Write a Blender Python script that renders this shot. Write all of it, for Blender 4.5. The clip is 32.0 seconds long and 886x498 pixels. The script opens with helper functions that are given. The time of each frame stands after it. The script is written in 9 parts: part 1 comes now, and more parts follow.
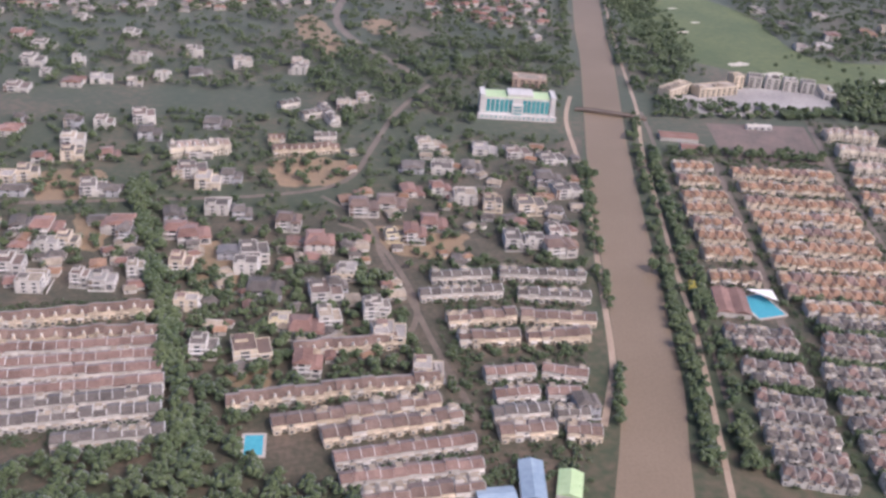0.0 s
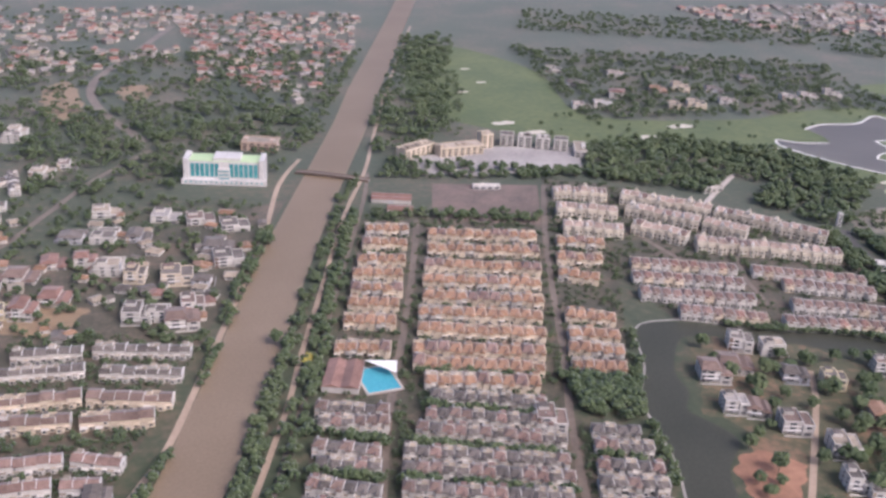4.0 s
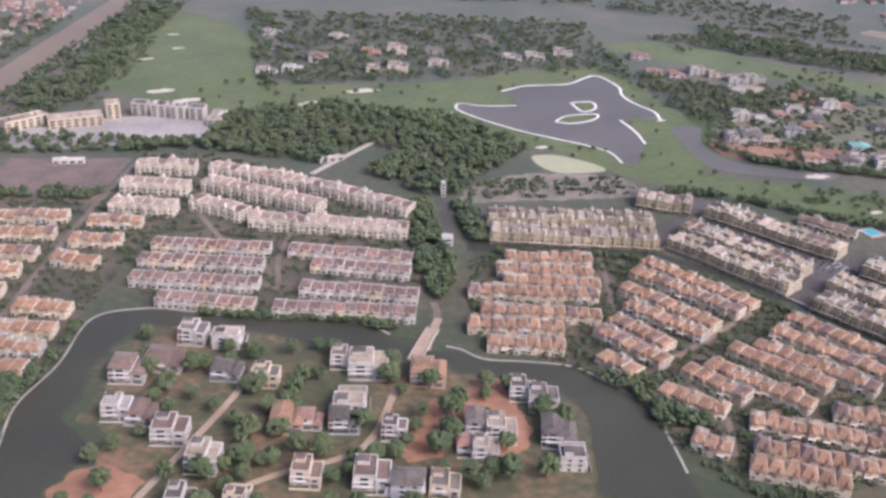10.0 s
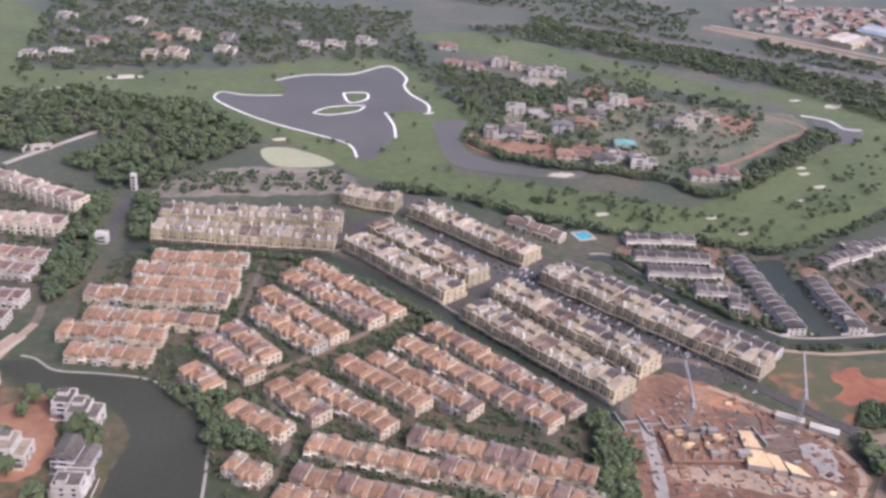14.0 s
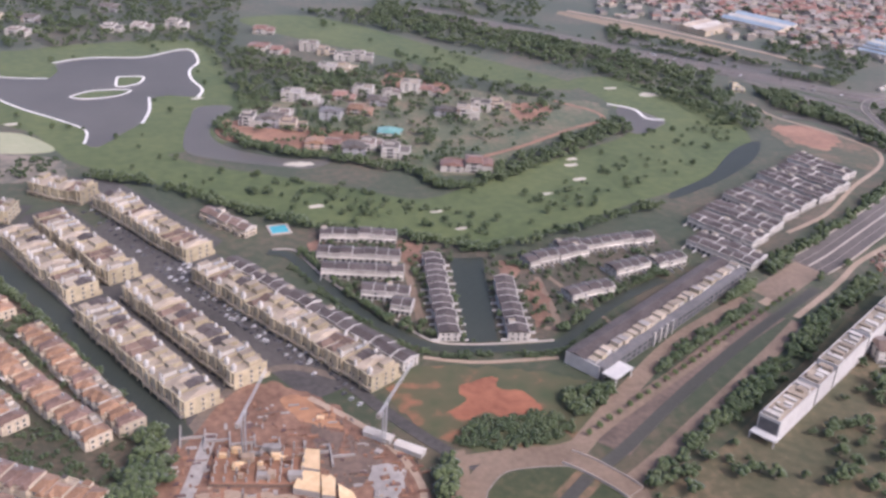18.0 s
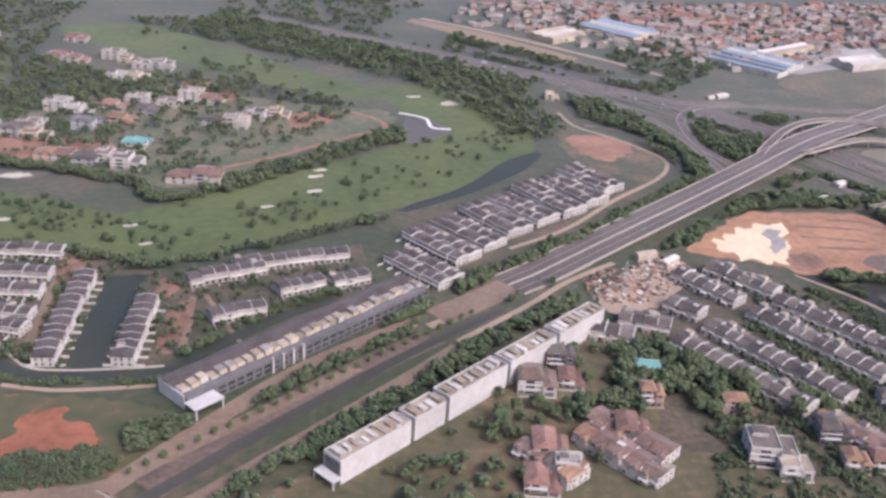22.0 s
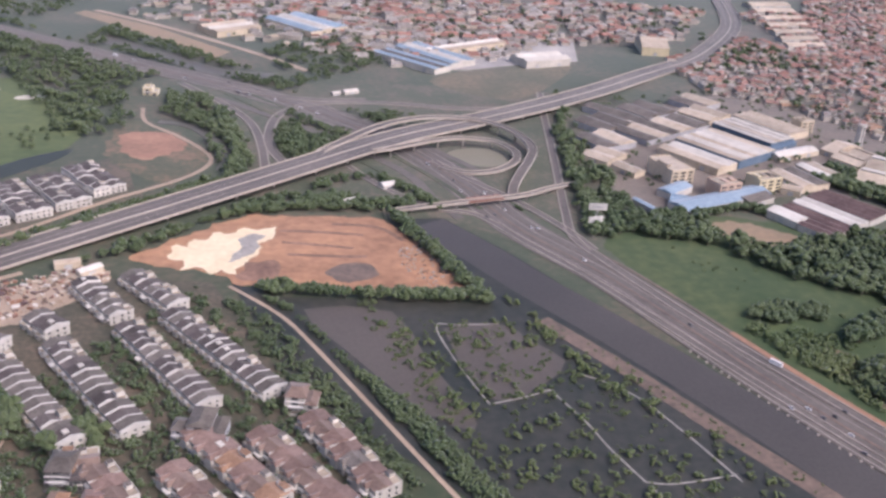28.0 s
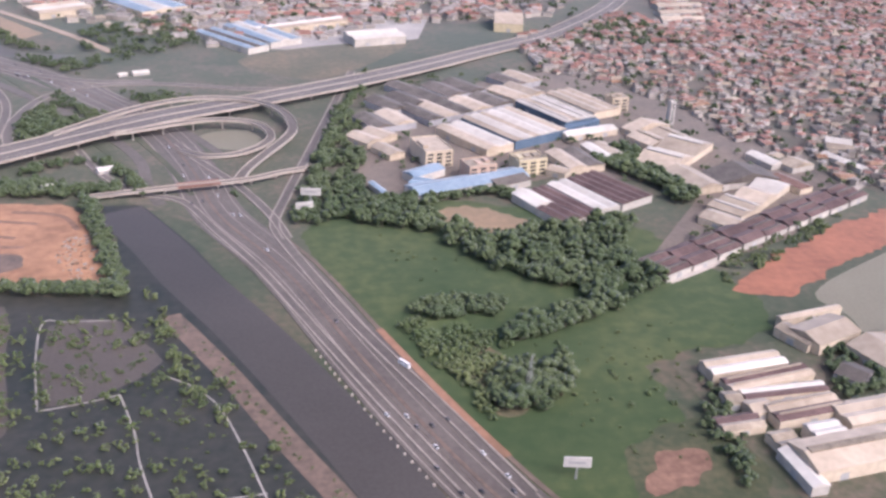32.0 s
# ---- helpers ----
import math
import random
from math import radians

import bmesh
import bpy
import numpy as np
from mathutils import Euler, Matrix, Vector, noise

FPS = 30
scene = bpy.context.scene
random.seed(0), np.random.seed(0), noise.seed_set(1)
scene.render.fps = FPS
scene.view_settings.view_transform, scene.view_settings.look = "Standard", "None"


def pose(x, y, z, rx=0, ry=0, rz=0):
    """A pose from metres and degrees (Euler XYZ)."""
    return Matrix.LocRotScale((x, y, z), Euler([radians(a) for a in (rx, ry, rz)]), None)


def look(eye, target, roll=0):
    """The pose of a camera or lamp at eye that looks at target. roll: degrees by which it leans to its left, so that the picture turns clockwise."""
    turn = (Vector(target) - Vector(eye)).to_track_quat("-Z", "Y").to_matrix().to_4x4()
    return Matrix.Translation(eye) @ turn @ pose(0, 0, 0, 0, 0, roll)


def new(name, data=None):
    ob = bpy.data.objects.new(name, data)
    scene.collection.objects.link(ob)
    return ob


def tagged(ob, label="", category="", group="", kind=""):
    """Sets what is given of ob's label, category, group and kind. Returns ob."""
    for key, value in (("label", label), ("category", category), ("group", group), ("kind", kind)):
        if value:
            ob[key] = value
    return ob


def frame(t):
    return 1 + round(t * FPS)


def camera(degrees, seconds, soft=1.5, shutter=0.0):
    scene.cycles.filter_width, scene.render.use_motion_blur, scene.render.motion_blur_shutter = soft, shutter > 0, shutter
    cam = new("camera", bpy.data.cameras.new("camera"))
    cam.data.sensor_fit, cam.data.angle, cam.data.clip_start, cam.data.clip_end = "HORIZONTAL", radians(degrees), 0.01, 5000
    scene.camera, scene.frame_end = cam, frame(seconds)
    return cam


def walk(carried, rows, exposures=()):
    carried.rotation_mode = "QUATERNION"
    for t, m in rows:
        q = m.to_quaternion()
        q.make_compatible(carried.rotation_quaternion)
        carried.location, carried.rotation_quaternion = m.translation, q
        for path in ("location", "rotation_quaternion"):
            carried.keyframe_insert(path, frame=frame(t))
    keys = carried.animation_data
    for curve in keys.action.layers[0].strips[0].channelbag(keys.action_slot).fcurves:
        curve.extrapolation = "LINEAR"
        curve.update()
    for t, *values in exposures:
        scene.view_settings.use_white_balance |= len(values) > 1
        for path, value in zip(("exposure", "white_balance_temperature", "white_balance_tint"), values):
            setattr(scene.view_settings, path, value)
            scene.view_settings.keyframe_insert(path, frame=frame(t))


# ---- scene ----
cam = camera(47.8, 32.0, soft=2.9)
ROWS = [
    (0.0, -0.42, 1.04, 215.26, 61.317, -3.872, -10.14),
    (0.5, 19.13, 1.43, 214.16, 60.768, -3.879, -10.196),
    (1.0, 38.58, 1.81, 213.08, 60.992, -4.047, -9.959),
    (1.5, 57.94, 2.16, 212.01, 60.977, -4.208, -10.179),
    (2.0, 77.22, 2.49, 210.96, 62.251, -4.149, -10.233),
    (2.5, 96.4, 2.8, 209.92, 63.545, -3.89, -11.582),
    (3.0, 115.5, 3.09, 208.9, 64.537, -3.155, -12.153),
    (3.5, 134.52, 3.35, 207.88, 65.25, -3.259, -12.033),
    (5.5, 209.78, 4.22, 203.95, 65.742, -3.371, -13.334),
    (6.0, 228.41, 4.39, 203.0, 65.077, -4.164, -13.293),
    (6.5, 246.96, 4.54, 202.06, 63.602, -4.046, -13.516),
    (7.0, 265.44, 4.68, 201.12, 63.354, -3.717, -13.633),
    (7.5, 283.86, 4.8, 200.2, 63.96, -3.587, -14.055),
    (8.0, 302.21, 4.9, 199.29, 64.538, -2.554, -15.003),
    (8.5, 320.49, 4.98, 198.39, 64.71, -3.058, -13.547),
    (9.0, 338.71, 5.05, 197.5, 65.343, -3.088, -12.884),
    (9.5, 356.87, 5.11, 196.62, 64.818, -2.985, -12.714),
    (10.0, 374.97, 5.15, 195.74, 64.122, -2.305, -13.216),
    (10.5, 393.01, 5.17, 194.88, 63.759, -2.419, -13.043),
    (11.0, 411.0, 5.19, 194.03, 63.67, -2.677, -13.139),
    (11.5, 428.94, 5.18, 193.18, 64.153, -2.789, -13.112),
    (12.0, 446.82, 5.17, 192.34, 63.814, -2.966, -13.554),
    (12.5, 464.66, 5.15, 191.51, 63.586, -2.98, -14.029),
    (13.0, 482.44, 5.11, 190.68, 63.976, -3.568, -13.37),
    (13.5, 500.19, 5.06, 189.87, 64.243, -3.375, -13.265),
    (14.0, 517.88, 5.0, 189.06, 63.866, -3.379, -13.489),
    (14.5, 535.54, 4.93, 188.25, 63.81, -4.201, -13.704),
    (15.0, 553.16, 4.85, 187.45, 62.37, -4.022, -14.534),
    (15.5, 570.74, 4.76, 186.66, 61.592, -3.944, -15.198),
    (17.5, 640.72, 4.32, 183.55, 63.969, -3.354, -12.765),
    (18.0, 658.14, 4.19, 182.78, 63.423, -3.501, -12.71),
    (18.5, 675.53, 4.06, 182.02, 63.108, -3.638, -13.147),
    (19.0, 692.9, 3.91, 181.26, 62.929, -3.96, -12.975),
    (19.5, 710.25, 3.77, 180.51, 64.77, -3.97, -12.415),
    (20.0, 727.57, 3.62, 179.76, 62.459, -3.311, -13.018),
    (20.5, 744.88, 3.46, 179.01, 62.709, -2.155, -12.178),
    (21.0, 762.17, 3.3, 178.27, 63.116, -2.245, -11.874),
    (21.5, 779.45, 3.13, 177.52, 63.465, -2.313, -11.662),
    (22.0, 796.71, 2.97, 176.78, 64.291, -3.05, -11.538),
    (22.5, 813.97, 2.8, 176.05, 64.415, -2.144, -12.906),
    (23.0, 831.21, 2.62, 175.31, 64.504, -2.296, -13.065),
    (23.5, 848.45, 2.45, 174.58, 63.974, -2.602, -12.686),
    (24.0, 865.68, 2.27, 173.84, 64.445, -3.183, -11.847),
    (24.5, 882.91, 2.1, 173.11, 63.531, -4.148, -11.451),
    (25.0, 900.14, 1.92, 172.38, 63.963, -4.207, -11.157),
    (25.5, 917.36, 1.74, 171.64, 63.732, -4.49, -11.265),
    (26.0, 934.6, 1.57, 170.91, 64.601, -4.25, -12.519),
    (26.5, 951.83, 1.39, 170.18, 63.434, -4.24, -13.257),
    (28.5, 1020.86, 0.71, 167.24, 65.195, -3.993, -13.897),
    (29.0, 1038.14, 0.55, 166.5, 64.877, -4.153, -13.285),
    (29.5, 1055.45, 0.39, 165.76, 64.517, -3.794, -12.946),
    (30.0, 1072.77, 0.23, 165.02, 64.515, -4.279, -12.0),
    (30.5, 1090.11, 0.08, 164.28, 63.213, -3.959, -12.182),
    (31.0, 1107.47, -0.06, 163.53, 61.36, -2.052, -12.192),
    (31.5, 1124.86, -0.2, 162.78, 62.138, -2.807, -11.565),
    (32.0, 1142.27, -0.33, 162.02, 64.13, -2.711, -11.979),
]
walk(cam, [(t, pose(x, y, z, rx, ry, rz)) for t, x, y, z, rx, ry, rz in ROWS],
     exposures=[(0.0, 0.30, 5760, 24), (6.0, 0.34, 5740, 24), (12.0, 0.38, 5740, 25), (15.5, 0.30, 5750, 25), (18.0, 0.31, 5760, 25), (24.0, 0.28, 5750, 24), (29.0, 0.33, 5780, 23), (31.0, 0.48, 5740, 25), (32.0, 0.52, 5740, 24)])

# ---- sky, sun, exposure ----
world = bpy.data.worlds.new("sky")
scene.world = world
world.use_nodes = True
wn = world.node_tree.nodes
sky = wn.new("ShaderNodeTexSky")
sky.sky_type = "NISHITA"
sky.sun_disc = False
sky.sun_elevation, sky.sun_rotation = radians(46), radians(140)
sky.air_density, sky.dust_density, sky.ozone_density = 1.0, 7.0, 1.2
wn["Background"].inputs["Strength"].default_value = 0.15
world.node_tree.links.new(sky.outputs[0], wn["Background"].inputs["Color"])
sun_data = bpy.data.lights.new("sun", "SUN")
sun_data.energy, sun_data.angle, sun_data.color = 1.15, radians(24), (1.0, 0.93, 0.84)
sun = new("sun", sun_data)
sun.matrix_world = look((700, 0, 900), (700 - 0.64, 0.77, 900 - 1.04))

# ---- materials ----


def material(name, low, high, grain=0.6, patch=0.05, rough=0.85, bump=0.3, vary=0.12, island=False, metal=0.0, third=None, mid=0.5, haze_sheen=0.34):
    """Two noise scales between two (or three) colours, with object or island variation and relief."""
    m = bpy.data.materials.new(name)
    m.use_nodes = True
    nt = m.node_tree
    n, l = nt.nodes, nt.links
    bsdf = n["Principled BSDF"]
    bsdf.inputs["Roughness"].default_value = rough
    bsdf.inputs["Metallic"].default_value = metal
    bsdf.inputs["Specular IOR Level"].default_value = 0.25
    # Bluish sheen, strongest at grazing angles, stands in for distance haze.
    bsdf.inputs["Sheen Weight"].default_value, bsdf.inputs["Sheen Roughness"].default_value = haze_sheen, 0.42
    bsdf.inputs["Sheen Tint"].default_value = (0.88, 0.94, 1.0, 1)
    geo = n.new("ShaderNodeNewGeometry")
    fine, wide = n.new("ShaderNodeTexNoise"), n.new("ShaderNodeTexNoise")
    fine.inputs["Scale"].default_value, wide.inputs["Scale"].default_value = grain, patch
    fine.inputs["Detail"].default_value, wide.inputs["Detail"].default_value = 4, 3
    l.new(geo.outputs["Position"], fine.inputs["Vector"])
    l.new(geo.outputs["Position"], wide.inputs["Vector"])
    add = n.new("ShaderNodeMath")
    add.operation = "MULTIPLY_ADD"
    add.inputs[1].default_value = 0.45
    l.new(fine.outputs["Fac"], add.inputs[0])
    half = n.new("ShaderNodeMath")
    half.operation = "MULTIPLY"
    half.inputs[1].default_value = 0.55
    l.new(wide.outputs["Fac"], half.inputs[0])
    l.new(half.outputs[0], add.inputs[2])
    ramp = n.new("ShaderNodeValToRGB")
    ramp.color_ramp.elements[0].position, ramp.color_ramp.elements[1].position = 0.36, 0.64
    ramp.color_ramp.elements[0].color, ramp.color_ramp.elements[1].color = (*low, 1), (*high, 1)
    if third:
        e = ramp.color_ramp.elements.new(mid)
        e.color = (*third, 1)
    l.new(add.outputs[0], ramp.inputs["Fac"])
    last = ramp.outputs["Color"]
    if vary:
        if island:
            rnd = geo.outputs["Random Per Island"]
        else:
            info = n.new("ShaderNodeObjectInfo")
            rnd = info.outputs["Random"]
        span = n.new("ShaderNodeMapRange")
        span.inputs["To Min"].default_value, span.inputs["To Max"].default_value = 1 - vary, 1 + vary
        l.new(rnd, span.inputs["Value"])
        hsv = n.new("ShaderNodeHueSaturation")
        l.new(span.outputs[0], hsv.inputs["Value"])
        l.new(last, hsv.inputs["Color"])
        last = hsv.outputs["Color"]
    l.new(last, bsdf.inputs["Base Color"])
    if bump:
        b = n.new("ShaderNodeBump")
        b.inputs["Strength"].default_value, b.inputs["Distance"].default_value = bump, 0.2
        l.new(fine.outputs["Fac"], b.inputs["Height"])
        l.new(b.outputs[0], bsdf.inputs["Normal"])
    return m


def water(name, low, high, rough=0.18, patch=0.02):
    m = material(name, low, high, 0.9, patch, rough, 0.05, 0, haze_sheen=0.0)
    m.node_tree.nodes["Principled BSDF"].inputs["Specular IOR Level"].default_value = 0.4
    return m


M_GROUND = material("mixed_ground", (0.04, 0.056, 0.026), (0.12, 0.094, 0.058), 0.25, 0.02, third=(0.06, 0.07, 0.036), vary=0)
M_ESTATE = material("estate_ground", (0.046, 0.05, 0.028), (0.145, 0.105, 0.072), 0.5, 0.06, third=(0.08, 0.07, 0.044), vary=0)
M_PLOT = material("plot_grass", (0.055, 0.066, 0.03), (0.21, 0.13, 0.076), 0.3, 0.04, third=(0.092, 0.086, 0.044), vary=0)
M_VILLA = material("villa_gardens", (0.06, 0.085, 0.04), (0.22, 0.16, 0.10), 0.3, 0.04, third=(0.11, 0.12, 0.06), vary=0)
M_WASTE = material("patchy_wasteland", (0.058, 0.076, 0.03), (0.27, 0.12, 0.062), 0.12, 0.03, third=(0.10, 0.09, 0.042), mid=0.55, vary=0)
M_ROUGH = material("rough_grass", (0.068, 0.07, 0.033), (0.185, 0.135, 0.076), 0.3, 0.03, third=(0.105, 0.092, 0.047), vary=0)
M_GRASS = material("field_grass", (0.036, 0.064, 0.02), (0.084, 0.104, 0.036), 0.2, 0.02, vary=0, third=(0.052, 0.078, 0.026), haze_sheen=0.2)
M_DGRASS = material("dark_rough_grass", (0.038, 0.05, 0.02), (0.095, 0.088, 0.042), 0.4, 0.05, vary=0, third=(0.058, 0.066, 0.028))
M_REDF = material("red_field_earth", (0.21, 0.078, 0.04), (0.37, 0.145, 0.075), 0.3, 0.04, vary=0, third=(0.29, 0.112, 0.058))
M_GOLF = material("mown_grass", (0.068, 0.098, 0.034), (0.122, 0.148, 0.052), 0.2, 0.025, vary=0, haze_sheen=0.2)
M_PALE = material("pale_grass", (0.30, 0.32, 0.18), (0.38, 0.38, 0.24), 0.3, 0.05, vary=0)
M_FIELD = material("dry_field", (0.20, 0.15, 0.085), (0.30, 0.20, 0.115), 0.3, 0.03, vary=0)
M_PLOUGH = material("ploughed_earth", (0.11, 0.11, 0.08), (0.27, 0.22, 0.17), 0.3, 0.06, vary=0)
M_REDSOIL = material("red_earth", (0.21, 0.115, 0.066), (0.37, 0.20, 0.12), 0.3, 0.05, vary=0, third=(0.29, 0.15, 0.09))
M_ORANGE = material("orange_earth", (0.24, 0.12, 0.062), (0.46, 0.245, 0.125), 0.25, 0.035, vary=0, third=(0.35, 0.185, 0.098))
M_MUD = material("site_mud", (0.125, 0.068, 0.042), (0.30, 0.175, 0.115), 0.4, 0.06, vary=0, third=(0.20, 0.112, 0.072))
M_MUDB = material("bank_mud", (0.095, 0.072, 0.054), (0.195, 0.135, 0.102), 0.5, 0.08, vary=0)
M_DIRT = material("pale_dirt", (0.29, 0.215, 0.15), (0.42, 0.32, 0.23), 0.6, 0.05, vary=0)
M_SAND = material("sand", (0.66, 0.53, 0.33), (0.80, 0.67, 0.46), 0.4, 0.06, vary=0)
M_SANDW = material("white_stone", (0.68, 0.66, 0.60), (0.85, 0.83, 0.78), 0.6, 0.1, vary=0)
M_BUNKER = material("bunker_sand", (0.46, 0.42, 0.33), (0.62, 0.57, 0.46), 0.5, 0.1, vary=0)
M_DIKE = material("dike_stone", (0.24, 0.22, 0.195), (0.40, 0.37, 0.33), 0.8, 0.1, vary=0)
M_LANE = material("worn_lane", (0.115, 0.09, 0.068), (0.20, 0.158, 0.12), 0.5, 0.05, vary=0)
M_DUST = material("dusty_road", (0.165, 0.118, 0.08), (0.26, 0.19, 0.132), 0.5, 0.05, vary=0)
M_IVORY = material("ivory_plaster", (0.46, 0.405, 0.315), (0.64, 0.575, 0.46), 0.5, 0.08, vary=0.08)
M_SHOPW = material("stained_cream_plaster", (0.31, 0.262, 0.172), (0.49, 0.422, 0.29), 0.5, 0.08, vary=0.18)
M_ASPH = material("asphalt", (0.05, 0.045, 0.041), (0.10, 0.09, 0.08), 0.5, 0.04, vary=0)
M_ROAD = material("worn_motorway_asphalt", (0.085, 0.071, 0.061), (0.145, 0.122, 0.104), 0.4, 0.03, vary=0)
M_VERGE = material("dusty_verge", (0.05, 0.064, 0.03), (0.145, 0.112, 0.078), 0.35, 0.05, third=(0.078, 0.08, 0.045), vary=0)
M_PATH = material("path_concrete", (0.36, 0.31, 0.26), (0.47, 0.42, 0.36), 0.7, 0.08, vary=0)
M_KERB = material("worn_kerb_concrete", (0.21, 0.18, 0.15), (0.34, 0.295, 0.25), 0.7, 0.08, vary=0)
M_ROSE = material("pale_rose_roof_tile", (0.26, 0.185, 0.145), (0.42, 0.325, 0.26), 0.9, 0.15, vary=0.18)
M_CONC = material("yard_concrete", (0.24, 0.22, 0.20), (0.40, 0.365, 0.325), 0.4, 0.04, vary=0)
M_RIVER = water("muddy_water", (0.19, 0.143, 0.092), (0.25, 0.19, 0.127), 0.35)
M_LAKE = water("lake_water", (0.048, 0.05, 0.036), (0.074, 0.074, 0.054), 0.4)
M_LAKE.node_tree.nodes["Principled BSDF"].inputs["Specular IOR Level"].default_value = 0.25
M_GLAKE = water("grey_water", (0.115, 0.108, 0.096), (0.152, 0.142, 0.126), 0.4)
M_ELAKE = water("pond_water", (0.042, 0.05, 0.04), (0.062, 0.07, 0.056), 0.35)
M_ELAKE.node_tree.nodes["Principled BSDF"].inputs["Specular IOR Level"].default_value = 0.25
M_CANAL = water("canal_water", (0.055, 0.055, 0.042), (0.085, 0.08, 0.065), 0.5)
M_MARSH = material("marsh_water", (0.028, 0.034, 0.029), (0.066, 0.063, 0.053), 0.3, 0.025, 0.35, 0.08, 0, haze_sheen=0.0)
M_POND = water("fish_pond_water", (0.085, 0.072, 0.06), (0.12, 0.102, 0.086), 0.4)
M_CHANNEL = water("dark_channel_water", (0.060, 0.053, 0.046), (0.090, 0.079, 0.068), 0.3)
M_GPOND = water("green_pond_water", (0.20, 0.185, 0.135), (0.245, 0.228, 0.17), 0.4)
M_GPOND.node_tree.nodes["Principled BSDF"].inputs["Specular IOR Level"].default_value = 0.2
M_POOL = water("pool_water", (0.07, 0.33, 0.40), (0.11, 0.43, 0.50), 0.15)
M_WALL = material("white_plaster", (0.40, 0.372, 0.325), (0.59, 0.557, 0.50), 0.5, 0.08, vary=0.12)
M_CREAM = material("cream_plaster", (0.46, 0.385, 0.28), (0.64, 0.55, 0.42), 0.5, 0.08, vary=0.12)
M_GREYW = material("grey_plaster", (0.30, 0.30, 0.31), (0.44, 0.44, 0.45), 0.5, 0.08, vary=0.12)
M_SLATEW = material("dark_plaster", (0.112, 0.108, 0.108), (0.185, 0.175, 0.172), 0.5, 0.08)
M_YELLOWW = material("yellow_plaster", (0.50, 0.43, 0.28), (0.64, 0.56, 0.38), 0.5, 0.08)
M_PINKW = material("pink_plaster", (0.40, 0.29, 0.22), (0.54, 0.41, 0.32), 0.5, 0.08)
M_BRIGHT = material("bright_white_paint", (0.45, 0.43, 0.40), (0.60, 0.58, 0.545), 0.4, 0.06, vary=0.04)
M_ORROOF = material("orange_roof_tile", (0.2, 0.114, 0.068), (0.345, 0.214, 0.135), 0.9, 0.15, vary=0.2)
M_REDROOF = material("red_roof_tile", (0.165, 0.092, 0.07), (0.29, 0.172, 0.134), 0.9, 0.15, vary=0.2)
M_BRROOF = material("brown_roof_tile", (0.12, 0.082, 0.064), (0.215, 0.152, 0.12), 0.9, 0.15, vary=0.2)
M_PKROOF = material("faded_pink_roof_tile", (0.135, 0.086, 0.068), (0.25, 0.168, 0.135), 0.9, 0.15, vary=0.2)
M_GRROOF = material("grey_roof_tile", (0.086, 0.074, 0.064), (0.175, 0.152, 0.132), 0.9, 0.15, vary=0.24, haze_sheen=0.2)
M_DKROOF = material("dark_roof_tile", (0.066, 0.053, 0.049), (0.125, 0.105, 0.097), 0.9, 0.15, vary=0.22, haze_sheen=0.18)
M_FLAT = material("weathered_roof_slab", (0.21, 0.17, 0.125), (0.40, 0.335, 0.25), 0.6, 0.12, vary=0.2)
M_BLUE = material("blue_sheet_roof", (0.20, 0.275, 0.345), (0.30, 0.375, 0.44), 0.5, 0.08, 0.5)
M_BLUED = material("dark_blue_sheet", (0.07, 0.115, 0.17), (0.11, 0.16, 0.22), 0.5, 0.08, 0.5)
M_GREENR = material("green_sheet_roof", (0.35, 0.48, 0.24), (0.46, 0.58, 0.32), 0.5, 0.08, 0.5)
M_TEAL = material("teal_tile", (0.13, 0.30, 0.275), (0.20, 0.40, 0.365), 0.5, 0.08, 0.5)
M_TANR = material("tan_sheet_roof", (0.33, 0.27, 0.20), (0.51, 0.425, 0.325), 0.3, 0.06, 0.6, vary=0.2)
M_WHITER = material("white_sheet_roof", (0.48, 0.44, 0.38), (0.63, 0.59, 0.52), 0.3, 0.06, 0.6)
M_BRSHED = material("rusty_sheet_roof", (0.078, 0.05, 0.046), (0.16, 0.105, 0.095), 0.5, 0.1, 0.7, haze_sheen=0.14)
M_GLASS = material("dark_window_glass", (0.035, 0.04, 0.045), (0.07, 0.075, 0.08), 0.4, 0.1, 0.12, 0, 0.25)
M_TGLASS = material("teal_window_glass", (0.05, 0.25, 0.26), (0.10, 0.36, 0.36), 0.4, 0.1, 0.15, 0, 0.05)
M_LEAF = material("foliage", (0.064, 0.096, 0.034), (0.125, 0.146, 0.055), 0.7, 0.04, 0.75, 0.3, 0.14, island=True, haze_sheen=0.22)
M_LEAFD = material("dark_foliage", (0.05, 0.076, 0.032), (0.092, 0.116, 0.05), 0.7, 0.04, 0.75, 0.3, 0.14, island=True, haze_sheen=0.22)
M_LEAFY = material("yellow_foliage", (0.28, 0.24, 0.04), (0.40, 0.34, 0.07), 0.7, 0.04, 0.7, 0.4, 0.3, island=True)
M_BARK = material("bark", (0.09, 0.07, 0.05), (0.17, 0.13, 0.10), 2, 0.3)
M_STEEL = material("grey_steel", (0.30, 0.30, 0.30), (0.45, 0.45, 0.44), 1, 0.1, 0.5)
M_YELLOW = material("yellow_formwork", (0.62, 0.43, 0.23), (0.82, 0.62, 0.38), 0.5, 0.1, 0.4, vary=0.15)
M_TARP = material("blue_tarpaulin", (0.10, 0.125, 0.27), (0.16, 0.19, 0.35), 0.6, 0.1, 0.6)
M_CARW = material("pale_car_paint", (0.60, 0.60, 0.60), (0.75, 0.75, 0.74), 1, 0.2, 0.3, 0, 0.2)
M_CARD = material("dark_car_paint", (0.06, 0.06, 0.07), (0.18, 0.17, 0.18), 1, 0.2, 0.3, 0, 0.5)
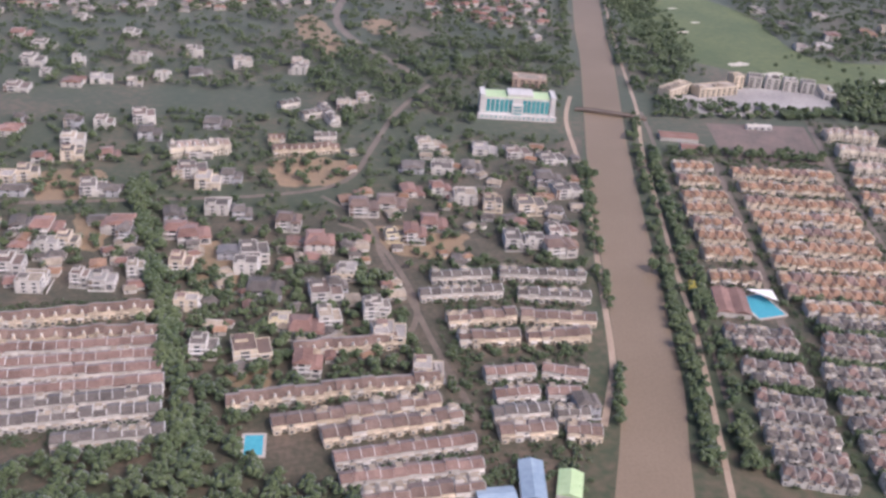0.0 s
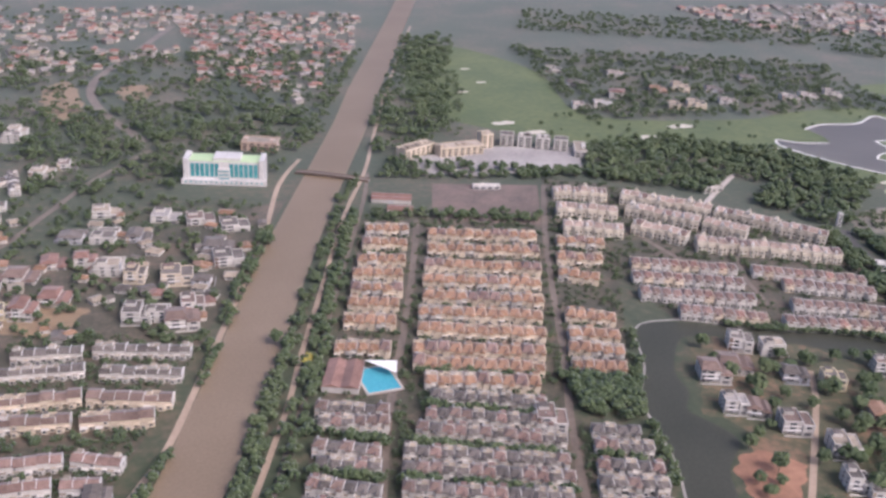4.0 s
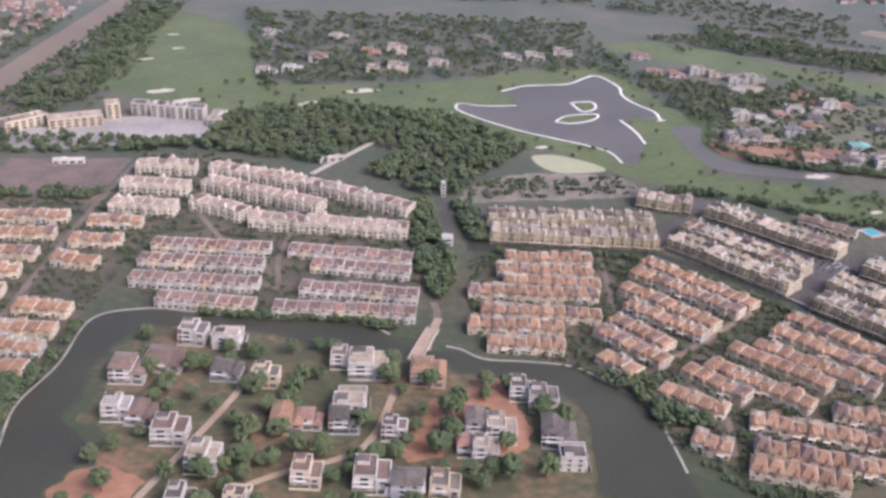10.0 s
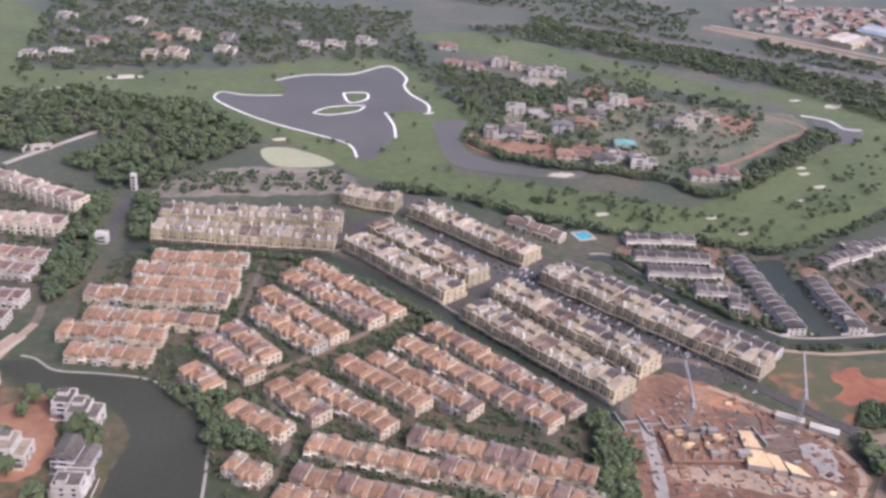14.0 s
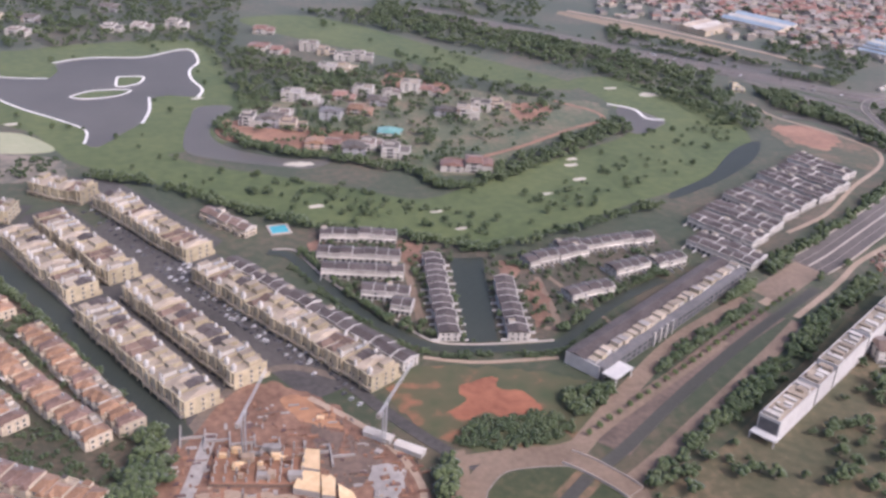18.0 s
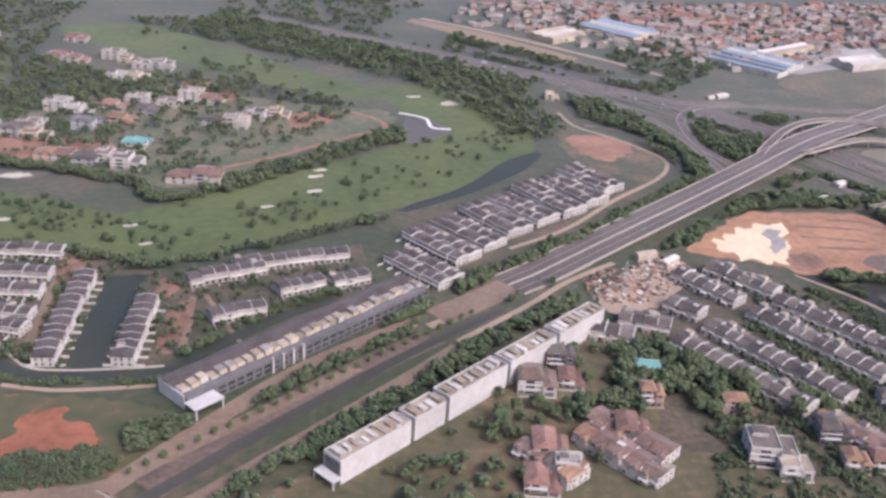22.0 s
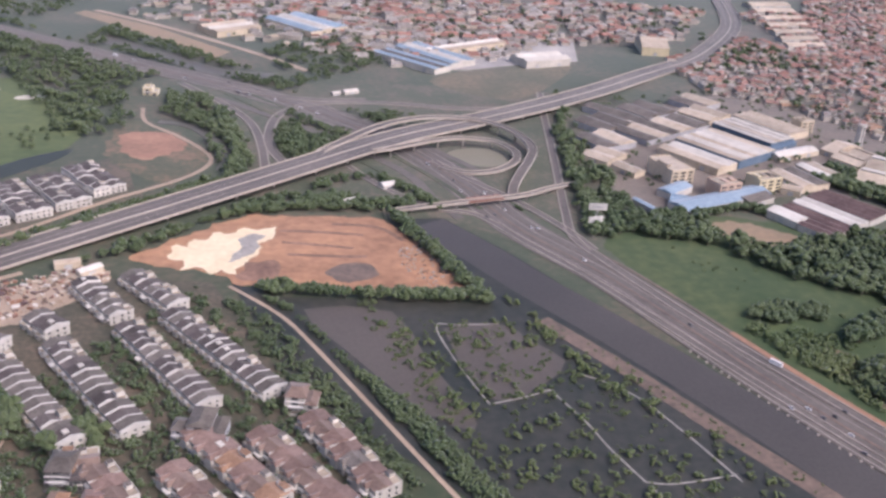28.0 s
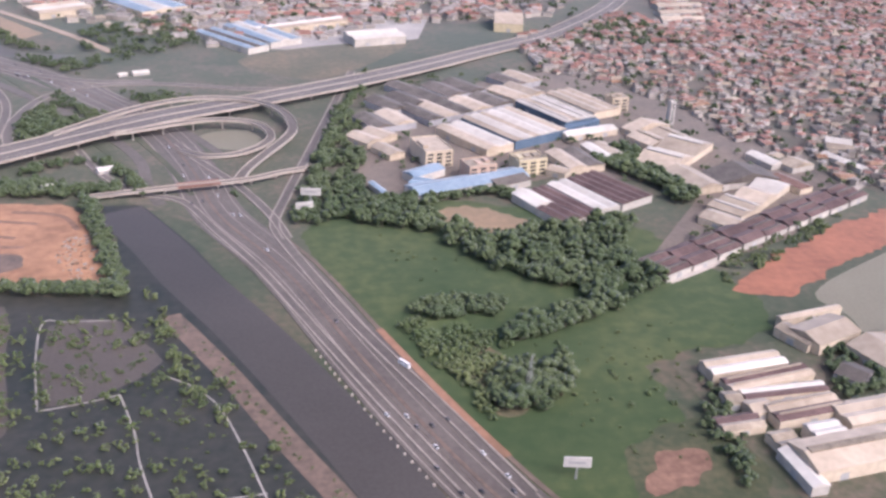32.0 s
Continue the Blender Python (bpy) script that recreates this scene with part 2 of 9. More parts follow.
M_TYRE = material("tyre_rubber", (0.02, 0.02, 0.02), (0.04, 0.04, 0.04), 2, 0.4)

# ---- mesh helpers ----


class Build:
    """Collects boxes, prisms and quads with material slots into one mesh."""

    def __init__(self):
        self.v, self.f, self.m, self.mats = [], [], [], []

    def slot(self, mat):
        if mat not in self.mats:
            self.mats.append(mat)
        return self.mats.index(mat)

    def face(self, pts, mat):
        k = len(self.v)
        self.v += [tuple(p) for p in pts]
        self.f.append(tuple(range(k, k + len(pts))))
        self.m.append(self.slot(mat))

    def solid(self, low, high, mat, top=None):
        """A solid from a bottom ring to a top ring of the same count; top: the lid's own material."""
        k, n, s = len(self.v), len(low), self.slot(mat)
        self.v += [tuple(p) for p in low] + [tuple(p) for p in high]
        for i in range(n):
            j = (i + 1) % n
            self.f.append((k + i, k + j, k + n + j, k + n + i))
            self.m.append(s)
        self.f.append(tuple(range(k + n - 1, k - 1, -1)))
        self.m.append(s)
        self.f.append(tuple(range(k + n, k + 2 * n)))
        self.m.append(self.slot(top) if top else s)

    def box(self, x0, y0, z0, x1, y1, z1, mat, top=None):
        self.solid([(x0, y0, z0), (x1, y0, z0), (x1, y1, z0), (x0, y1, z0)], [(x0, y0, z1), (x1, y0, z1), (x1, y1, z1), (x0, y1, z1)], mat, top)

    def gable(self, x0, y0, x1, y1, z, rise, mat, over=0.3, along="x", hip=0.0, thick=0.15):
        """A pitched roof slab over a rectangle, its ridge along x or y; hip pulls the ridge ends in."""
        x0, y0, x1, y1 = x0 - over, y0 - over, x1 + over, y1 + over
        if along == "x":
            r0, r1 = (x0 + hip, (y0 + y1) / 2, z + rise), (x1 - hip, (y0 + y1) / 2, z + rise)
        else:
            r0, r1 = ((x0 + x1) / 2, y0 + hip, z + rise), ((x0 + x1) / 2, y1 - hip, z + rise)
        a, b, c, d = (x0, y0, z), (x1, y0, z), (x1, y1, z), (x0, y1, z)
        lo = [(p[0], p[1], z - thick) for p in (a, b, c, d)]
        if along == "x":
            faces = [(a, b, r1, r0), (c, d, r0, r1), (b, c, r1), (d, a, r0)]
        else:
            faces = [(b, c, r1, r0), (d, a, r0, r1), (a, b, r0), (c, d, r1)]
        for f in faces:
            self.face(f, mat)
        for i in range(4):
            j = (i + 1) % 4
            self.face((lo[i], lo[j], (a, b, c, d)[j], (a, b, c, d)[i]), mat)
        self.face(lo[::-1], mat)

    def rib(self, x, y0, y1, z, rise, mat, t=0.15, up=0.32):
        """A party wall across a row, its top following the pitched roof."""
        side = [(y0, z - 0.6), (y1, z - 0.6), (y1, z + up), ((y0 + y1) / 2, z + rise + up), (y0, z + up)]
        self.solid([(x - t, y, q) for y, q in side], [(x + t, y, q) for y, q in side], mat)

    def end_window(self, y, z, w, h, x, side, mat=M_GLASS, frame_mat=M_BRIGHT):
        """A framed pane on an end wall at x; side -1 faces -x, 1 faces +x."""
        f = 0.08
        self.box(min(x, x + side * 0.05), y - w / 2 - f, z - f, max(x, x + side * 0.05), y + w / 2 + f, z + h + f, frame_mat)
        self.box(min(x + side * 0.05, x + side * 0.07), y - w / 2, z, max(x + side * 0.05, x + side * 0.07), y + w / 2, z + h, mat)

    def lathe(self, x, y, profile, mat, n=8):
        """A turned shape from (radius, height) pairs."""
        for (r0, z0), (r1, z1) in zip(profile, profile[1:]):
            for i in range(n):
                a, b = 2 * math.pi * i / n, 2 * math.pi * (i + 1) / n
                p = [(x + r0 * math.cos(a), y + r0 * math.sin(a), z0), (x + r0 * math.cos(b), y + r0 * math.sin(b), z0),
                     (x + r1 * math.cos(b), y + r1 * math.sin(b), z1), (x + r1 * math.cos(a), y + r1 * math.sin(a), z1)]
                if r1 < 0.01:
                    p = p[:3]
                elif r0 < 0.01:
                    p = p[1:]
                self.face(p, mat)

    def bar(self, p, q, r, mat):
        """A square bar from p to q."""
        p, q = Vector(p), Vector(q)
        d = (q - p).normalized()
        s = d.cross(Vector((0, 0, 1)))
        s = s.normalized() * r if s.length > 0.01 else Vector((r, 0, 0))
        u = d.cross(s).normalized() * r
        self.solid([p + s + u, p - s + u, p - s - u, p + s - u], [q + s + u, q - s + u, q - s - u, q + s - u], mat)

    def window(self, x, z, w, h, y, side, mat=M_GLASS, frame_mat=M_BRIGHT):
        """A framed pane on a wall plane y, set back in its frame; side -1 faces -y, 1 faces +y."""
        f = 0.08
        rings = [(w / 2 + f, z - f, z + h + f, 0.0), (w / 2 + f, z - f, z + h + f, 0.09), (w / 2, z, z + h, 0.09), (w / 2, z, z + h, 0.03)]
        k, s, g = len(self.v), self.slot(frame_mat), self.slot(mat)
        self.v += [(x + sx * hw * -side, y + o * side, zz) for hw, z0, z1, o in rings for sx, zz in ((-1, z0), (1, z0), (1, z1), (-1, z1))]
        for r in range(1, 3):
            for i in range(4):
                self.f.append((k + 4 * r + i, k + 4 * r + (i + 1) % 4, k + 4 * r + 4 + (i + 1) % 4, k + 4 * r + 4 + i))
                self.m.append(s)
        for i in range(4):
            self.f.append((k + i, k + (i + 1) % 4, k + 4 + (i + 1) % 4, k + 4 + i))
            self.m.append(s)
        self.f.append((k + 12, k + 13, k + 14, k + 15))
        self.m.append(g)

    def mesh(self, name):
        me = bpy.data.meshes.new(name)
        me.from_pydata(self.v, [], self.f)
        for m in self.mats:
            me.materials.append(m)
        me.polygons.foreach_set("material_index", self.m)
        me.update()
        return me


def part(name, build, parent, label="", m=None):
    """Links a Build or a mesh as one object under a thing or a part."""
    ob = new(name, build.mesh(name) if isinstance(build, Build) else build)
    ob.parent = parent
    if m is not None:
        ob.matrix_basis = m
    return tagged(ob, label)


def thing(name, label, category, m=None, group="", build=None):
    ob = new(name, build.mesh(name) if isinstance(build, Build) else build)
    if m is not None:
        ob.matrix_basis = m
    return tagged(ob, label, category, group)


# which square metres are taken: by water, roads and buildings
GX, GY, GW, GH = -300, 100, 2200, 1200
taken = np.zeros((GW, GH), bool)
wet = np.zeros((GW, GH), bool)


def inside(px, py, poly):
    hit = np.zeros(px.shape, bool)
    x0, y0 = poly[-1]
    for x1, y1 in poly:
        c = (y0 > py) != (y1 > py)
        with np.errstate(divide="ignore", invalid="ignore"):
            hit ^= c & (px < (x1 - x0) * (py - y0) / (y1 - y0) + x0)
        x0, y0 = x1, y1
    return hit


def mark(poly, grid=taken):
    xs, ys = [p[0] for p in poly], [p[1] for p in poly]
    i0, i1 = max(0, int(min(xs)) - GX), min(GW, int(max(xs)) - GX + 2)
    j0, j1 = max(0, int(min(ys)) - GY), min(GH, int(max(ys)) - GY + 2)
    if i1 > i0 and j1 > j0:
        px, py = np.meshgrid(np.arange(i0, i1) + GX + 0.5, np.arange(j0, j1) + GY + 0.5, indexing="ij")
        grid[i0:i1, j0:j1] |= inside(px, py, poly)


def rounded(pts, steps, closed):
    """The points joined by a smooth curve with that many steps between them."""
    if not steps:
        return [Vector((*p, 0)) for p in pts]
    n, out = len(pts), []
    q = [Vector((*p, 0)) for p in pts]
    for i in range(n if closed else n - 1):
        if closed:
            a, b, c, d = q[i - 1], q[i], q[(i + 1) % n], q[(i + 2) % n]
        else:
            a, b, c, d = q[max(i - 1, 0)], q[i], q[i + 1], q[min(i + 2, n - 1)]
        for k in range(steps):
            t = k / steps
            out.append(0.5 * (2 * b + (c - a) * t + (2 * a - 5 * b + 4 * c - d) * t * t + (3 * b - a - 3 * c + d) * t ** 3))
    if not closed:
        out.append(q[-1])
    return out


LAYER = [0]


def layer(z):
    """Each sheet lies a hair above the one laid before it."""
    LAYER[0] += 1
    return z + 0.0009 * LAYER[0]


RAGGED = ("ground_soil", "field_soil", "site_sand", "site_spoil", "site_earth", "site_mud", "field_dry", "ground_waste", "field_grass", "ground_plots", "ground_villas", "field_plough", "ground_verge")


def ragged(ring):
    """An outline worn uneven, with bays and spurs of a metre or two."""
    around = sum((ring[i] - ring[i - 1]).length for i in range(len(ring)))
    gap, out = max(1.6, around / 260), []
    for p, q in zip(ring, ring[1:] + ring[:1]):
        d = q - p
        if d.length < 0.01:
            continue
        side = Vector((-d.y, d.x, 0)).normalized()
        k = max(1, int(d.length / gap))
        for i in range(k):
            c = p + d * (i / k)
            out.append(c + side * (noise.noise(c * 0.17) * 2.9 + noise.noise(c * 0.6) * 1.0))
    return out


def zone(name, mat, pts, z, label, category, smooth=0):
    """A level sheet of ground or water."""
    z = layer(z)
    ring = rounded(pts, smooth * 2, True)
    if name in RAGGED:
        ring = ragged(ring)
    me = bpy.data.meshes.new(name)
    bm = bmesh.new()
    vs = [bm.verts.new((p.x, p.y, z)) for p in ring]
    f = bm.faces.new(vs)
    bmesh.ops.triangulate(bm, faces=[f])
    for f in bm.faces:
        if f.normal.z < 0:
            f.normal_flip()
    bm.to_mesh(me)
    bm.free()
    me.materials.append(mat)
    if name.startswith("water"):
        mark([(p.x, p.y) for p in ring])
        mark([(p.x, p.y) for p in ring], wet)
    return tagged(new(name, me), label, category, kind="structure")


def strip(name, mat, pts, width, z, label, category, steps=5):
    """A ribbon of road, path or channel with low shoulders."""
    z = layer(z)
    line = rounded(pts, steps, False)
    b = Build()
    rows = []
    for i, p in enumerate(line):
        d = (line[min(i + 1, len(line) - 1)] - line[max(i - 1, 0)]).normalized()
        s = Vector((-d.y, d.x, 0)) * width / 2
        rows.append((p + s, p - s))
    for (a, c), (e, f) in zip(rows, rows[1:]):
        b.face([(c.x, c.y, z), (f.x, f.y, z), (e.x, e.y, z), (a.x, a.y, z)], mat)
        for u, v in ((a, e), (f, c)):
            b.face([(u.x, u.y, z), (v.x, v.y, z), (v.x, v.y, 0), (u.x, u.y, 0)], mat)
        mark([(a.x, a.y), (e.x, e.y), (f.x, f.y), (c.x, c.y)])
        if name.startswith("water"):
            mark([(a.x, a.y), (e.x, e.y), (f.x, f.y), (c.x, c.y)], wet)
    return tagged(new(name, b.mesh(name)), label, category, kind="structure")


def bunker(x, y, r):
    """A sand bunker: a dished kidney of pale sand."""
    rnd = random.Random(int(x * 7 + y))
    ring = []
    for i in range(14):
        a = 2 * math.pi * i / 14
        k = r * (0.75 + 0.35 * math.sin(2 * a + rnd.random() * 1.5) * rnd.uniform(0.4, 1))
        ring.append((x + 1.4 * k * math.cos(a), y + k * math.sin(a)))
    zone("sand_bunker", M_BUNKER, ring, 0.09, "pale sand bunker on the golf course", "bunker")


# ---- ground to the horizon ----
gb = Build()
for i in range(-4, 6):
    for j in range(-3, 6):
        gb.face([(i * 1000, j * 1000, 0), (i * 1000 + 1000, j * 1000, 0), (i * 1000 + 1000, j * 1000 + 1000, 0), (i * 1000, j * 1000 + 1000, 0)], M_GROUND)
gmesh = gb.mesh("ground")
gbm = bmesh.new()
gbm.from_mesh(gmesh)
bmesh.ops.remove_doubles(gbm, verts=gbm.verts, dist=0.01)
gbm.to_mesh(gmesh)
gbm.free()
tagged(new("ground", gmesh), "mixed grass and bare earth reaching the horizon", "ground", kind="structure")

def sash(w, h, pane=None, surround=None):
    """One framed window as a single closed shape, its pane set back; it faces -y."""
    f = 0.09
    rings = [(w / 2 + f, -f, h + f, 0.0), (w / 2 + f, -f, h + f, -0.10), (w / 2, 0, h, -0.10), (w / 2, 0, h, -0.03)]
    v = [(sx * x, y, z) for x, z0, z1, y in rings for sx, z in ((-1, z0), (1, z0), (1, z1), (-1, z1))]
    fs = [(4 * k + i, 4 * k + (i + 1) % 4, 4 * k + 4 + (i + 1) % 4, 4 * k + 4 + i) for k in range(3) for i in range(4)]
    fs.append((12, 13, 14, 15))
    me = bpy.data.meshes.new("window")
    me.from_pydata(v, [], fs)
    me.materials.append(surround or M_BRIGHT)
    me.materials.append(pane or M_GLASS)
    me.polygons[12].material_index = 1
    me.update()
    return me


# ---- terraced house units ----
STOREY = 1.75


def unit(style, variant):
    """The wall mesh and the roof mesh of one house of a terrace, 1 unit wide in its row's measure."""
    rnd = random.Random(style + str(variant))
    w = UNIT_WIDTH[style]
    a, r = Build(), Build()
    if style in ("orange", "red", "brown", "pinkgrey", "dormer", "mixed", "grey", "slate"):
        d = {"orange": 8.4, "pinkgrey": 6.2, "grey": 6.6, "red": 6.4, "mixed": 9.4, "slate": 9.6}.get(style, 7.4)
        roof = {"orange": M_ORROOF, "red": M_PKROOF, "brown": M_BRROOF, "pinkgrey": M_PKROOF, "grey": M_GRROOF, "dormer": M_BRROOF, "slate": M_GRROOF}.get(style)
        if style == "orange" and variant == 4:
            roof = M_PKROOF
        if style == "pinkgrey":
            roof = (M_GRROOF, M_GRROOF, M_PKROOF, M_GRROOF, M_BRROOF)[variant]
        if style == "mixed":
            roof = (M_PKROOF, M_GRROOF, M_ORROOF, M_BRROOF, M_PKROOF)[variant]
        if style == "slate":
            roof = (M_GRROOF, M_DKROOF, M_DKROOF, M_GRROOF, M_DKROOF)[variant]
        wall = M_CREAM if style in ("orange", "brown", "dormer") and variant != 1 else M_WALL
        h = 2 * STOREY + (0, 0.25, -0.1, 0.1, 0.45)[variant]
        y0, y1 = -d / 2 + 1.1, d / 2
        a.box(-w / 2, y0, 0, w / 2, y1, h, wall)
        a.box(-w / 2 + 0.15, -d / 2, 0, w * 0.05, y0, 1.9, wall, M_FLAT)
        a.box(w * 0.10, y0 - 0.8, STOREY - 0.1, w / 2 - 0.1, y0, STOREY + 0.5, wall)
        for fl in (0, 1):
            for k in (-1, 1):
                if fl == 0:
                    a.window(k * w * 0.25, 0.5, w * 0.22, 0.85, y0 if k > 0 else -d / 2, -1)
                a.window(k * w * 0.25, fl * STOREY + 0.55, w * 0.2, 0.8, y1, 1)
        rise = {"orange": 1.45, "dormer": 1.6, "red": 1.2}.get(style, 1.1)
        back = y1 - (2.6 if variant in (1, 3) and style not in ("red", "dormer") else 0)
        r.gable(-w / 2 + 0.12, y0, w / 2 - 0.12, back, h, rise, roof, 0.22, "x", 1.5 if style in ("orange", "pinkgrey") else 0.0)
        if back < y1:
            r.box(-w / 2 + 0.2, back + 0.25, h, w / 2 - 0.2, y1 - 0.1, h + 0.1, M_FLAT)
            a.box(-w / 2, y1 - 0.18, h, w / 2, y1, h + 0.5, wall)
            a.box(-w * 0.4, back + 0.4, h, -w * 0.05, y1 - 0.5, h + 1.2, wall, M_FLAT if variant == 1 else M_GRROOF)
        if variant == 3:
            r.box(-w * 0.45, -d / 2 - 0.9, 1.9, w * 0.1, -d / 2 + 0.8, 2.0, M_WHITER if style not in ("grey", "pinkgrey") else M_FLAT)
        if style in ("orange", "pinkgrey", "mixed"):
            side = -1 if variant % 2 else 1
            cx = side * w * 0.22
            a.box(cx - w * 0.2, -d / 2, 0, cx + w * 0.2, y0, h - 0.15, wall)
            r.gable(cx - w * 0.2, -d / 2, cx + w * 0.2, 0, h - 0.1, rise * 0.75, roof, 0.22, "y", 0.6)
            a.box(w / 2 - 0.13, y0 - 0.2, h - 0.2, w / 2 + 0.13, y1 - 0.4, h + (1.0 if style == "slate" else 0.35), wall)
            if variant in (2, 4):
                r.lathe(-w * 0.22, d * 0.3, [(0.34, h + 0.3), (0.38, h + 1.5), (0, h + 1.7)], M_STEEL, 6)
            if variant in (0, 3) and style in ("slate", "mixed"):
                r.box(-w * 0.42, y1 - 0.4, STOREY + 0.2, w * 0.05, y1 + 0.9, STOREY + 0.3, M_WHITER)
            if variant == 4 and style in ("slate", "mixed"):
                r.box(-w * 0.3, -0.6, h + rise * 0.5, w * 0.12, 1.0, h + rise + 0.15, M_WHITER)
            if variant == 2:
                a.box(-w * 0.1, y1 - 2.4, h - 0.2, w * 0.4, y1 - 0.3, h + 1.5, wall, roof)
        if style in ("red", "grey", "brown", "slate"):
            a.rib(w / 2, y0 - 0.15, back + 0.1, h, rise, M_WALL if style == "brown" else M_BRIGHT, 0.15 if style in ("grey", "slate") else 0.11, 0.36 if style in ("grey", "slate") else 0.22)
            if style == "slate":
                a.box(-w / 2, -d / 2, 0, -w / 2 + 0.18, y0, 2.4, M_BRIGHT)
                a.box(-w / 2, y1, 0, -w / 2 + 0.18, y1 + 1.4, 1.9, M_BRIGHT)
                if variant in (0, 3):
                    r.box(-w * 0.42, y1 - 0.4, STOREY + 0.2, w * 0.05, y1 + 0.9, STOREY + 0.3, M_WHITER)
                if variant == 4:
                    r.box(-w * 0.3, -0.6, h + rise * 0.5, w * 0.12, 1.0, h + rise + 0.15, M_WHITER)
            if variant == 1:
                a.box(-w * 0.3, y1 - 2.6, h - 0.2, w * 0.2, y1 - 0.2, h + 1.5, M_WALL, M_FLAT)
        if style == "dormer":
            g0 = -d / 2 + 0.4
            a.solid([(-w * 0.2, g0, h - 0.4), (w * 0.2, g0, h - 0.4), (w * 0.2, y0 + 1.4, h - 0.4), (-w * 0.2, y0 + 1.4, h - 0.4)],
                    [(-0.3, g0, h + 1.0), (0.3, g0, h + 1.0), (0.3, y0 + 1.4, h + 1.0), (-0.3, y0 + 1.4, h + 1.0)], M_CREAM)
            r.lathe(0, g0 + 0.5, [(0.28, h + 1.0), (0.36, h + 1.4), (0.24, h + 1.8), (0, h + 2.2)], M_BRIGHT, 6)
    elif style in ("white", "pink"):
        d = 10.5 if style == "white" else 9.0
        fl = 3 if style == "white" else 2
        h = fl * STOREY + 0.2
        wall = M_IVORY if style == "white" else M_CREAM if variant % 2 else M_WALL
        a.box(-w / 2, -d / 2 + 0.8, 0, w / 2, d / 2, h, wall)
        a.box(-w * 0.42, -d / 2, 0, w * 0.08, -d / 2 + 0.8, h - 0.5, wall)
        a.box(w * 0.1, -d / 2 + 0.1, STOREY - 0.12, w / 2, -d / 2 + 0.8, STOREY + 0.45, wall)
        for f in range(fl):
            for k in (-1, 1):
                if f < fl - 1:
                    a.window(k * w * 0.23, f * STOREY + 0.5, w * 0.2, 0.95, -d / 2 + (0.0 if k < 0 else 0.8), -1)
                a.window(k * w * 0.23, f * STOREY + 0.5, w * 0.2, 0.95, d / 2, 1)
        a.box(-w / 2, -d / 2 + 0.7, h, w / 2, -d / 2 + 0.95, h + 0.45, wall)
        roof = (M_PKROOF, M_PKROOF, M_BRROOF, M_REDROOF, M_PKROOF)[variant] if style == "pink" else (M_ROSE, M_FLAT, M_PKROOF, M_ROSE, M_ROSE)[variant]
        if style == "pink" or variant != 1:
            r.gable(-w / 2 + 0.2, -d / 2 + 1.6, w / 2 - 0.2, d / 2 - 0.5, h, 1.3, roof, 0.15, "x", 1.3)
        else:
            r.box(-w / 2 + 0.2, -d / 2 + 1.2, h, w / 2 - 0.2, d / 2 - 0.2, h + 0.25, M_FLAT)
            r.box(-w * 0.2, 0, h + 0.25, w * 0.25, d * 0.35, h + 1.6, M_WALL)
        a.box(w / 2 - 0.12, -d / 2 + 0.8, h - 0.2, w / 2 + 0.12, d / 2, h + 0.45, wall)
        if style == "white" and variant in (1, 3):
            r.lathe(w * 0.1, d * 0.2, [(1.2, h + 0.2), (1.2, h + 1.3), (0.9, h + 2.1), (0.4, h + 2.6), (0, h + 3.1)], M_IVORY, 8)
        if style == "white" and variant in (0, 2):
            r.lathe(-w * 0.2, -d / 2 + 1.2, [(0.75, h + 0.1), (0.75, h + 1.1), (0.85, h + 1.2), (0.7, h + 1.7), (0.35, h + 2.1), (0, h + 2.7)], M_BRIGHT, 8)
        elif style == "pink":
            r.gable(-w * 0.38, -d / 2 + 0.2, w * 0.05, 0, h - 0.1, 0.9, roof, 0.1, "y", 0.3)
    elif style == "shop":
        d, h = 13.4, 2.75 * STOREY + (0.6, 0.3, 0.9, 0.6, 0.4)[variant]
        a.box(-w / 2, -d / 2 + 1.2, 0, w / 2, d / 2, h, M_SHOPW)
        a.box(-w / 2, -d / 2, STOREY, w / 2, -d / 2 + 1.2, STOREY + 0.35, M_SHOPW, M_FLAT)
        a.box(-w / 2 + 0.1, -d / 2 + 0.05, 0, -w / 2 + 0.45, -d / 2 + 0.4, STOREY, M_SHOPW)
        a.box(-w / 2, -d / 2 + 1.1, h, w / 2, -d / 2 + 1.5, h + 0.6, M_SHOPW)
        for f in range(3):
            for k in (-1, 0, 1):
                if f < 2:
                    a.window(k * w * 0.3, f * STOREY + 0.5, w * 0.16, 1.0, -d / 2 + 1.2, -1)
                a.window(k * w * 0.3, f * STOREY + 0.5, w * 0.16, 0.8, d / 2, 1)
        r.box(-w / 2 + 0.1, -d / 2 + 1.6, h, w / 2 - 0.1, d / 2 - 0.2, h + 0.2, (M_FLAT, M_BRROOF, M_FLAT, M_BRROOF, M_GRROOF)[variant])
        dome = [(0.8, h + 0.2), (0.8, h + 1.2), (0.95, h + 1.35), (0.8, h + 1.9), (0.4, h + 2.4), (0, h + 2.9)]
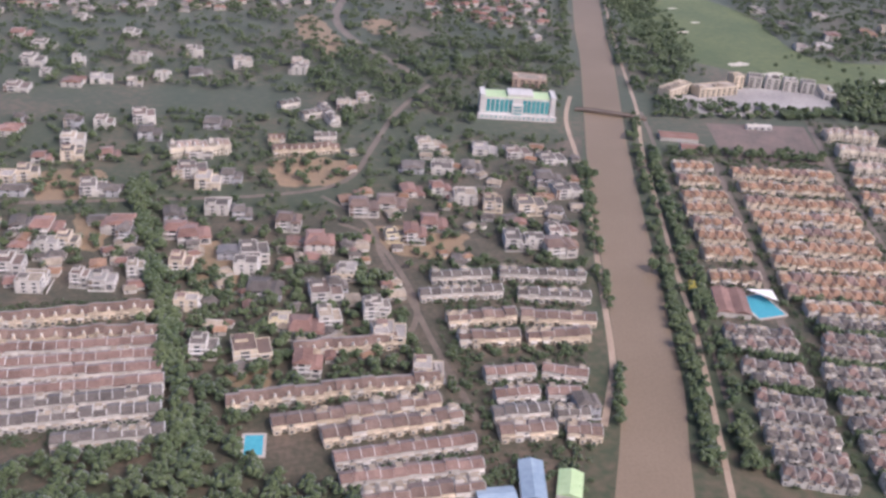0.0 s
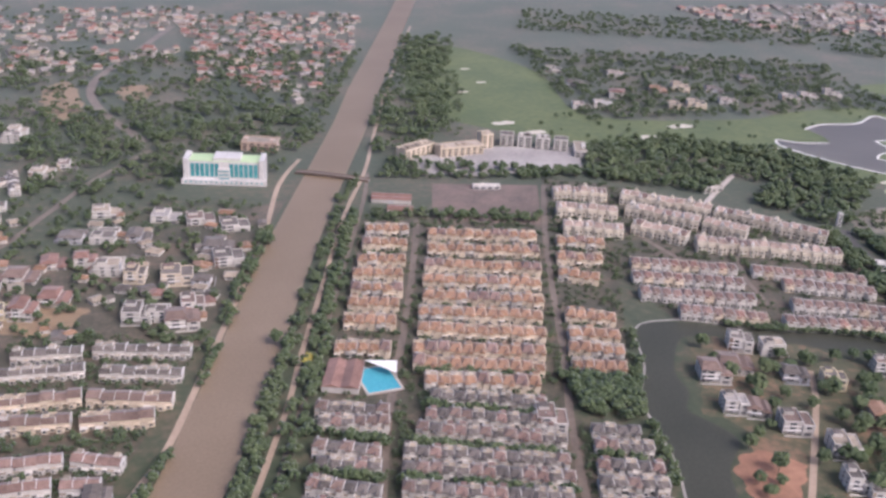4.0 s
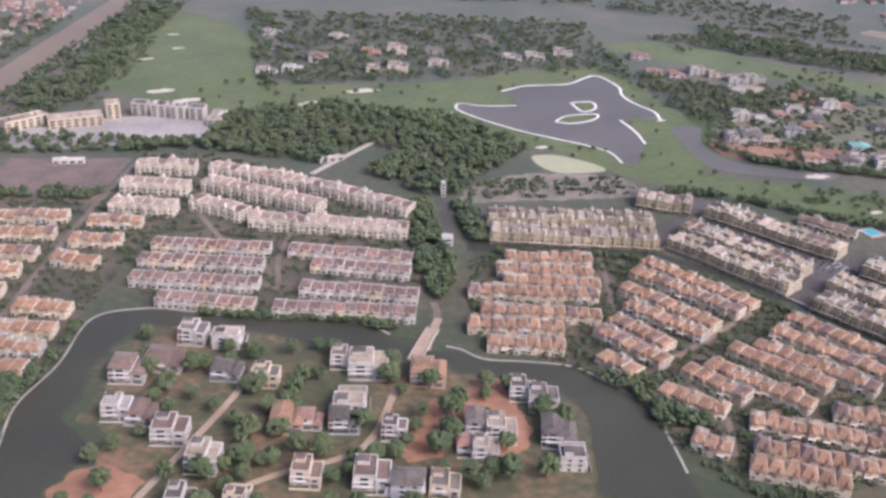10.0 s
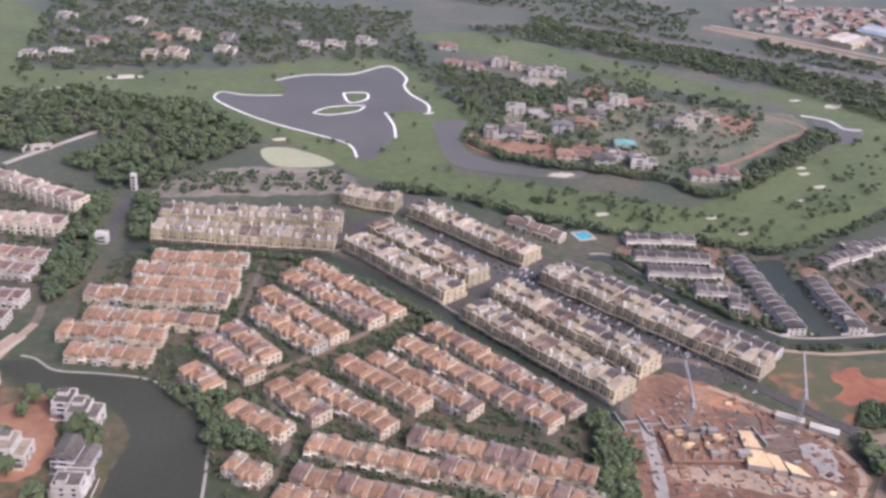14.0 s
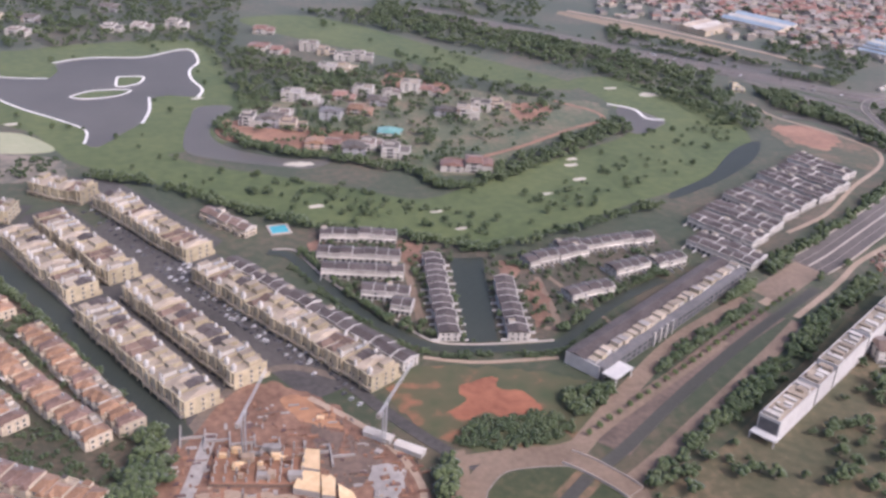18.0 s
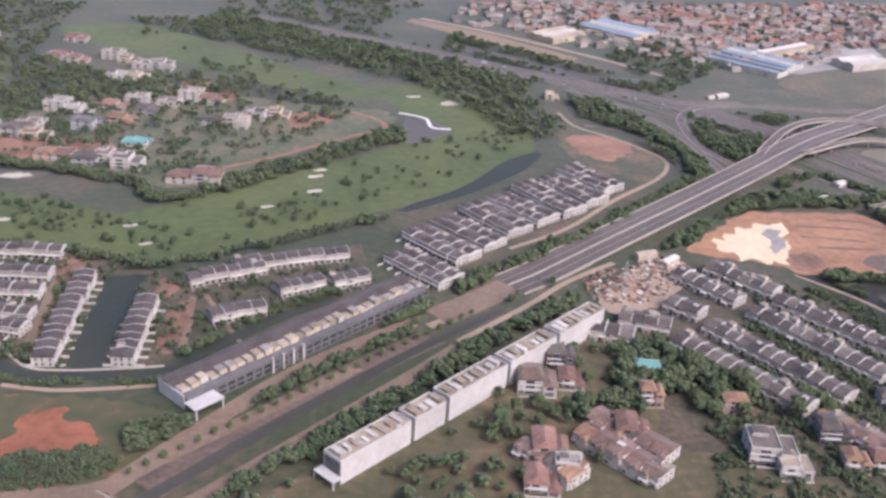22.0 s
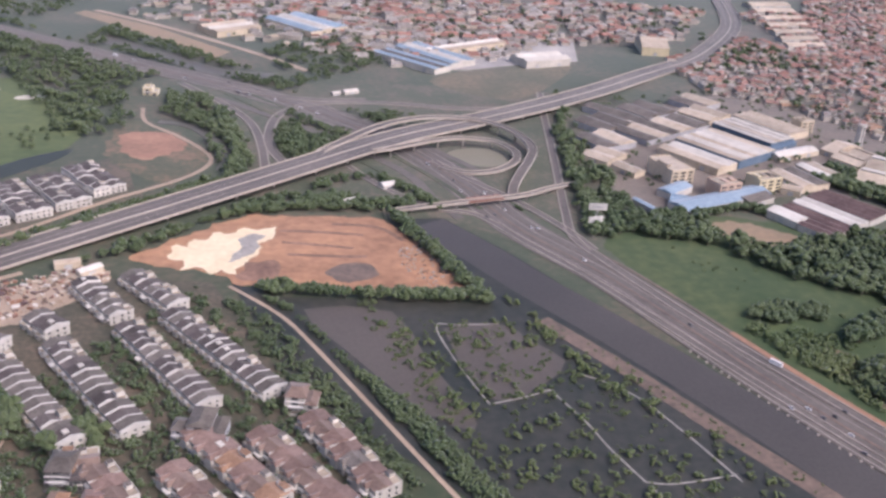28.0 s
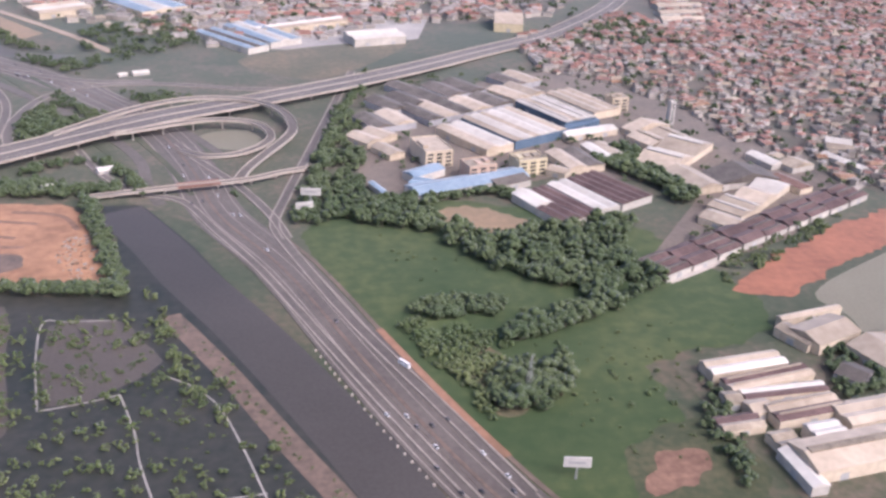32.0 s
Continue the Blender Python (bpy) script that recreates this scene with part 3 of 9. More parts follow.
        if variant == 0:
            r.box(-w * 0.3, 0.8, h + 0.2, w * 0.3, d * 0.4, h + 1.7, M_SHOPW, M_FLAT)
            r.lathe(0, -d / 2 + 2.6, dome, M_BRIGHT, 8)
        elif variant == 1:
            r.gable(-w / 2 + 0.3, -d / 2 + 2.0, w / 2 - 0.3, 0.5, h + 0.3, 1.3, M_BRROOF, 0.1, "y", 0.8)
            r.gable(-w / 2 + 0.3, 1.0, w / 2 - 0.3, d / 2 - 0.4, h + 0.3, 1.0, M_BRROOF, 0.1, "x", 0.6)
        elif variant == 2:
            r.box(-w * 0.42, -d * 0.25, h + 0.2, w * 0.2, d * 0.1, h + 1.5, M_WALL, M_FLAT)
            r.box(w * 0.15, d * 0.15, h + 0.2, w * 0.38, d * 0.35, h + 0.9, M_STEEL)
            r.lathe(w * 0.3, -d / 2 + 2.2, [(p * 0.6, z) for p, z in dome], M_BRIGHT, 8)
        elif variant == 3:
            r.gable(-w / 2 + 0.2, -d / 2 + 1.8, w / 2 - 0.2, d / 2 - 0.4, h + 0.3, 1.4, M_TANR, 0.1, "x", 1.4)
            r.lathe(-w * 0.35, -d / 2 + 2.0, [(p * 0.55, z) for p, z in dome], M_BRIGHT, 8)
        else:
            r.gable(-w / 2 + 0.2, -0.5, w / 2 - 0.2, d / 2 - 0.4, h + 0.3, 1.1, M_DKROOF, 0.1, "x", 0.4)
            r.box(-w * 0.4, -d * 0.3, h + 0.2, w * 0.4, -d * 0.08, h + 1.1, M_SHOPW, M_FLAT)
        if variant in (1, 2, 4):
            r.lathe(w * 0.36, d / 2 - 1.3, [(p * 0.75, z - 0.2) for p, z in dome], M_BRIGHT, 8)
            r.box(-w * 0.46, d / 2 - 0.5, h, w * 0.46, d / 2 - 0.2, h + 0.75, M_SHOPW)
        if variant in (0, 3):
            r.box(-w * 0.45, d / 2 - 2.6, h + 0.2, -w * 0.05, d / 2 - 0.6, h + 1.0, M_BRIGHT, M_GRROOF)
        a.box(w / 2 - 0.12, -d / 2 + 1.2, h - 0.2, w / 2 + 0.12, d / 2, h + 0.6, M_SHOPW)
        a.box(-w / 2, d / 2, 0, w / 2, d / 2 + 1.1, STOREY + 0.1, M_SHOPW, M_BRROOF)
        a.box(-w * 0.18, -d / 2 + 0.6, STOREY + 0.35, w * 0.22, -d / 2 + 1.2, h + 0.9, M_SHOPW)
    else:
        d, h = 8.0, 2 * STOREY
        a.box(-w / 2, -d / 2 + 0.6, 0, w / 2, d / 2, h, M_WALL)
        a.box(-w * 0.45, -d / 2, STOREY - 0.1, w * 0.45, -d / 2 + 0.6, STOREY + 0.4, M_WALL)
        for k in (-1, 1):
            a.window(k * w * 0.24, 0.4, w * 0.26, 1.0, -d / 2 + 0.6, -1)
            for f in (0, 1):
                a.window(k * w * 0.24, f * STOREY + 0.5, w * 0.2, 0.8, d / 2, 1)
        a.box(-w / 2, -d / 2 - 2.6, 0, -w / 2 + 0.16, -d / 2 + 0.6, 1.0, M_BRIGHT)
        a.box(-w / 2, d / 2, 0, -w / 2 + 0.16, d / 2 + 2.4, 1.0, M_BRIGHT)
        r.gable(-w / 2 + 0.12, -d / 2 + 0.6, w / 2 - 0.12, d / 2, h, 0.9, M_DKROOF, 0.15, "x")
        a.rib(w / 2, -d / 2 + 0.5, d / 2 + 0.05, h, 0.9, M_BRIGHT, 0.1, 0.2)
        a.box(-w / 2, -d / 2 + 0.5, h - 0.1, w / 2, -d / 2 + 0.75, h + 0.35, M_WALL)
        if variant == 1:
            a.box(-w * 0.4, d * 0.1, h - 0.1, 0, d * 0.4, h + 1.2, M_WALL, M_FLAT)
    win = sash(w * 0.22, 0.85)
    tops = {"white": (-w * 0.23, -5.25, 2), "pink": (-w * 0.23, -4.5, 1), "shop": (0, -6.7 + 1.2, 1), "dark": (-w * 0.24, -4.0 + 0.6, 1)}
    if style in tops:
        wx, wy, wf = tops[style]
    else:
        side = -1 if variant % 2 else 1
        wx, wy, wf = -side * w * 0.25, -d / 2 + 1.1, 1
    plain = a.mesh("wall")
    depth = {"white": 10.5, "pink": 9.0, "shop": 13.4, "dark": 8.0}.get(style) or d
    for f in range(3 if style in ("white", "shop") else 2):
        for k in (-0.24, 0.06, 0.3):
            for side in (-1, 1):
                a.end_window(k * depth, f * STOREY + 0.55, 0.8, 0.8, side * w / 2, side)
    return plain, r.mesh("roof"), win, (wx, wy, wf * STOREY + 0.5), a.mesh("wall")


UNIT_WIDTH = {"orange": 4.8, "red": 4.2, "grey": 4.2, "dormer": 4.8, "brown": 4.8, "pinkgrey": 4.4, "white": 5.2, "pink": 4.8, "shop": 4.6, "dark": 5.0, "mixed": 5.5, "slate": 4.6}
ROW_LABEL = {
    "orange": "two-storey cream terrace with weathered orange tiled hip roofs",
    "red": "low terrace with faded red tiled roofs and white party walls",
    "grey": "terrace with grey tiled roofs and white ribbed party walls",
    "dormer": "terrace with brown roofs and pointed white front gables",
    "brown": "cream terrace with weathered brown tiled roofs",
    "pinkgrey": "white-walled terrace with faded pink and grey roofs",
    "white": "three-storey cream terrace with domes and pinkish roofs",
    "pink": "white terrace with faded pink-brown tiled roofs",
    "shop": "cream three-storey shophouse row with roof domes and parapets",
    "dark": "white terrace with dark roofs between bright party walls",
    "slate": "terrace with weathered grey roofs and white party walls",
    "mixed": "terrace of mixed orange, grey and pink roofs",
}
UNITS = {}


def terrace(style, x0, y0, x1, y1, count):
    if style not in UNITS:
        UNITS[style] = [unit(style, k) for k in range(5)]
    rnd = random.Random(x0 * 31 + y0)
    d = Vector((x1 - x0, y1 - y0, 0))
    if d.x < 0:
        d, x0, y0, x1, y1 = -d, x1, y1, x0, y0
    length, turn = d.length, math.atan2(d.y, d.x)
    base = thing("shophouse_row" if style == "shop" else "terrace_row", ROW_LABEL[style], "shophouses" if style == "shop" else "terraced houses",
                 Matrix.Translation((x0, y0, 0)) @ Matrix.Rotation(turn, 4, "Z"), "terraced rows")
    step = length / count
    sx = step / UNIT_WIDTH[style]
    for k in range(count):
        wall, roof, win, at, end = UNITS[style][rnd.choice((0, 0, 1, 2, 3, 4))]
        even = style in ("slate", "grey", "red")
        lift = rnd.uniform(0.985, 1.025) if even else rnd.uniform(0.94, 1.10)
        sway = 0.08 if even else 0.2 if style == "pinkgrey" else 0.5
        m = Matrix.Translation((step * (k + 0.5), rnd.uniform(-sway, sway), 0)) @ Matrix.Diagonal((sx, 1, lift, 1))
        part("wall", end if k in (0, count - 1) else wall, base, m=m)
        part("roof", roof, base, m=m)
        if k % 7 == 1 and y0 < 340:
            part("window", win, base, m=m @ Matrix.Translation(at))
    n = Vector((-d.y, d.x, 0)).normalized() * {"orange": 4.2, "pinkgrey": 3.2, "red": 3.5, "grey": 3.5, "shop": 6.6}.get(style, 4.6)
    u = d.normalized() * 0.5
    a, b = Vector((x0, y0, 0)) - u, Vector((x1, y1, 0)) + u
    mark([tuple((a + n)[:2]), tuple((b + n)[:2]), tuple((b - n)[:2]), tuple((a - n)[:2])])


HOUSE_LOOK = {
    "white": (M_WALL, M_FLAT, M_GRROOF, "white plastered"), "cream": (M_CREAM, M_FLAT, M_PKROOF, "cream plastered"), "grey": (M_GREYW, M_GRROOF, M_GRROOF, "grey plastered"),
    "brown": (M_WALL, M_BRROOF, M_BRROOF, "white plastered"), "red": (M_WALL, M_REDROOF, M_REDROOF, "white plastered"), "orange": (M_PINKW, M_ORROOF, M_ORROOF, "pinkish plastered"),
    "yellow": (M_YELLOWW, M_FLAT, M_GRROOF, "yellow plastered"), "slate": (M_SLATEW, M_GRROOF, M_DKROOF, "dark grey"), "blue": (M_GREYW, M_SLATEW, M_SLATEW, "bluish grey"), "teal": (M_WALL, M_TEAL, M_TEAL, "white plastered"),
}


def house(x, y, w, d, floors, turn, look_name):
    """A detached house of stacked volumes with terraces, roofs and windows."""
    wall, roof, roof2, word = HOUSE_LOOK[look_name]
    rnd = random.Random(int(x * 13 + y * 7))
    w, d = max(w, 4.6), max(min(d, 12), 5.0)
    tiled = roof not in (M_FLAT,)
    far = y > 430
    deck = rnd.choice((M_FLAT, M_GRROOF, M_GRROOF, M_CONC, M_BRROOF)) if not tiled else roof
    h = floors * STOREY * rnd.uniform(0.95, 1.08)
    a, r, wing, wing_roof = Build(), Build(), Build(), Build()
    a.box(-w / 2, -d / 2 + 0.8, 0, w * 0.12, d / 2, h, wall)
    for f in range(floors):
        a.window(-w * 0.2, f * STOREY + 0.5, w * 0.16, 0.9, d / 2, 1)
        if far:
            a.window(-w * 0.2, f * STOREY + 0.5, w * 0.22, 1.0, -d / 2 + 0.8, -1)
        for q in (-0.2, 0.18):
            a.end_window(q * d, f * STOREY + 0.5, d * 0.13, 0.85, -w / 2, -1)
    for f in range(1, floors):
        a.box(-w / 2 - 0.25, -d / 2 + 0.3, f * STOREY - 0.08, w * 0.12, -d / 2 + 0.8, f * STOREY + 0.06, M_BRIGHT)
        a.box(-w / 2 - 0.2, -d / 2 + 0.32, (f - 1) * STOREY, -w / 2 - 0.02, -d / 2 + 0.5, f * STOREY - 0.08, wall)
    if rnd.random() < 0.4:
        a.box(-w * 0.5 + 0.02, -d / 2 + 0.74, 0.02, -w * 0.36, -d / 2 + 0.8, h + 0.2, rnd.choice((M_SLATEW, M_FLAT, M_BRROOF)))
    if rnd.random() < 0.6:
        a.box(-w * 0.42, d / 2, 0, w * 0.05, d / 2 + rnd.uniform(1.0, 2.2), STOREY * (floors - 1) + 0.2, wall, deck)
    a.box(-w / 2 - 0.12, -d / 2 + 0.72, h - STOREY - 0.1, w * 0.12, d / 2 + 0.08, h - STOREY + 0.12, M_BRIGHT)
    base = thing("house", word + (" detached house with a tiled roof and balconies" if tiled else " flat-roofed detached house with roof terraces"), "house",
                 pose(x, y, 0, 0, 0, turn + rnd.uniform(-3, 3)), "detached houses", a)
    h2 = h - STOREY * rnd.choice((0.45, 1.0))
    wing.box(w * 0.12, -d / 2, 0, w / 2, d * 0.38, h2, wall)
    wing.box(w * 0.12, -d / 2 - 0.18, h2 - 0.14, w / 2 + 0.16, d * 0.38 + 0.1, h2 + 0.0, M_BRIGHT)
    wing.box(w * 0.18, -d / 2 - 0.04, 0.05, w * 0.42, -d / 2, 1.45, M_SLATEW)
    for f in range(max(1, int(h2 / STOREY))):
        for q in (-0.3, 0.05):
            wing.end_window(q * d, f * STOREY + 0.5, d * 0.12, 0.85, w / 2, 1)
    part("wing", wing, base)
    if not far:
        bal, fence = Build(), Build()
        bal.box(-w * 0.4, -d / 2 - 0.2, STOREY - 0.1, w * 0.1, -d / 2 + 0.8, STOREY + 0.4, M_BRIGHT)
        part("balcony", bal, base)
        fence.box(-w / 2 - 0.1, -d / 2 - 1.3, 0, w / 2, -d / 2 - 1.15, 0.8, wall)
        part("garden_wall", fence, base)
    if tiled:
        r.gable(-w / 2, -d / 2 + 0.8, w * 0.12, d / 2, h, 1.3, roof, 0.4, "y" if d > w else "x", 1.6)
        wing_roof.gable(w * 0.12, -d / 2, w / 2, d * 0.38, h2, 1.0, roof2, 0.3, "y", 1.0)
    else:
        for b, (p, q, e, t, z) in ((r, (-w / 2, -d / 2 + 0.8, w * 0.12, d / 2, h)), (wing_roof, (w * 0.12, -d / 2, w / 2, d * 0.38, h2))):
            b.solid([(p, q, z), (e, q, z), (e, t, z), (p, t, z)], [(p, q, z + 0.5), (e, q, z + 0.5), (e, t, z + 0.5), (p, t, z + 0.5)], wall)
            b.f.pop(), b.m.pop()
            k = len(b.v) - 4
            b.v += [(p + 0.25, q + 0.25, z + 0.5), (e - 0.25, q + 0.25, z + 0.5), (e - 0.25, t - 0.25, z + 0.5), (p + 0.25, t - 0.25, z + 0.5)]
            b.v += [(p + 0.25, q + 0.25, z + 0.1), (e - 0.25, q + 0.25, z + 0.1), (e - 0.25, t - 0.25, z + 0.1), (p + 0.25, t - 0.25, z + 0.1)]
            for lv in (0, 4):
                for i in range(4):
                    b.f.append((k + lv + i, k + lv + (i + 1) % 4, k + lv + 4 + (i + 1) % 4, k + lv + 4 + i))
                    b.m.append(b.slot(wall))
            b.f.append((k + 8, k + 9, k + 10, k + 11))
            b.m.append(b.slot(deck))
    main_roof = part("roof", r, base)
    part("roof", wing_roof, base)
    if not tiled:
        hutb = Build()
        hutb.box(-w * 0.42, d * 0.05, h + 0.1, -w * 0.08, d * 0.36, h + 1.5, wall, roof2)
        part("roof_hut", hutb, main_roof)
    if not far:
        for f in range(floors):
            part("window", sash(w * 0.22, 1.0), base, m=Matrix.Translation((-w * 0.2, -d / 2 + 0.8, f * STOREY + 0.5)))
        if h2 > 1.6:
            part("window", sash(w * 0.18, 1.0), base, m=Matrix.Translation((w * 0.31, -d / 2, h2 - 1.4)))
    c, s = math.cos(radians(turn)), math.sin(radians(turn))
    mark([(x + c * p - s * q, y + s * p + c * q) for p, q in ((-w / 2, -d / 2), (w / 2, -d / 2), (w / 2, d / 2), (-w / 2, d / 2))])


# ---- larger single buildings and works ----


def turned(x, y, deg, z=0.0):
    return pose(x, y, z, 0, 0, deg)


def footprint(x, y, l, w, deg):
    c, s = math.cos(radians(deg)), math.sin(radians(deg))
    mark([(x + c * p - s * q, y + s * p + c * q) for p, q in ((-l / 2, -w / 2), (l / 2, -w / 2), (l / 2, w / 2), (-l / 2, w / 2))])


def shed(x, y, l, w, h, deg, roof, wall, bays=1, strips=None, label="", low=0.12):
    """A factory shed: walls, a low-pitched roof for each bay, raised skylight strips, loading doors."""
    label += " with sheet roofing" if len(label.split()) < 4 else ""
    base = thing("factory_shed", label or "long low factory shed with sheet roofing", "factory", turned(x, y, deg), "factory sheds")
    a = Build()
    a.box(-l / 2, -w / 2, 0, l / 2, w / 2, h, wall)
    part("wall", a, base)
    bw = w / bays
    for k in range(bays):
        y0 = -w / 2 + k * bw
        r = Build()
        r.gable(-l / 2, y0 + 0.05, l / 2, y0 + bw - 0.05, h + 0.02, bw * low + 0.25, roof[k % len(roof)], 0.15, "x")
        bay_roof = part("roof", r, base)
        if strips:
            s = Build()
            zr = h + bw * low + 0.3
            s.box(-l * 0.46, y0 + bw * 0.42, zr - 0.3, l * 0.46, y0 + bw * 0.58, zr + 0.25, strips)
            part("ridge_vent", s, bay_roof)
    for k in range(max(1, int(l / 14))):
        d = Build()
        px = -l / 2 + (k + 0.5) * l / max(1, int(l / 14))
        d.box(px - 1.3, -w / 2 - 0.08, 0, px + 1.3, -w / 2, min(2.4, h * 0.7), M_STEEL)
        part("loading_door", d, base)
    footprint(x, y, l, w, deg)


def slab_building(name, label, category, x, y, l, w, floors, deg, wall, roof, glass=M_GLASS, blind_front=False, bay=4.0, group=""):
    """An office or apartment block: walls, a parapet roof with plant, and windows floor by floor."""
    base = thing(name, label, category, turned(x, y, deg), group)
    h = floors * STOREY + 0.4
    a, r = Build(), Build()
    a.box(-l / 2, -w / 2, 0, l / 2, w / 2, h, wall)
    for e in ((-l / 2, -w / 2, l / 2, -w / 2 + 0.25), (-l / 2, w / 2 - 0.25, l / 2, w / 2), (-l / 2, -w / 2 + 0.25, -l / 2 + 0.25, w / 2 - 0.25), (l / 2 - 0.25, -w / 2 + 0.25, l / 2, w / 2 - 0.25)):
        a.box(e[0], e[1], h, e[2], e[3], h + 0.6, wall)
    r.box(-l / 2 + 0.3, -w / 2 + 0.3, h, l / 2 - 0.3, w / 2 - 0.3, h + 0.15, roof)
    rnd = random.Random(int(x + y))
    for k in range(int(l / 4)):
        px = -l / 2 + 2 + k * 4
        if rnd.random() < 0.75:
            r.box(px - 1.1, -w * 0.2 + rnd.uniform(-1, 1), h + 0.15, px + 1.2, w * 0.2, h + rnd.uniform(0.6, 1.6), wall if rnd.random() < 0.5 else roof)
    part("wall", a, base)
    part("roof", r, base)
    n = max(1, int(l / bay))
    if not blind_front:
        me = sash(l / n * 0.62, STOREY * 0.58, glass, wall)
        for f in range(floors):
            for k in range(n):
                part("window", me, base, m=Matrix.Translation((-l / 2 + (k + 0.5) * l / n, -w / 2, f * STOREY + 0.5)))
    footprint(x, y, l, w, deg)
    return base


def viaduct(name, label, pts, width, pier_step, rail=M_PATH, road=M_ASPH, median=True):
    """An elevated road: deck, parapets, median and piers along a smooth line of (x, y, z)."""
    base = thing(name, label, "viaduct" if pier_step else "road")
    plan = rounded([p[:2] for p in pts], 6, False)
    hs = np.interp(np.linspace(0, len(pts) - 1, len(plan)), range(len(pts)), [p[2] for p in pts])
    deck, left, right, mid = Build(), Build(), Build(), Build()
    rows = []
    for i, p in enumerate(plan):
        d = (plan[min(i + 1, len(plan) - 1)] - plan[max(i - 1, 0)]).normalized()
        s = Vector((-d.y, d.x, 0))
        rows.append((p + Vector((0, 0, hs[i])), s))

    def run(b, o0, o1, z0, z1, mat, top=None):
        k, side, lid = len(b.v), b.slot(mat), b.slot(top or mat)
        for p, s in rows:
            b.v += [tuple(p + s * o + Vector((0, 0, z))) for o, z in ((o1, z1), (o0, z1), (o0, z0), (o1, z0))]
        for i in range(len(rows) - 1):
            for e in range(4):
                a0, a1 = k + 4 * i + e, k + 4 * i + (e + 1) % 4
                b.f.append((a0, a0 + 4, a1 + 4, a1))
                b.m.append(lid if e == 0 else side)
        b.f += [(k, k + 1, k + 2, k + 3), (k + 4 * len(rows) - 1, k + 4 * len(rows) - 2, k + 4 * len(rows) - 3, k + 4 * len(rows) - 4)]
        b.m += [side, side]

    run(deck, width / 2, -width / 2, -0.55, 0.0, M_CONC, road)
    run(left, width / 2 + 0.25, width / 2, -0.6, 0.5, rail)
    run(right, -width / 2, -width / 2 - 0.25, -0.6, 0.5, rail)
    part("deck", deck, base)
    part("parapet", left, base)
    part("parapet", right, base)
    if median:
        run(mid, 0.35, -0.35, 0.0, 0.4, rail)
        part("median_barrier", mid, base)
        for o in (width * 0.25, -width * 0.25):
            ln = Build()
            run(ln, o + 0.09, o - 0.09, 0.0, 0.012, M_PATH)
            part("lane_line", ln, base)
    run_len = 0.0
    for (p, s), (q, t) in zip(rows, rows[1:]):
        run_len += (q - p).length
        if pier_step and run_len > pier_step and p.z > 1.4:
            run_len = 0.0
            k = Build()
            for o in ((-width * 0.28, width * 0.28) if width > 6 else (0,)):
                c = p + s * o
                k.lathe(c.x, c.y, [(0.5, 0), (0.45, p.z - 1.0)], M_CONC, 8)
            e = s * width * 0.42
            k.bar(p + e - Vector((0, 0, 0.8)), p - e - Vector((0, 0, 0.8)), 0.3, M_CONC)
            part("pier", k, base)
    for (p, s), (q, t) in zip(rows, rows[1:]):
        w2 = width / 2 + 0.5
        mark([tuple((p + s * w2)[:2]), tuple((q + t * w2)[:2]), tuple((q - t * w2)[:2]), tuple((p - s * w2)[:2])])
    return base


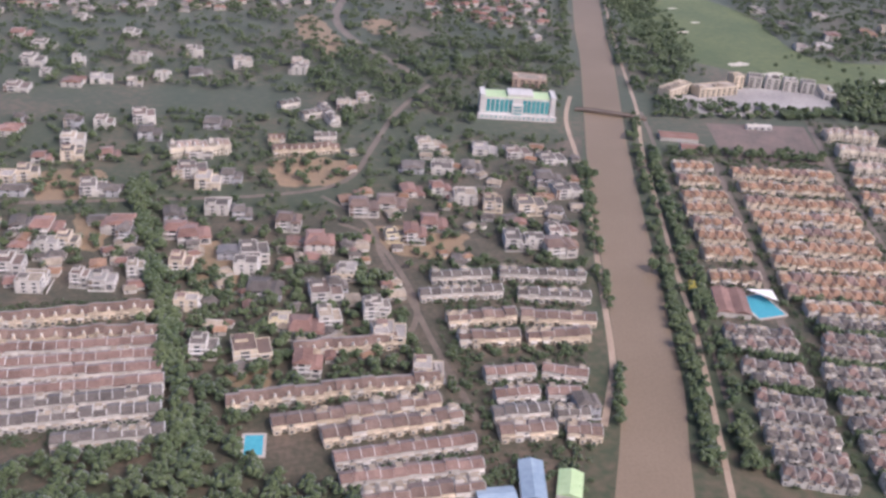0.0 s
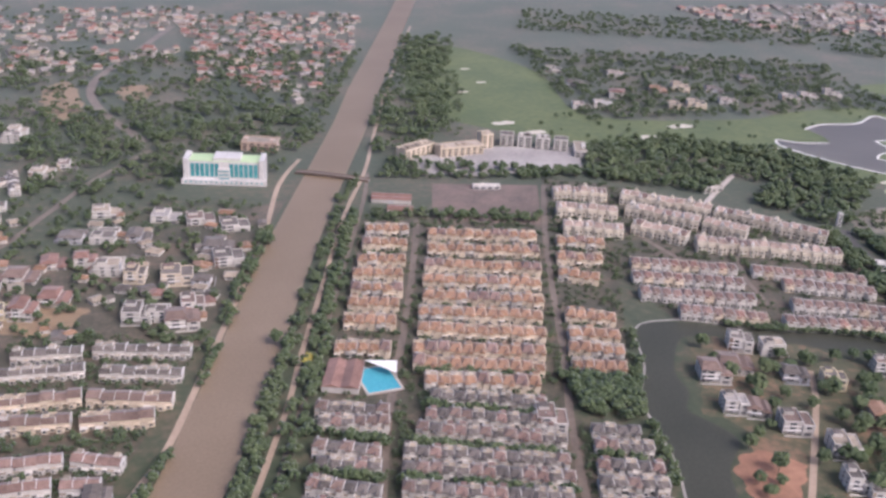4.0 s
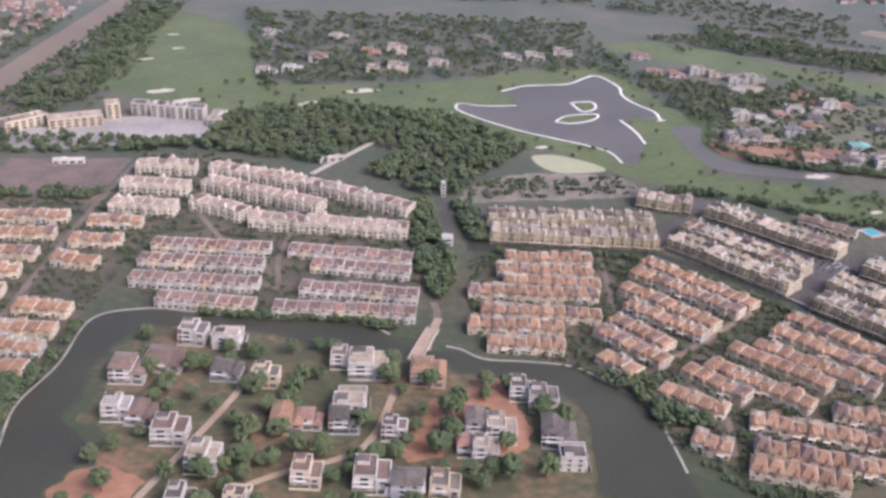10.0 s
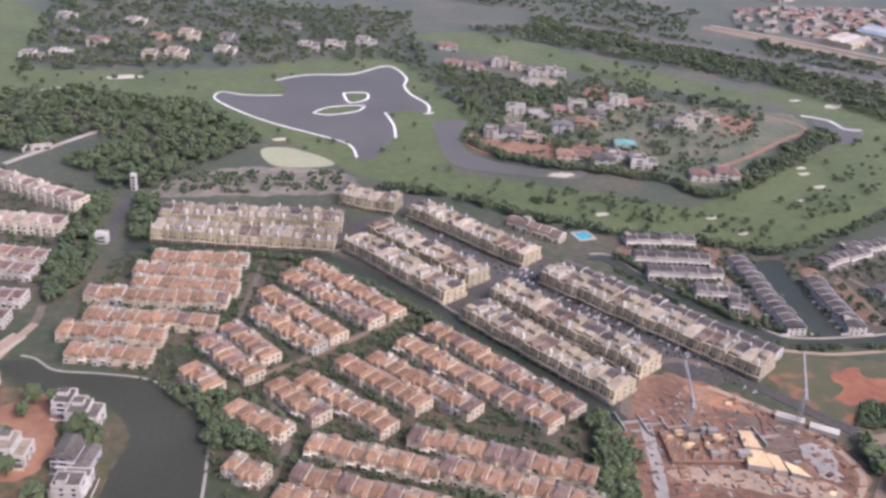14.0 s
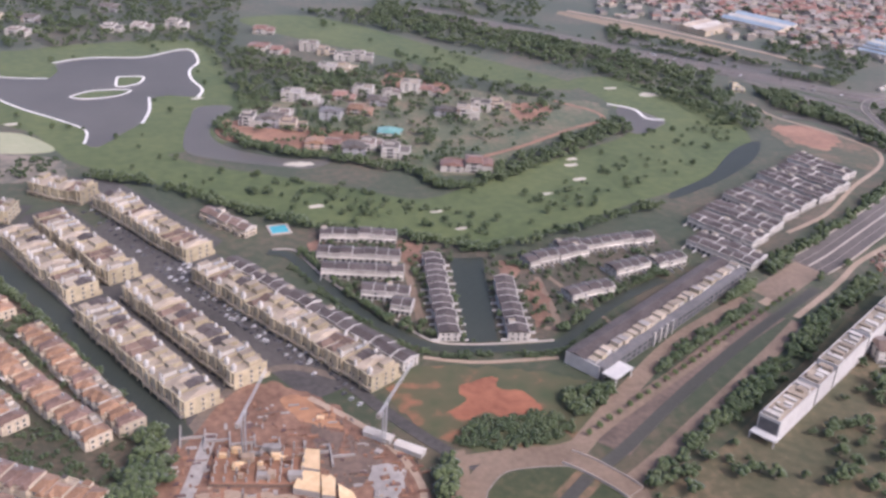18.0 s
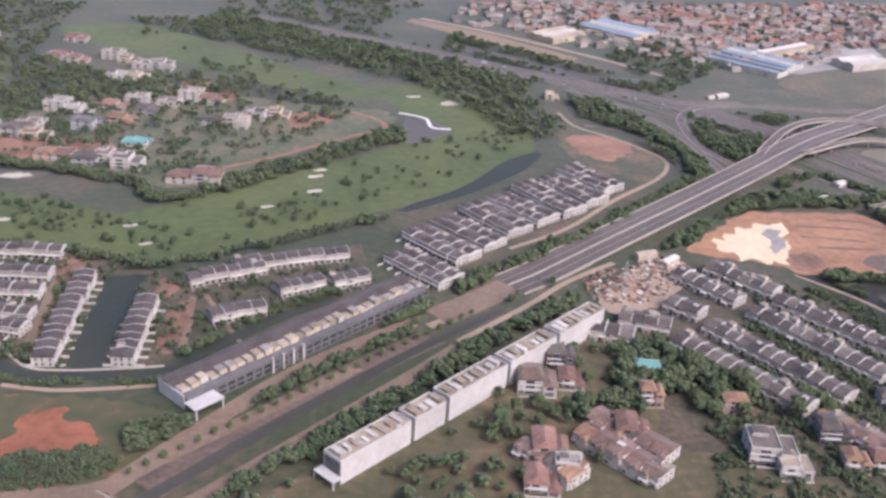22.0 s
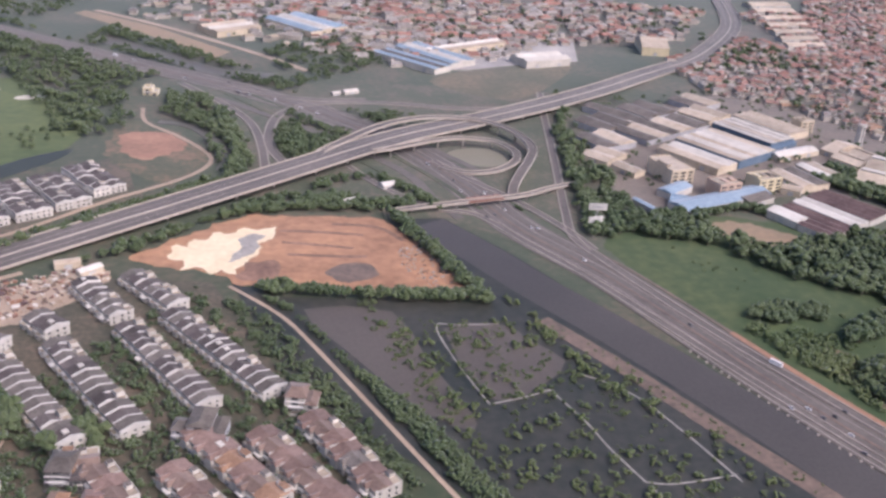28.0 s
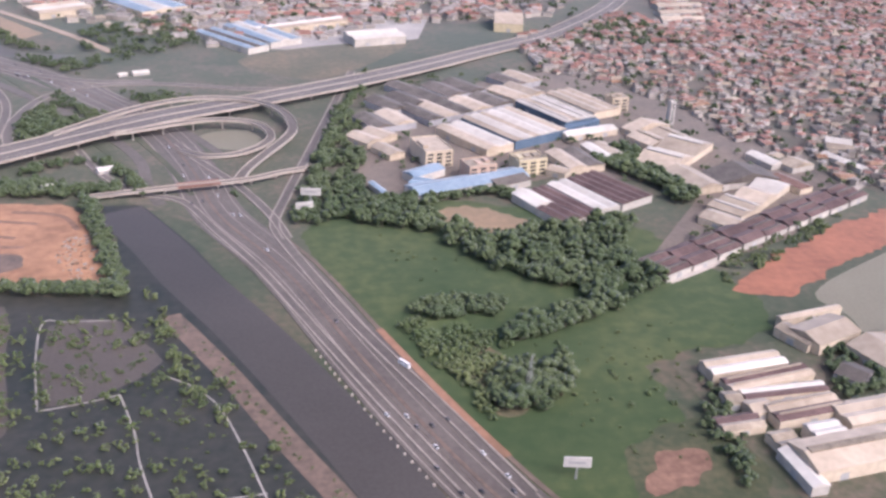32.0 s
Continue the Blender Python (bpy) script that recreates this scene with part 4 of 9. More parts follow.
def long_block(x, y, deg, lengths, width, heights):
    """A long white slab of joined blocks with a blank white wall and cluttered flat roofs."""
    base = thing("long_apartment_block", "long white apartment block with blank walls and stained flat roof", "apartment block", turned(x, y, deg))
    px = 0.0
    rnd = random.Random(5)
    for l, h in zip(lengths, heights):
        a, r = Build(), Build()
        a.box(px, 0, 0, px + l, width, h, M_BRIGHT)
        for e in ((px, 0, px + l, 0.25), (px, width - 0.25, px + l, width), (px, 0.25, px + 0.25, width - 0.25), (px + l - 0.25, 0.25, px + l, width - 0.25)):
            a.box(e[0], e[1], h, e[2], e[3], h + 0.5, M_BRIGHT)
        r.box(px + 0.3, 0.3, h, px + l - 0.3, width - 0.3, h + 0.12, M_FLAT)
        block = part("block", a, base)
        top = part("roof", r, block)
        for k in range(int(l / 3.2)):
            c = Build()
            qx = px + 1.2 + k * 3.2
            c.box(qx, rnd.uniform(0.6, 2.0), h + 0.12, qx + rnd.uniform(1.2, 2.4), rnd.uniform(3.5, width - 0.6), h + rnd.uniform(0.5, 1.3), M_FLAT if rnd.random() < 0.6 else M_WALL)
            part("roof_hut", c, block)
        for _ in range(int(l * 0.35)):
            k = Build()
            qx, qy = px + rnd.uniform(0.5, l - 1.4), rnd.uniform(0.5, width - 1.2)
            k.box(qx, qy, h + 0.12, qx + rnd.uniform(0.4, 1.4), qy + rnd.uniform(0.4, 1.2), h + rnd.uniform(0.3, 0.9), rnd.choice((M_WALL, M_FLAT, M_GREYW, M_BRSHED, M_WHITER)))
            part("roof_box", k, block)
        b = Build()
        b.box(px + l, 1.2, 0, px + l + 1.6, width - 0.5, h - 0.4, M_SLATEW)
        part("recess", b, base)
        px += l + 1.6
    pc = Build()
    pc.box(-3.2, -0.6, 2.4, 0, width + 0.6, 2.7, M_BRIGHT)
    pc.bar((-3, -0.4, 0), (-3, -0.4, 2.4), 0.15, M_BRIGHT)
    pc.bar((-3, width + 0.4, 0), (-3, width + 0.4, 2.4), 0.15, M_BRIGHT)
    part("canopy", pc, base)
    # Dark sheet over the end wall: its shade, put in as colour.
    ed = Build()
    ed.box(-0.05, 0.4, 2.8, 0, width - 0.4, heights[0] - 0.5, M_SLATEW)
    part("end_glazing", ed, base)
    c, s = math.cos(radians(deg)), math.sin(radians(deg))
    mark([(x + c * p - s * q, y + s * p + c * q) for p, q in ((-3, -1), (px, -1), (px, width + 1), (-3, width + 1))])


def arcade_block(x, y, deg, l, w):
    """A long shopping block: dark roof behind, pale roof huts in front, a glazed front and a canopy."""
    base = thing("shopping_block", "long shopping block with dark roof and pale roof huts", "shops", turned(x, y, deg))
    a, r = Build(), Build()
    a.box(0, 0, 0, l, w, 4.6, M_SLATEW)
    a.box(-0.4, w * 0.1, 0, 0, w, 4.7, M_BRIGHT)
    a.box(l, w * 0.1, 0, l + 0.4, w, 4.7, M_BRIGHT)
    part("wall", a, base)
    r.gable(0, w * 0.52, l, w, 4.65, 0.9, M_DKROOF, 0.2, "x")
    part("roof", r, base)
    f = Build()
    f.box(0.4, 0.2, 4.6, l - 0.4, w * 0.2, 4.75, M_SLATEW)
    part("roof", f, base)
    rnd = random.Random(9)
    n = int(l / 3.4)
    for k in range(n):
        c = Build()
        px = (k + 0.1) * l / n
        c.box(px, w * (0.2 + rnd.uniform(0, 0.05)), 4.6, px + l / n * rnd.uniform(0.7, 0.98), w * 0.46, 4.6 + rnd.uniform(0.6, 2.1), rnd.choice((M_CREAM, M_SHOPW, M_WALL)), rnd.choice((M_FLAT, M_FLAT, M_CONC, M_TANR)))
        part("roof_hut", c, base)
        g = sash(l / n * 0.72, 1.2, M_GLASS, M_SLATEW)
        for fl in range(2):
            part("window", g, base, m=Matrix.Translation((px + l / n * 0.46, 0, 0.6 + fl * 1.9)))
    pc = Build()
    pc.box(-1.5, -6, 3.6, 9, -0.3, 3.9, M_BRIGHT)
    for px in (-1, 8.5):
        pc.bar((px, -5.6, 0), (px, -5.6, 3.6), 0.2, M_BRIGHT)
    part("canopy", pc, base)
    for k in range(4):
        t = Build()
        t.box(l * (0.3 + 0.04 * k), -0.9, 0, l * (0.3 + 0.04 * k) + 0.6, -0.2, 5.6, M_WALL)
        part("pilaster", t, base)
    c, s = math.cos(radians(deg)), math.sin(radians(deg))
    mark([(x + c * p - s * q, y + s * p + c * q) for p, q in ((-2, -6), (l, -3), (l, w), (-2, w))])


def hospital(x, y, deg, l, w):
    base = thing("hospital_building", "large white building with green-tinted glass bays", "hospital", turned(x, y, deg))
    h = 13.0
    a, r = Build(), Build()
    a.box(-l / 2, -w / 2, 0, l / 2, w / 2, h, M_BRIGHT)
    a.box(-l / 2 - 1, -w / 2 - 2.5, 0, l / 2 + 1, -w / 2, 3.0, M_BRIGHT)
    a.box(-l / 2, -w / 2 - 0.8, 0, -l / 2 + 3, w / 2, h + 1.6, M_BRIGHT)
    a.box(l / 2 - 3, -w / 2 - 0.8, 0, l / 2, w / 2, h + 1.6, M_BRIGHT)
    a.box(-3.4, -w / 2 - 1.2, 0, 3.4, -w / 2, h - 3.6, M_BRIGHT)
    a.box(-6, -w / 2 + 1, h, 9, w / 2 - 1, h + 2.0, M_BRIGHT)
    r.box(-l / 2 + 3.2, -w / 2 + 0.4, h, l / 2 - 3.2, w / 2 - 0.4, h + 0.3, M_GREENR)
    part("wall", a, base)
    part("roof", r, base)
    for k in range(14):
        if k in (6, 7):
            continue
        px = -l / 2 + 5 + k * (l - 10) / 13
        g = Build()
        g.box(px - 1.0, -w / 2 - 0.25, 4.2, px + 1.0, -w / 2, h - 1.2, M_TGLASS)
        part("glass_bay", g, base)
    me = sash(1.2, 0.9, M_TGLASS)
    for f in range(4):
        for k in (-2, -0.7, 0.7, 2):
            part("window", me, base, m=Matrix.Translation((k, -w / 2 - 1.2, 1.0 + f * 2.1)))
    for k in range(16):
        part("window", me, base, m=Matrix.Translation((-l / 2 + 1.5 + k * (l - 3) / 15, -w / 2 - 2.5, 1.2)))
    footprint(x, y, l + 2, w + 6, deg)


def pool(x, y, l, w, deg, label):
    base = thing("swimming_pool", label, "swimming pool", turned(x, y, deg))
    d, q = Build(), Build()
    for e in ((-l / 2 - 1, -w / 2 - 1, l / 2 + 1, -w / 2), (-l / 2 - 1, w / 2, l / 2 + 1, w / 2 + 1), (-l / 2 - 1, -w / 2, -l / 2, w / 2), (l / 2, -w / 2, l / 2 + 1, w / 2)):
        d.box(e[0], e[1], 0, e[2], e[3], 0.45, M_PATH)
    part("deck", d, base)
    ring = [(l / 2 * math.cos(a) * (1 + 0.12 * math.sin(3 * a)), w / 2 * math.sin(a)) for a in np.linspace(0, 2 * math.pi, 25)[:-1]]
    q.solid([(-l / 2, -w / 2, 0), (l / 2, -w / 2, 0), (l / 2, w / 2, 0), (-l / 2, w / 2, 0)], [(-l / 2, -w / 2, 0.36), (l / 2, -w / 2, 0.36), (l / 2, w / 2, 0.36), (-l / 2, w / 2, 0.36)], M_POOL)
    part("water_surface", q, base, "bright turquoise water")
    footprint(x, y, l + 2, w + 2, deg)


def tower_crane(x, y, h, deg, jib):
    base = thing("tower_crane", "pale steel tower crane on a building site", "crane", turned(x, y, deg))
    m, j, c = Build(), Build(), Build()
    for sx, sy in ((-1, -1), (1, -1), (1, 1), (-1, 1)):
        m.bar((sx * 0.45, sy * 0.45, 0), (sx * 0.45, sy * 0.45, h), 0.1, M_STEEL)
    for k in range(int(h / 1.2)):
        m.bar((-0.45, -0.45, k * 1.2), (0.45, -0.45, k * 1.2 + 1.2), 0.06, M_STEEL)
        m.bar((0.45, 0.45, k * 1.2), (-0.45, 0.45, k * 1.2 + 1.2), 0.06, M_STEEL)
    part("mast", m, base)
    for sy in (-0.3, 0.3):
        j.bar((-5, sy, h), (jib, sy, h), 0.11, M_STEEL)
    j.bar((-4, 0, h + 0.2), (jib, 0, h + 0.75), 0.09, M_STEEL)
    for k in range(int(jib / 1.5)):
        j.bar((k * 1.5, -0.3, h), (k * 1.5 + 0.75, 0, h + 0.7), 0.05, M_STEEL)
    part("jib", j, base)
    c.box(-5.5, -0.6, h - 1.2, -4, 0.6, h + 0.2, M_CONC)
    part("counterweight", c, base)
    k = Build()
    k.box(0.4, -0.5, h - 1.0, 1.4, 0.5, h, M_BRIGHT)
    part("cab", k, base)


def billboard(x, y, deg, h, w, hb):
    base = thing("billboard", "roadside billboard on a steel post", "billboard", turned(x, y, deg))
    p, b, f = Build(), Build(), Build()
    p.lathe(0, 0, [(0.28, 0), (0.22, h)], M_STEEL, 8)
    part("post", p, base)
    b.box(-w / 2, -0.2, h, w / 2, 0.2, h + hb, M_BRIGHT)
    panel = part("panel", b, base)
    f.box(-w * 0.35, -0.24, h + hb * 0.35, w * 0.3, -0.2, h + hb * 0.6, M_STEEL)
    part("lettering_bars", f, panel)


def lattice_tower(x, y, h):
    base = thing("lattice_mast", "thin grey lattice mast", "mast", turned(x, y, 20))
    b = Build()
    for sx, sy in ((-1, -1), (1, -1), (1, 1), (-1, 1)):
        b.bar((sx * 0.8, sy * 0.8, 0), (sx * 0.15, sy * 0.15, h), 0.07, M_STEEL)
    for k in range(8):
        s, t = 0.8 - 0.65 * k / 8, 0.8 - 0.65 * (k + 1) / 8
        b.bar((-s, -s, h * k / 8), (t, -t, h * (k + 1) / 8), 0.04, M_STEEL)
        b.bar((s, s, h * k / 8), (-t, t, h * (k + 1) / 8), 0.04, M_STEEL)
    part("lattice", b, base)


CAR_MESH = {}


def car(x, y, deg, pale=True, z=0.0, kind="car"):
    key = (pale, kind)
    if key not in CAR_MESH:
        l, w, h = {"car": (1.9, 0.8, 0.36), "bus": (4.6, 1.05, 1.1), "truck": (3.6, 1.0, 0.75)}[kind]
        paint = M_CARW if pale else M_CARD
        b, c = Build(), Build()
        b.solid([(-l / 2, -w / 2, 0.18), (l / 2, -w / 2, 0.18), (l / 2, w / 2, 0.18), (-l / 2, w / 2, 0.18)],
                [(-l / 2 + 0.05, -w / 2 + 0.05, 0.18 + h), (l / 2 - 0.1, -w / 2 + 0.05, 0.18 + h), (l / 2 - 0.1, w / 2 - 0.05, 0.18 + h), (-l / 2 + 0.05, w / 2 - 0.05, 0.18 + h)], paint)
        z0 = 0.18 + h
        if kind == "car":
            c.solid([(-l * 0.4, -w * 0.44, z0), (l * 0.25, -w * 0.44, z0), (l * 0.25, w * 0.44, z0), (-l * 0.4, w * 0.44, z0)],
                    [(-l * 0.3, -w * 0.36, z0 + 0.32), (l * 0.1, -w * 0.36, z0 + 0.32), (l * 0.1, w * 0.36, z0 + 0.32), (-l * 0.3, w * 0.36, z0 + 0.32)], M_GLASS, paint)
        else:
            c.box(-l * 0.47, -w / 2 + 0.02, z0, l * 0.47, w / 2 - 0.02, z0 + 0.3, M_GLASS if kind == "bus" else M_STEEL, paint)
        for sx in (-0.32, 0.32):
            b.box(sx * l - 0.17, -w / 2 - 0.02, 0, sx * l + 0.17, w / 2 + 0.02, 0.3, M_TYRE)
        CAR_MESH[key] = (b.mesh("body"), c.mesh("cabin"))
    body, cabin = CAR_MESH[key]
    base = thing(kind, ("white " if pale else "dark ") + kind + (" driving on the motorway lanes" if z > 0.05 else " parked on the asphalt car park"), kind, turned(x, y, deg, z), "vehicles", body)
    part("cabin", cabin, base)


# ---- trees, woods and towns ----


def crown_arrays(rnd, clumps, spread=1.0, stem=True):
    """A tree one unit high: a tapered trunk with limbs and a crown of many small uneven clumps. Vertices, triangles, material per triangle."""
    v, f, m = [], [], []
    for p, q, r0, r1 in [((0, 0, 0), (0.02, 0, 0.45), 0.035, 0.022)] *stem + stem * [((0.02, 0, 0.35), (0.2 * math.cos(a), 0.2 * math.sin(a), 0.62), 0.018, 0.008) for a in (0.4, 2.5, 4.4)]:
        k = len(v)
        for c, r in ((p, r0), (q, r1)):
            for i in range(3):
                v.append((c[0] + r * math.cos(2.1 * i), c[1] + r * math.sin(2.1 * i), c[2]))
        for i in range(3):
            j = (i + 1) % 3
            f += [(k + i, k + j, k + 3 + j), (k + i, k + 3 + j, k + 3 + i)]
            m += [1, 1]
    for c in range(clumps):
        a, u = rnd.uniform(0, 6.283), rnd.uniform(-0.6, 1)
        rr = (0.55 + 0.45 * rnd.random()) * math.sqrt(max(0.05, 1 - u * u * 0.8))
        x, y, z = 0.36 * spread * rr * math.cos(a), 0.36 * spread * rr * math.sin(a), 0.64 + 0.27 * u
        s = rnd.uniform(0.13, 0.235) * (1.25 if clumps < 16 else 1.0)
        k = len(v)
        for d in ((1, 0, 0), (-1, 0, 0), (0, 1, 0), (0, -1, 0), (0, 0, 0.75), (0, 0, -0.6)):
            j = [rnd.uniform(-0.26, 0.26) for _ in range(3)]
            v.append((x + s * (d[0] + j[0]), y + s * (d[1] + j[1]), z + s * (d[2] + j[2])))
        for t in ((0, 2, 4), (2, 1, 4), (1, 3, 4), (3, 0, 4), (2, 0, 5), (1, 2, 5), (3, 1, 5), (0, 3, 5)):
            f.append(tuple(k + i for i in t))
            m.append(0)
    return np.array(v), np.array(f), np.array(m, int)


rt = random.Random(11)
KINDS = {"tree": [crown_arrays(rt, 14) for _ in range(5)], "bush": [crown_arrays(rt, 8, 1.5, False) for _ in range(5)], "far": [crown_arrays(rt, 8, 1.25, False) for _ in range(5)]}
npr = np.random.RandomState(3)


def stuff_mesh(name, spots, kind, mats, label, category):
    """Many plants in one object: spots are (x, y, height)."""
    vs, fs, ms, off = [], [], [], 0
    for x, y, h in spots:
        v, f, m = KINDS[kind][npr.randint(5)]
        a = npr.uniform(0, 6.283)
        c, s = math.cos(a) * npr.uniform(0.8, 1.3), math.sin(a) * npr.uniform(0.8, 1.3)
        w = np.empty_like(v)
        w[:, 0] = x + h * (v[:, 0] * c - v[:, 1] * s)
        w[:, 1] = y + h * (v[:, 0] * s + v[:, 1] * c)
        sink = 0.26 if kind == "bush" else 0.0
        w[:, 2] = h * (v[:, 2] - sink)
        vs.append(w)
        fs.append(f + off)
        ms.append(m)
        off += len(v)
    if not vs:
        return
    v, f, m = np.concatenate(vs), np.concatenate(fs), np.concatenate(ms)
    me = bpy.data.meshes.new(name)
    me.vertices.add(len(v))
    me.vertices.foreach_set("co", v.ravel())
    me.loops.add(len(f) * 3)
    me.loops.foreach_set("vertex_index", f.ravel())
    me.polygons.add(len(f))
    me.polygons.foreach_set("loop_start", np.arange(len(f)) * 3)
    me.polygons.foreach_set("material_index", m)
    me.polygons.foreach_set("use_smooth", np.ones(len(f), bool))
    for mat in mats:
        me.materials.append(mat)
    me.update()
    me.validate()
    tagged(new(name, me), label, category, kind="stuff")


def free(x, y, grid=None):
    i, j = int(x - GX), int(y - GY)
    return not (0 <= i < GW and 0 <= j < GH) or not (taken if grid is None else grid)[i, j]


def spots_in(poly, count, lo, hi, grid=None):
    xs, ys = [p[0] for p in poly], [p[1] for p in poly]
    out, tries = [], 0
    while len(out) < count and tries < count * 12:
        tries += 1
        x, y = npr.uniform(min(xs), max(xs)), npr.uniform(min(ys), max(ys))
        if inside(np.array([x]), np.array([y]), poly)[0] and free(x, y, grid):
            out.append((x, y, npr.uniform(lo, hi) * npr.uniform(0.8, 1.15)))
    return out


def woods(poly, count, lo, hi, kind="tree", dark=True, label="dense dark green trees", grid=None):
    stuff_mesh("woods" if kind != "bush" else "bushes", spots_in(poly, count, lo, hi, grid), kind, [M_LEAFD if dark else M_LEAF, M_BARK], label, "trees" if kind != "bush" else "bushes")


def belt(pts, width, count, lo, hi, kind="tree", dark=True, label="dense belt of dark green trees", grid=None):
    line = rounded(pts, 4, False)
    out, tries = [], 0
    while len(out) < count and tries < count * 10:
        tries += 1
        i = npr.randint(len(line) - 1)
        p = line[i].lerp(line[i + 1], npr.uniform())
        x, y = p.x + npr.normal() * width / 2.2, p.y + npr.normal() * width / 2.2
        if free(x, y, grid):
            out.append((x, y, npr.uniform(lo, hi)))
    stuff_mesh("woods" if kind != "bush" else "bushes", out, kind, [M_LEAFD if dark else M_LEAF, M_BARK], label, "trees" if kind != "bush" else "bushes")


def mesh_from(v, f, name, mat):
    used = sorted({i for t in f for i in t})
    back = {k: i for i, k in enumerate(used)}
    me = bpy.data.meshes.new(name)
    me.from_pydata([tuple(v[i]) for i in used], [], [tuple(back[i] for i in t) for t in f])
    me.materials.append(mat)
    me.update()
    return me


SINGLE = {}


def tree(x, y, h, dark=False, yellow=False):
    """One tree of its own: trunk with limbs, and crown."""
    key = (dark, yellow)
    if key not in SINGLE:
        SINGLE[key] = []
        for k in range(4):
            v, f, m = crown_arrays(rt, 34)
            mat = M_LEAFY if yellow else M_LEAFD if dark else M_LEAF
            SINGLE[key].append((mesh_from(v, f[m == 1], "trunk", M_BARK), mesh_from(v, f[m == 0], "crown", mat)))
    trunk, crown = SINGLE[key][npr.randint(4)]
    base = thing("tree", "yellow-flowering tree on the river bank" if yellow else "round-crowned green tree standing by itself", "tree",
                 pose(x, y, 0, 0, 0, npr.uniform(0, 360)) @ Matrix.Diagonal((h, h, h * npr.uniform(0.85, 1.1), 1)), "single trees", trunk)
    part("crown", crown, base)


def lone_trees(poly, count, lo, hi):
    for x, y, h in spots_in(poly, count, lo, hi):
        tree(x, y, h, npr.uniform() < 0.97)


M_TOWNR = material("town_roof_tile", (0.17, 0.082, 0.06), (0.32, 0.175, 0.135), 0.3, 0.02, vary=0.3, island=True)
M_TOWNG = material("town_roof_sheet", (0.15, 0.135, 0.12), (0.32, 0.29, 0.26), 0.3, 0.02, vary=0.35, island=True)
M_TOWNW = material("town_plaster", (0.30, 0.27, 0.235), (0.48, 0.44, 0.39), 0.3, 0.02, vary=0.3, island=True)



def hut_arrays(b, x, y, w, d, h, a, roof):
    c, s = math.cos(a), math.sin(a)

    def at(p, q, z):
        return (x + c * p - s * q, y + s * p + c * q, z)
    lo = [at(-w / 2, -d / 2, 0), at(w / 2, -d / 2, 0), at(w / 2, d / 2, 0), at(-w / 2, d / 2, 0)]
    hi = [(p[0], p[1], h) for p in lo]
    b.solid(lo, hi, M_TOWNW)
    e = 0.25
    q = [at(-w / 2 - e, -d / 2 - e, h), at(w / 2 + e, -d / 2 - e, h), at(w / 2 + e, d / 2 + e, h), at(-w / 2 - e, d / 2 + e, h)]
    r0, r1 = at(-w / 2 + 0.6, 0, h + d * 0.2), at(w / 2 - 0.6, 0, h + d * 0.2)
    for f in ((q[0], q[1], r1, r0), (q[2], q[3], r0, r1), (q[1], q[2], r1), (q[3], q[0], r0)):
        b.face(f, roof)


def town(poly, count, label, red=0.6, size=(3.0, 6.0), trees=0):
    """A crowded quarter of small houses, joined as one mass."""
    b = Build()
    for x, y, k in spots_in(poly, count, size[0], size[1]):
        if not free(x, y):
            continue
        w, d = k, k * npr.uniform(0.6, 1.0)
        roof = M_TOWNR if npr.uniform() < red else M_TOWNG if npr.uniform() < 0.8 else M_FLAT
        hut_arrays(b, x, y, w, d, npr.uniform(1.6, 3.6) if k > 2.7 else k * npr.uniform(0.35, 0.7), npr.choice((0.0, 1.57, -0.3, 0.5)) + npr.uniform(-0.15, 0.15), roof)
        mark([(x - w * 0.45, y - d * 0.45), (x + w * 0.45, y - d * 0.45), (x + w * 0.45, y + d * 0.45), (x - w * 0.45, y + d * 0.45)])
    tagged(new("town_houses", b.mesh("town_houses")), label, "houses", kind="stuff")
    if trees:
        woods(poly, trees, 2.5, 5.0, "far", True, "dark green trees between small houses")


HUTS = {}


def hut(x, y, w, d, deg, kind):
    """A small village house with its own roof."""
    if kind not in HUTS:
        a, r = Build(), Build()
        a.box(-2, -1.6, 0, 2, 1.6, 2.0, M_WALL)
        a.window(-0.9, 0.6, 0.7, 0.8, -1.6, -1)
        r.gable(-2, -1.6, 2, 1.6, 2.0, 1.0, {"red": M_REDROOF, "orange": M_ORROOF, "grey": M_GRROOF, "pale": M_FLAT}[kind], 0.3, "x", 0.7)
        HUTS[kind] = (a.mesh("wall"), r.mesh("roof"))
    base = thing("village_house", "small village house with a %s pitched roof" % {"red": "dark red tiled", "orange": "faded orange tiled", "grey": "grey sheet", "pale": "pale weathered"}[kind], "house",
                 turned(x, y, deg) @ Matrix.Diagonal((w / 4, d / 3.2, 1.0, 1)), "village houses", HUTS[kind][0])
    part("roof", HUTS[kind][1], base)


def village(poly, count):
    for x, y, k in spots_in(poly, count, 4.0, 7.5):
        if free(x, y):
            d = k * npr.uniform(0.65, 0.95)
            hut(x, y, k, d, npr.choice((0, 90, -20, 30)) + npr.uniform(-9, 9), npr.choice(("red", "orange", "grey", "pale"), p=(0.24, 0.2, 0.28, 0.28)))
            mark([(x - k * 0.45, y - d * 0.45), (x + k * 0.45, y - d * 0.45), (x + k * 0.45, y + d * 0.45), (x - k * 0.45, y + d * 0.45)])



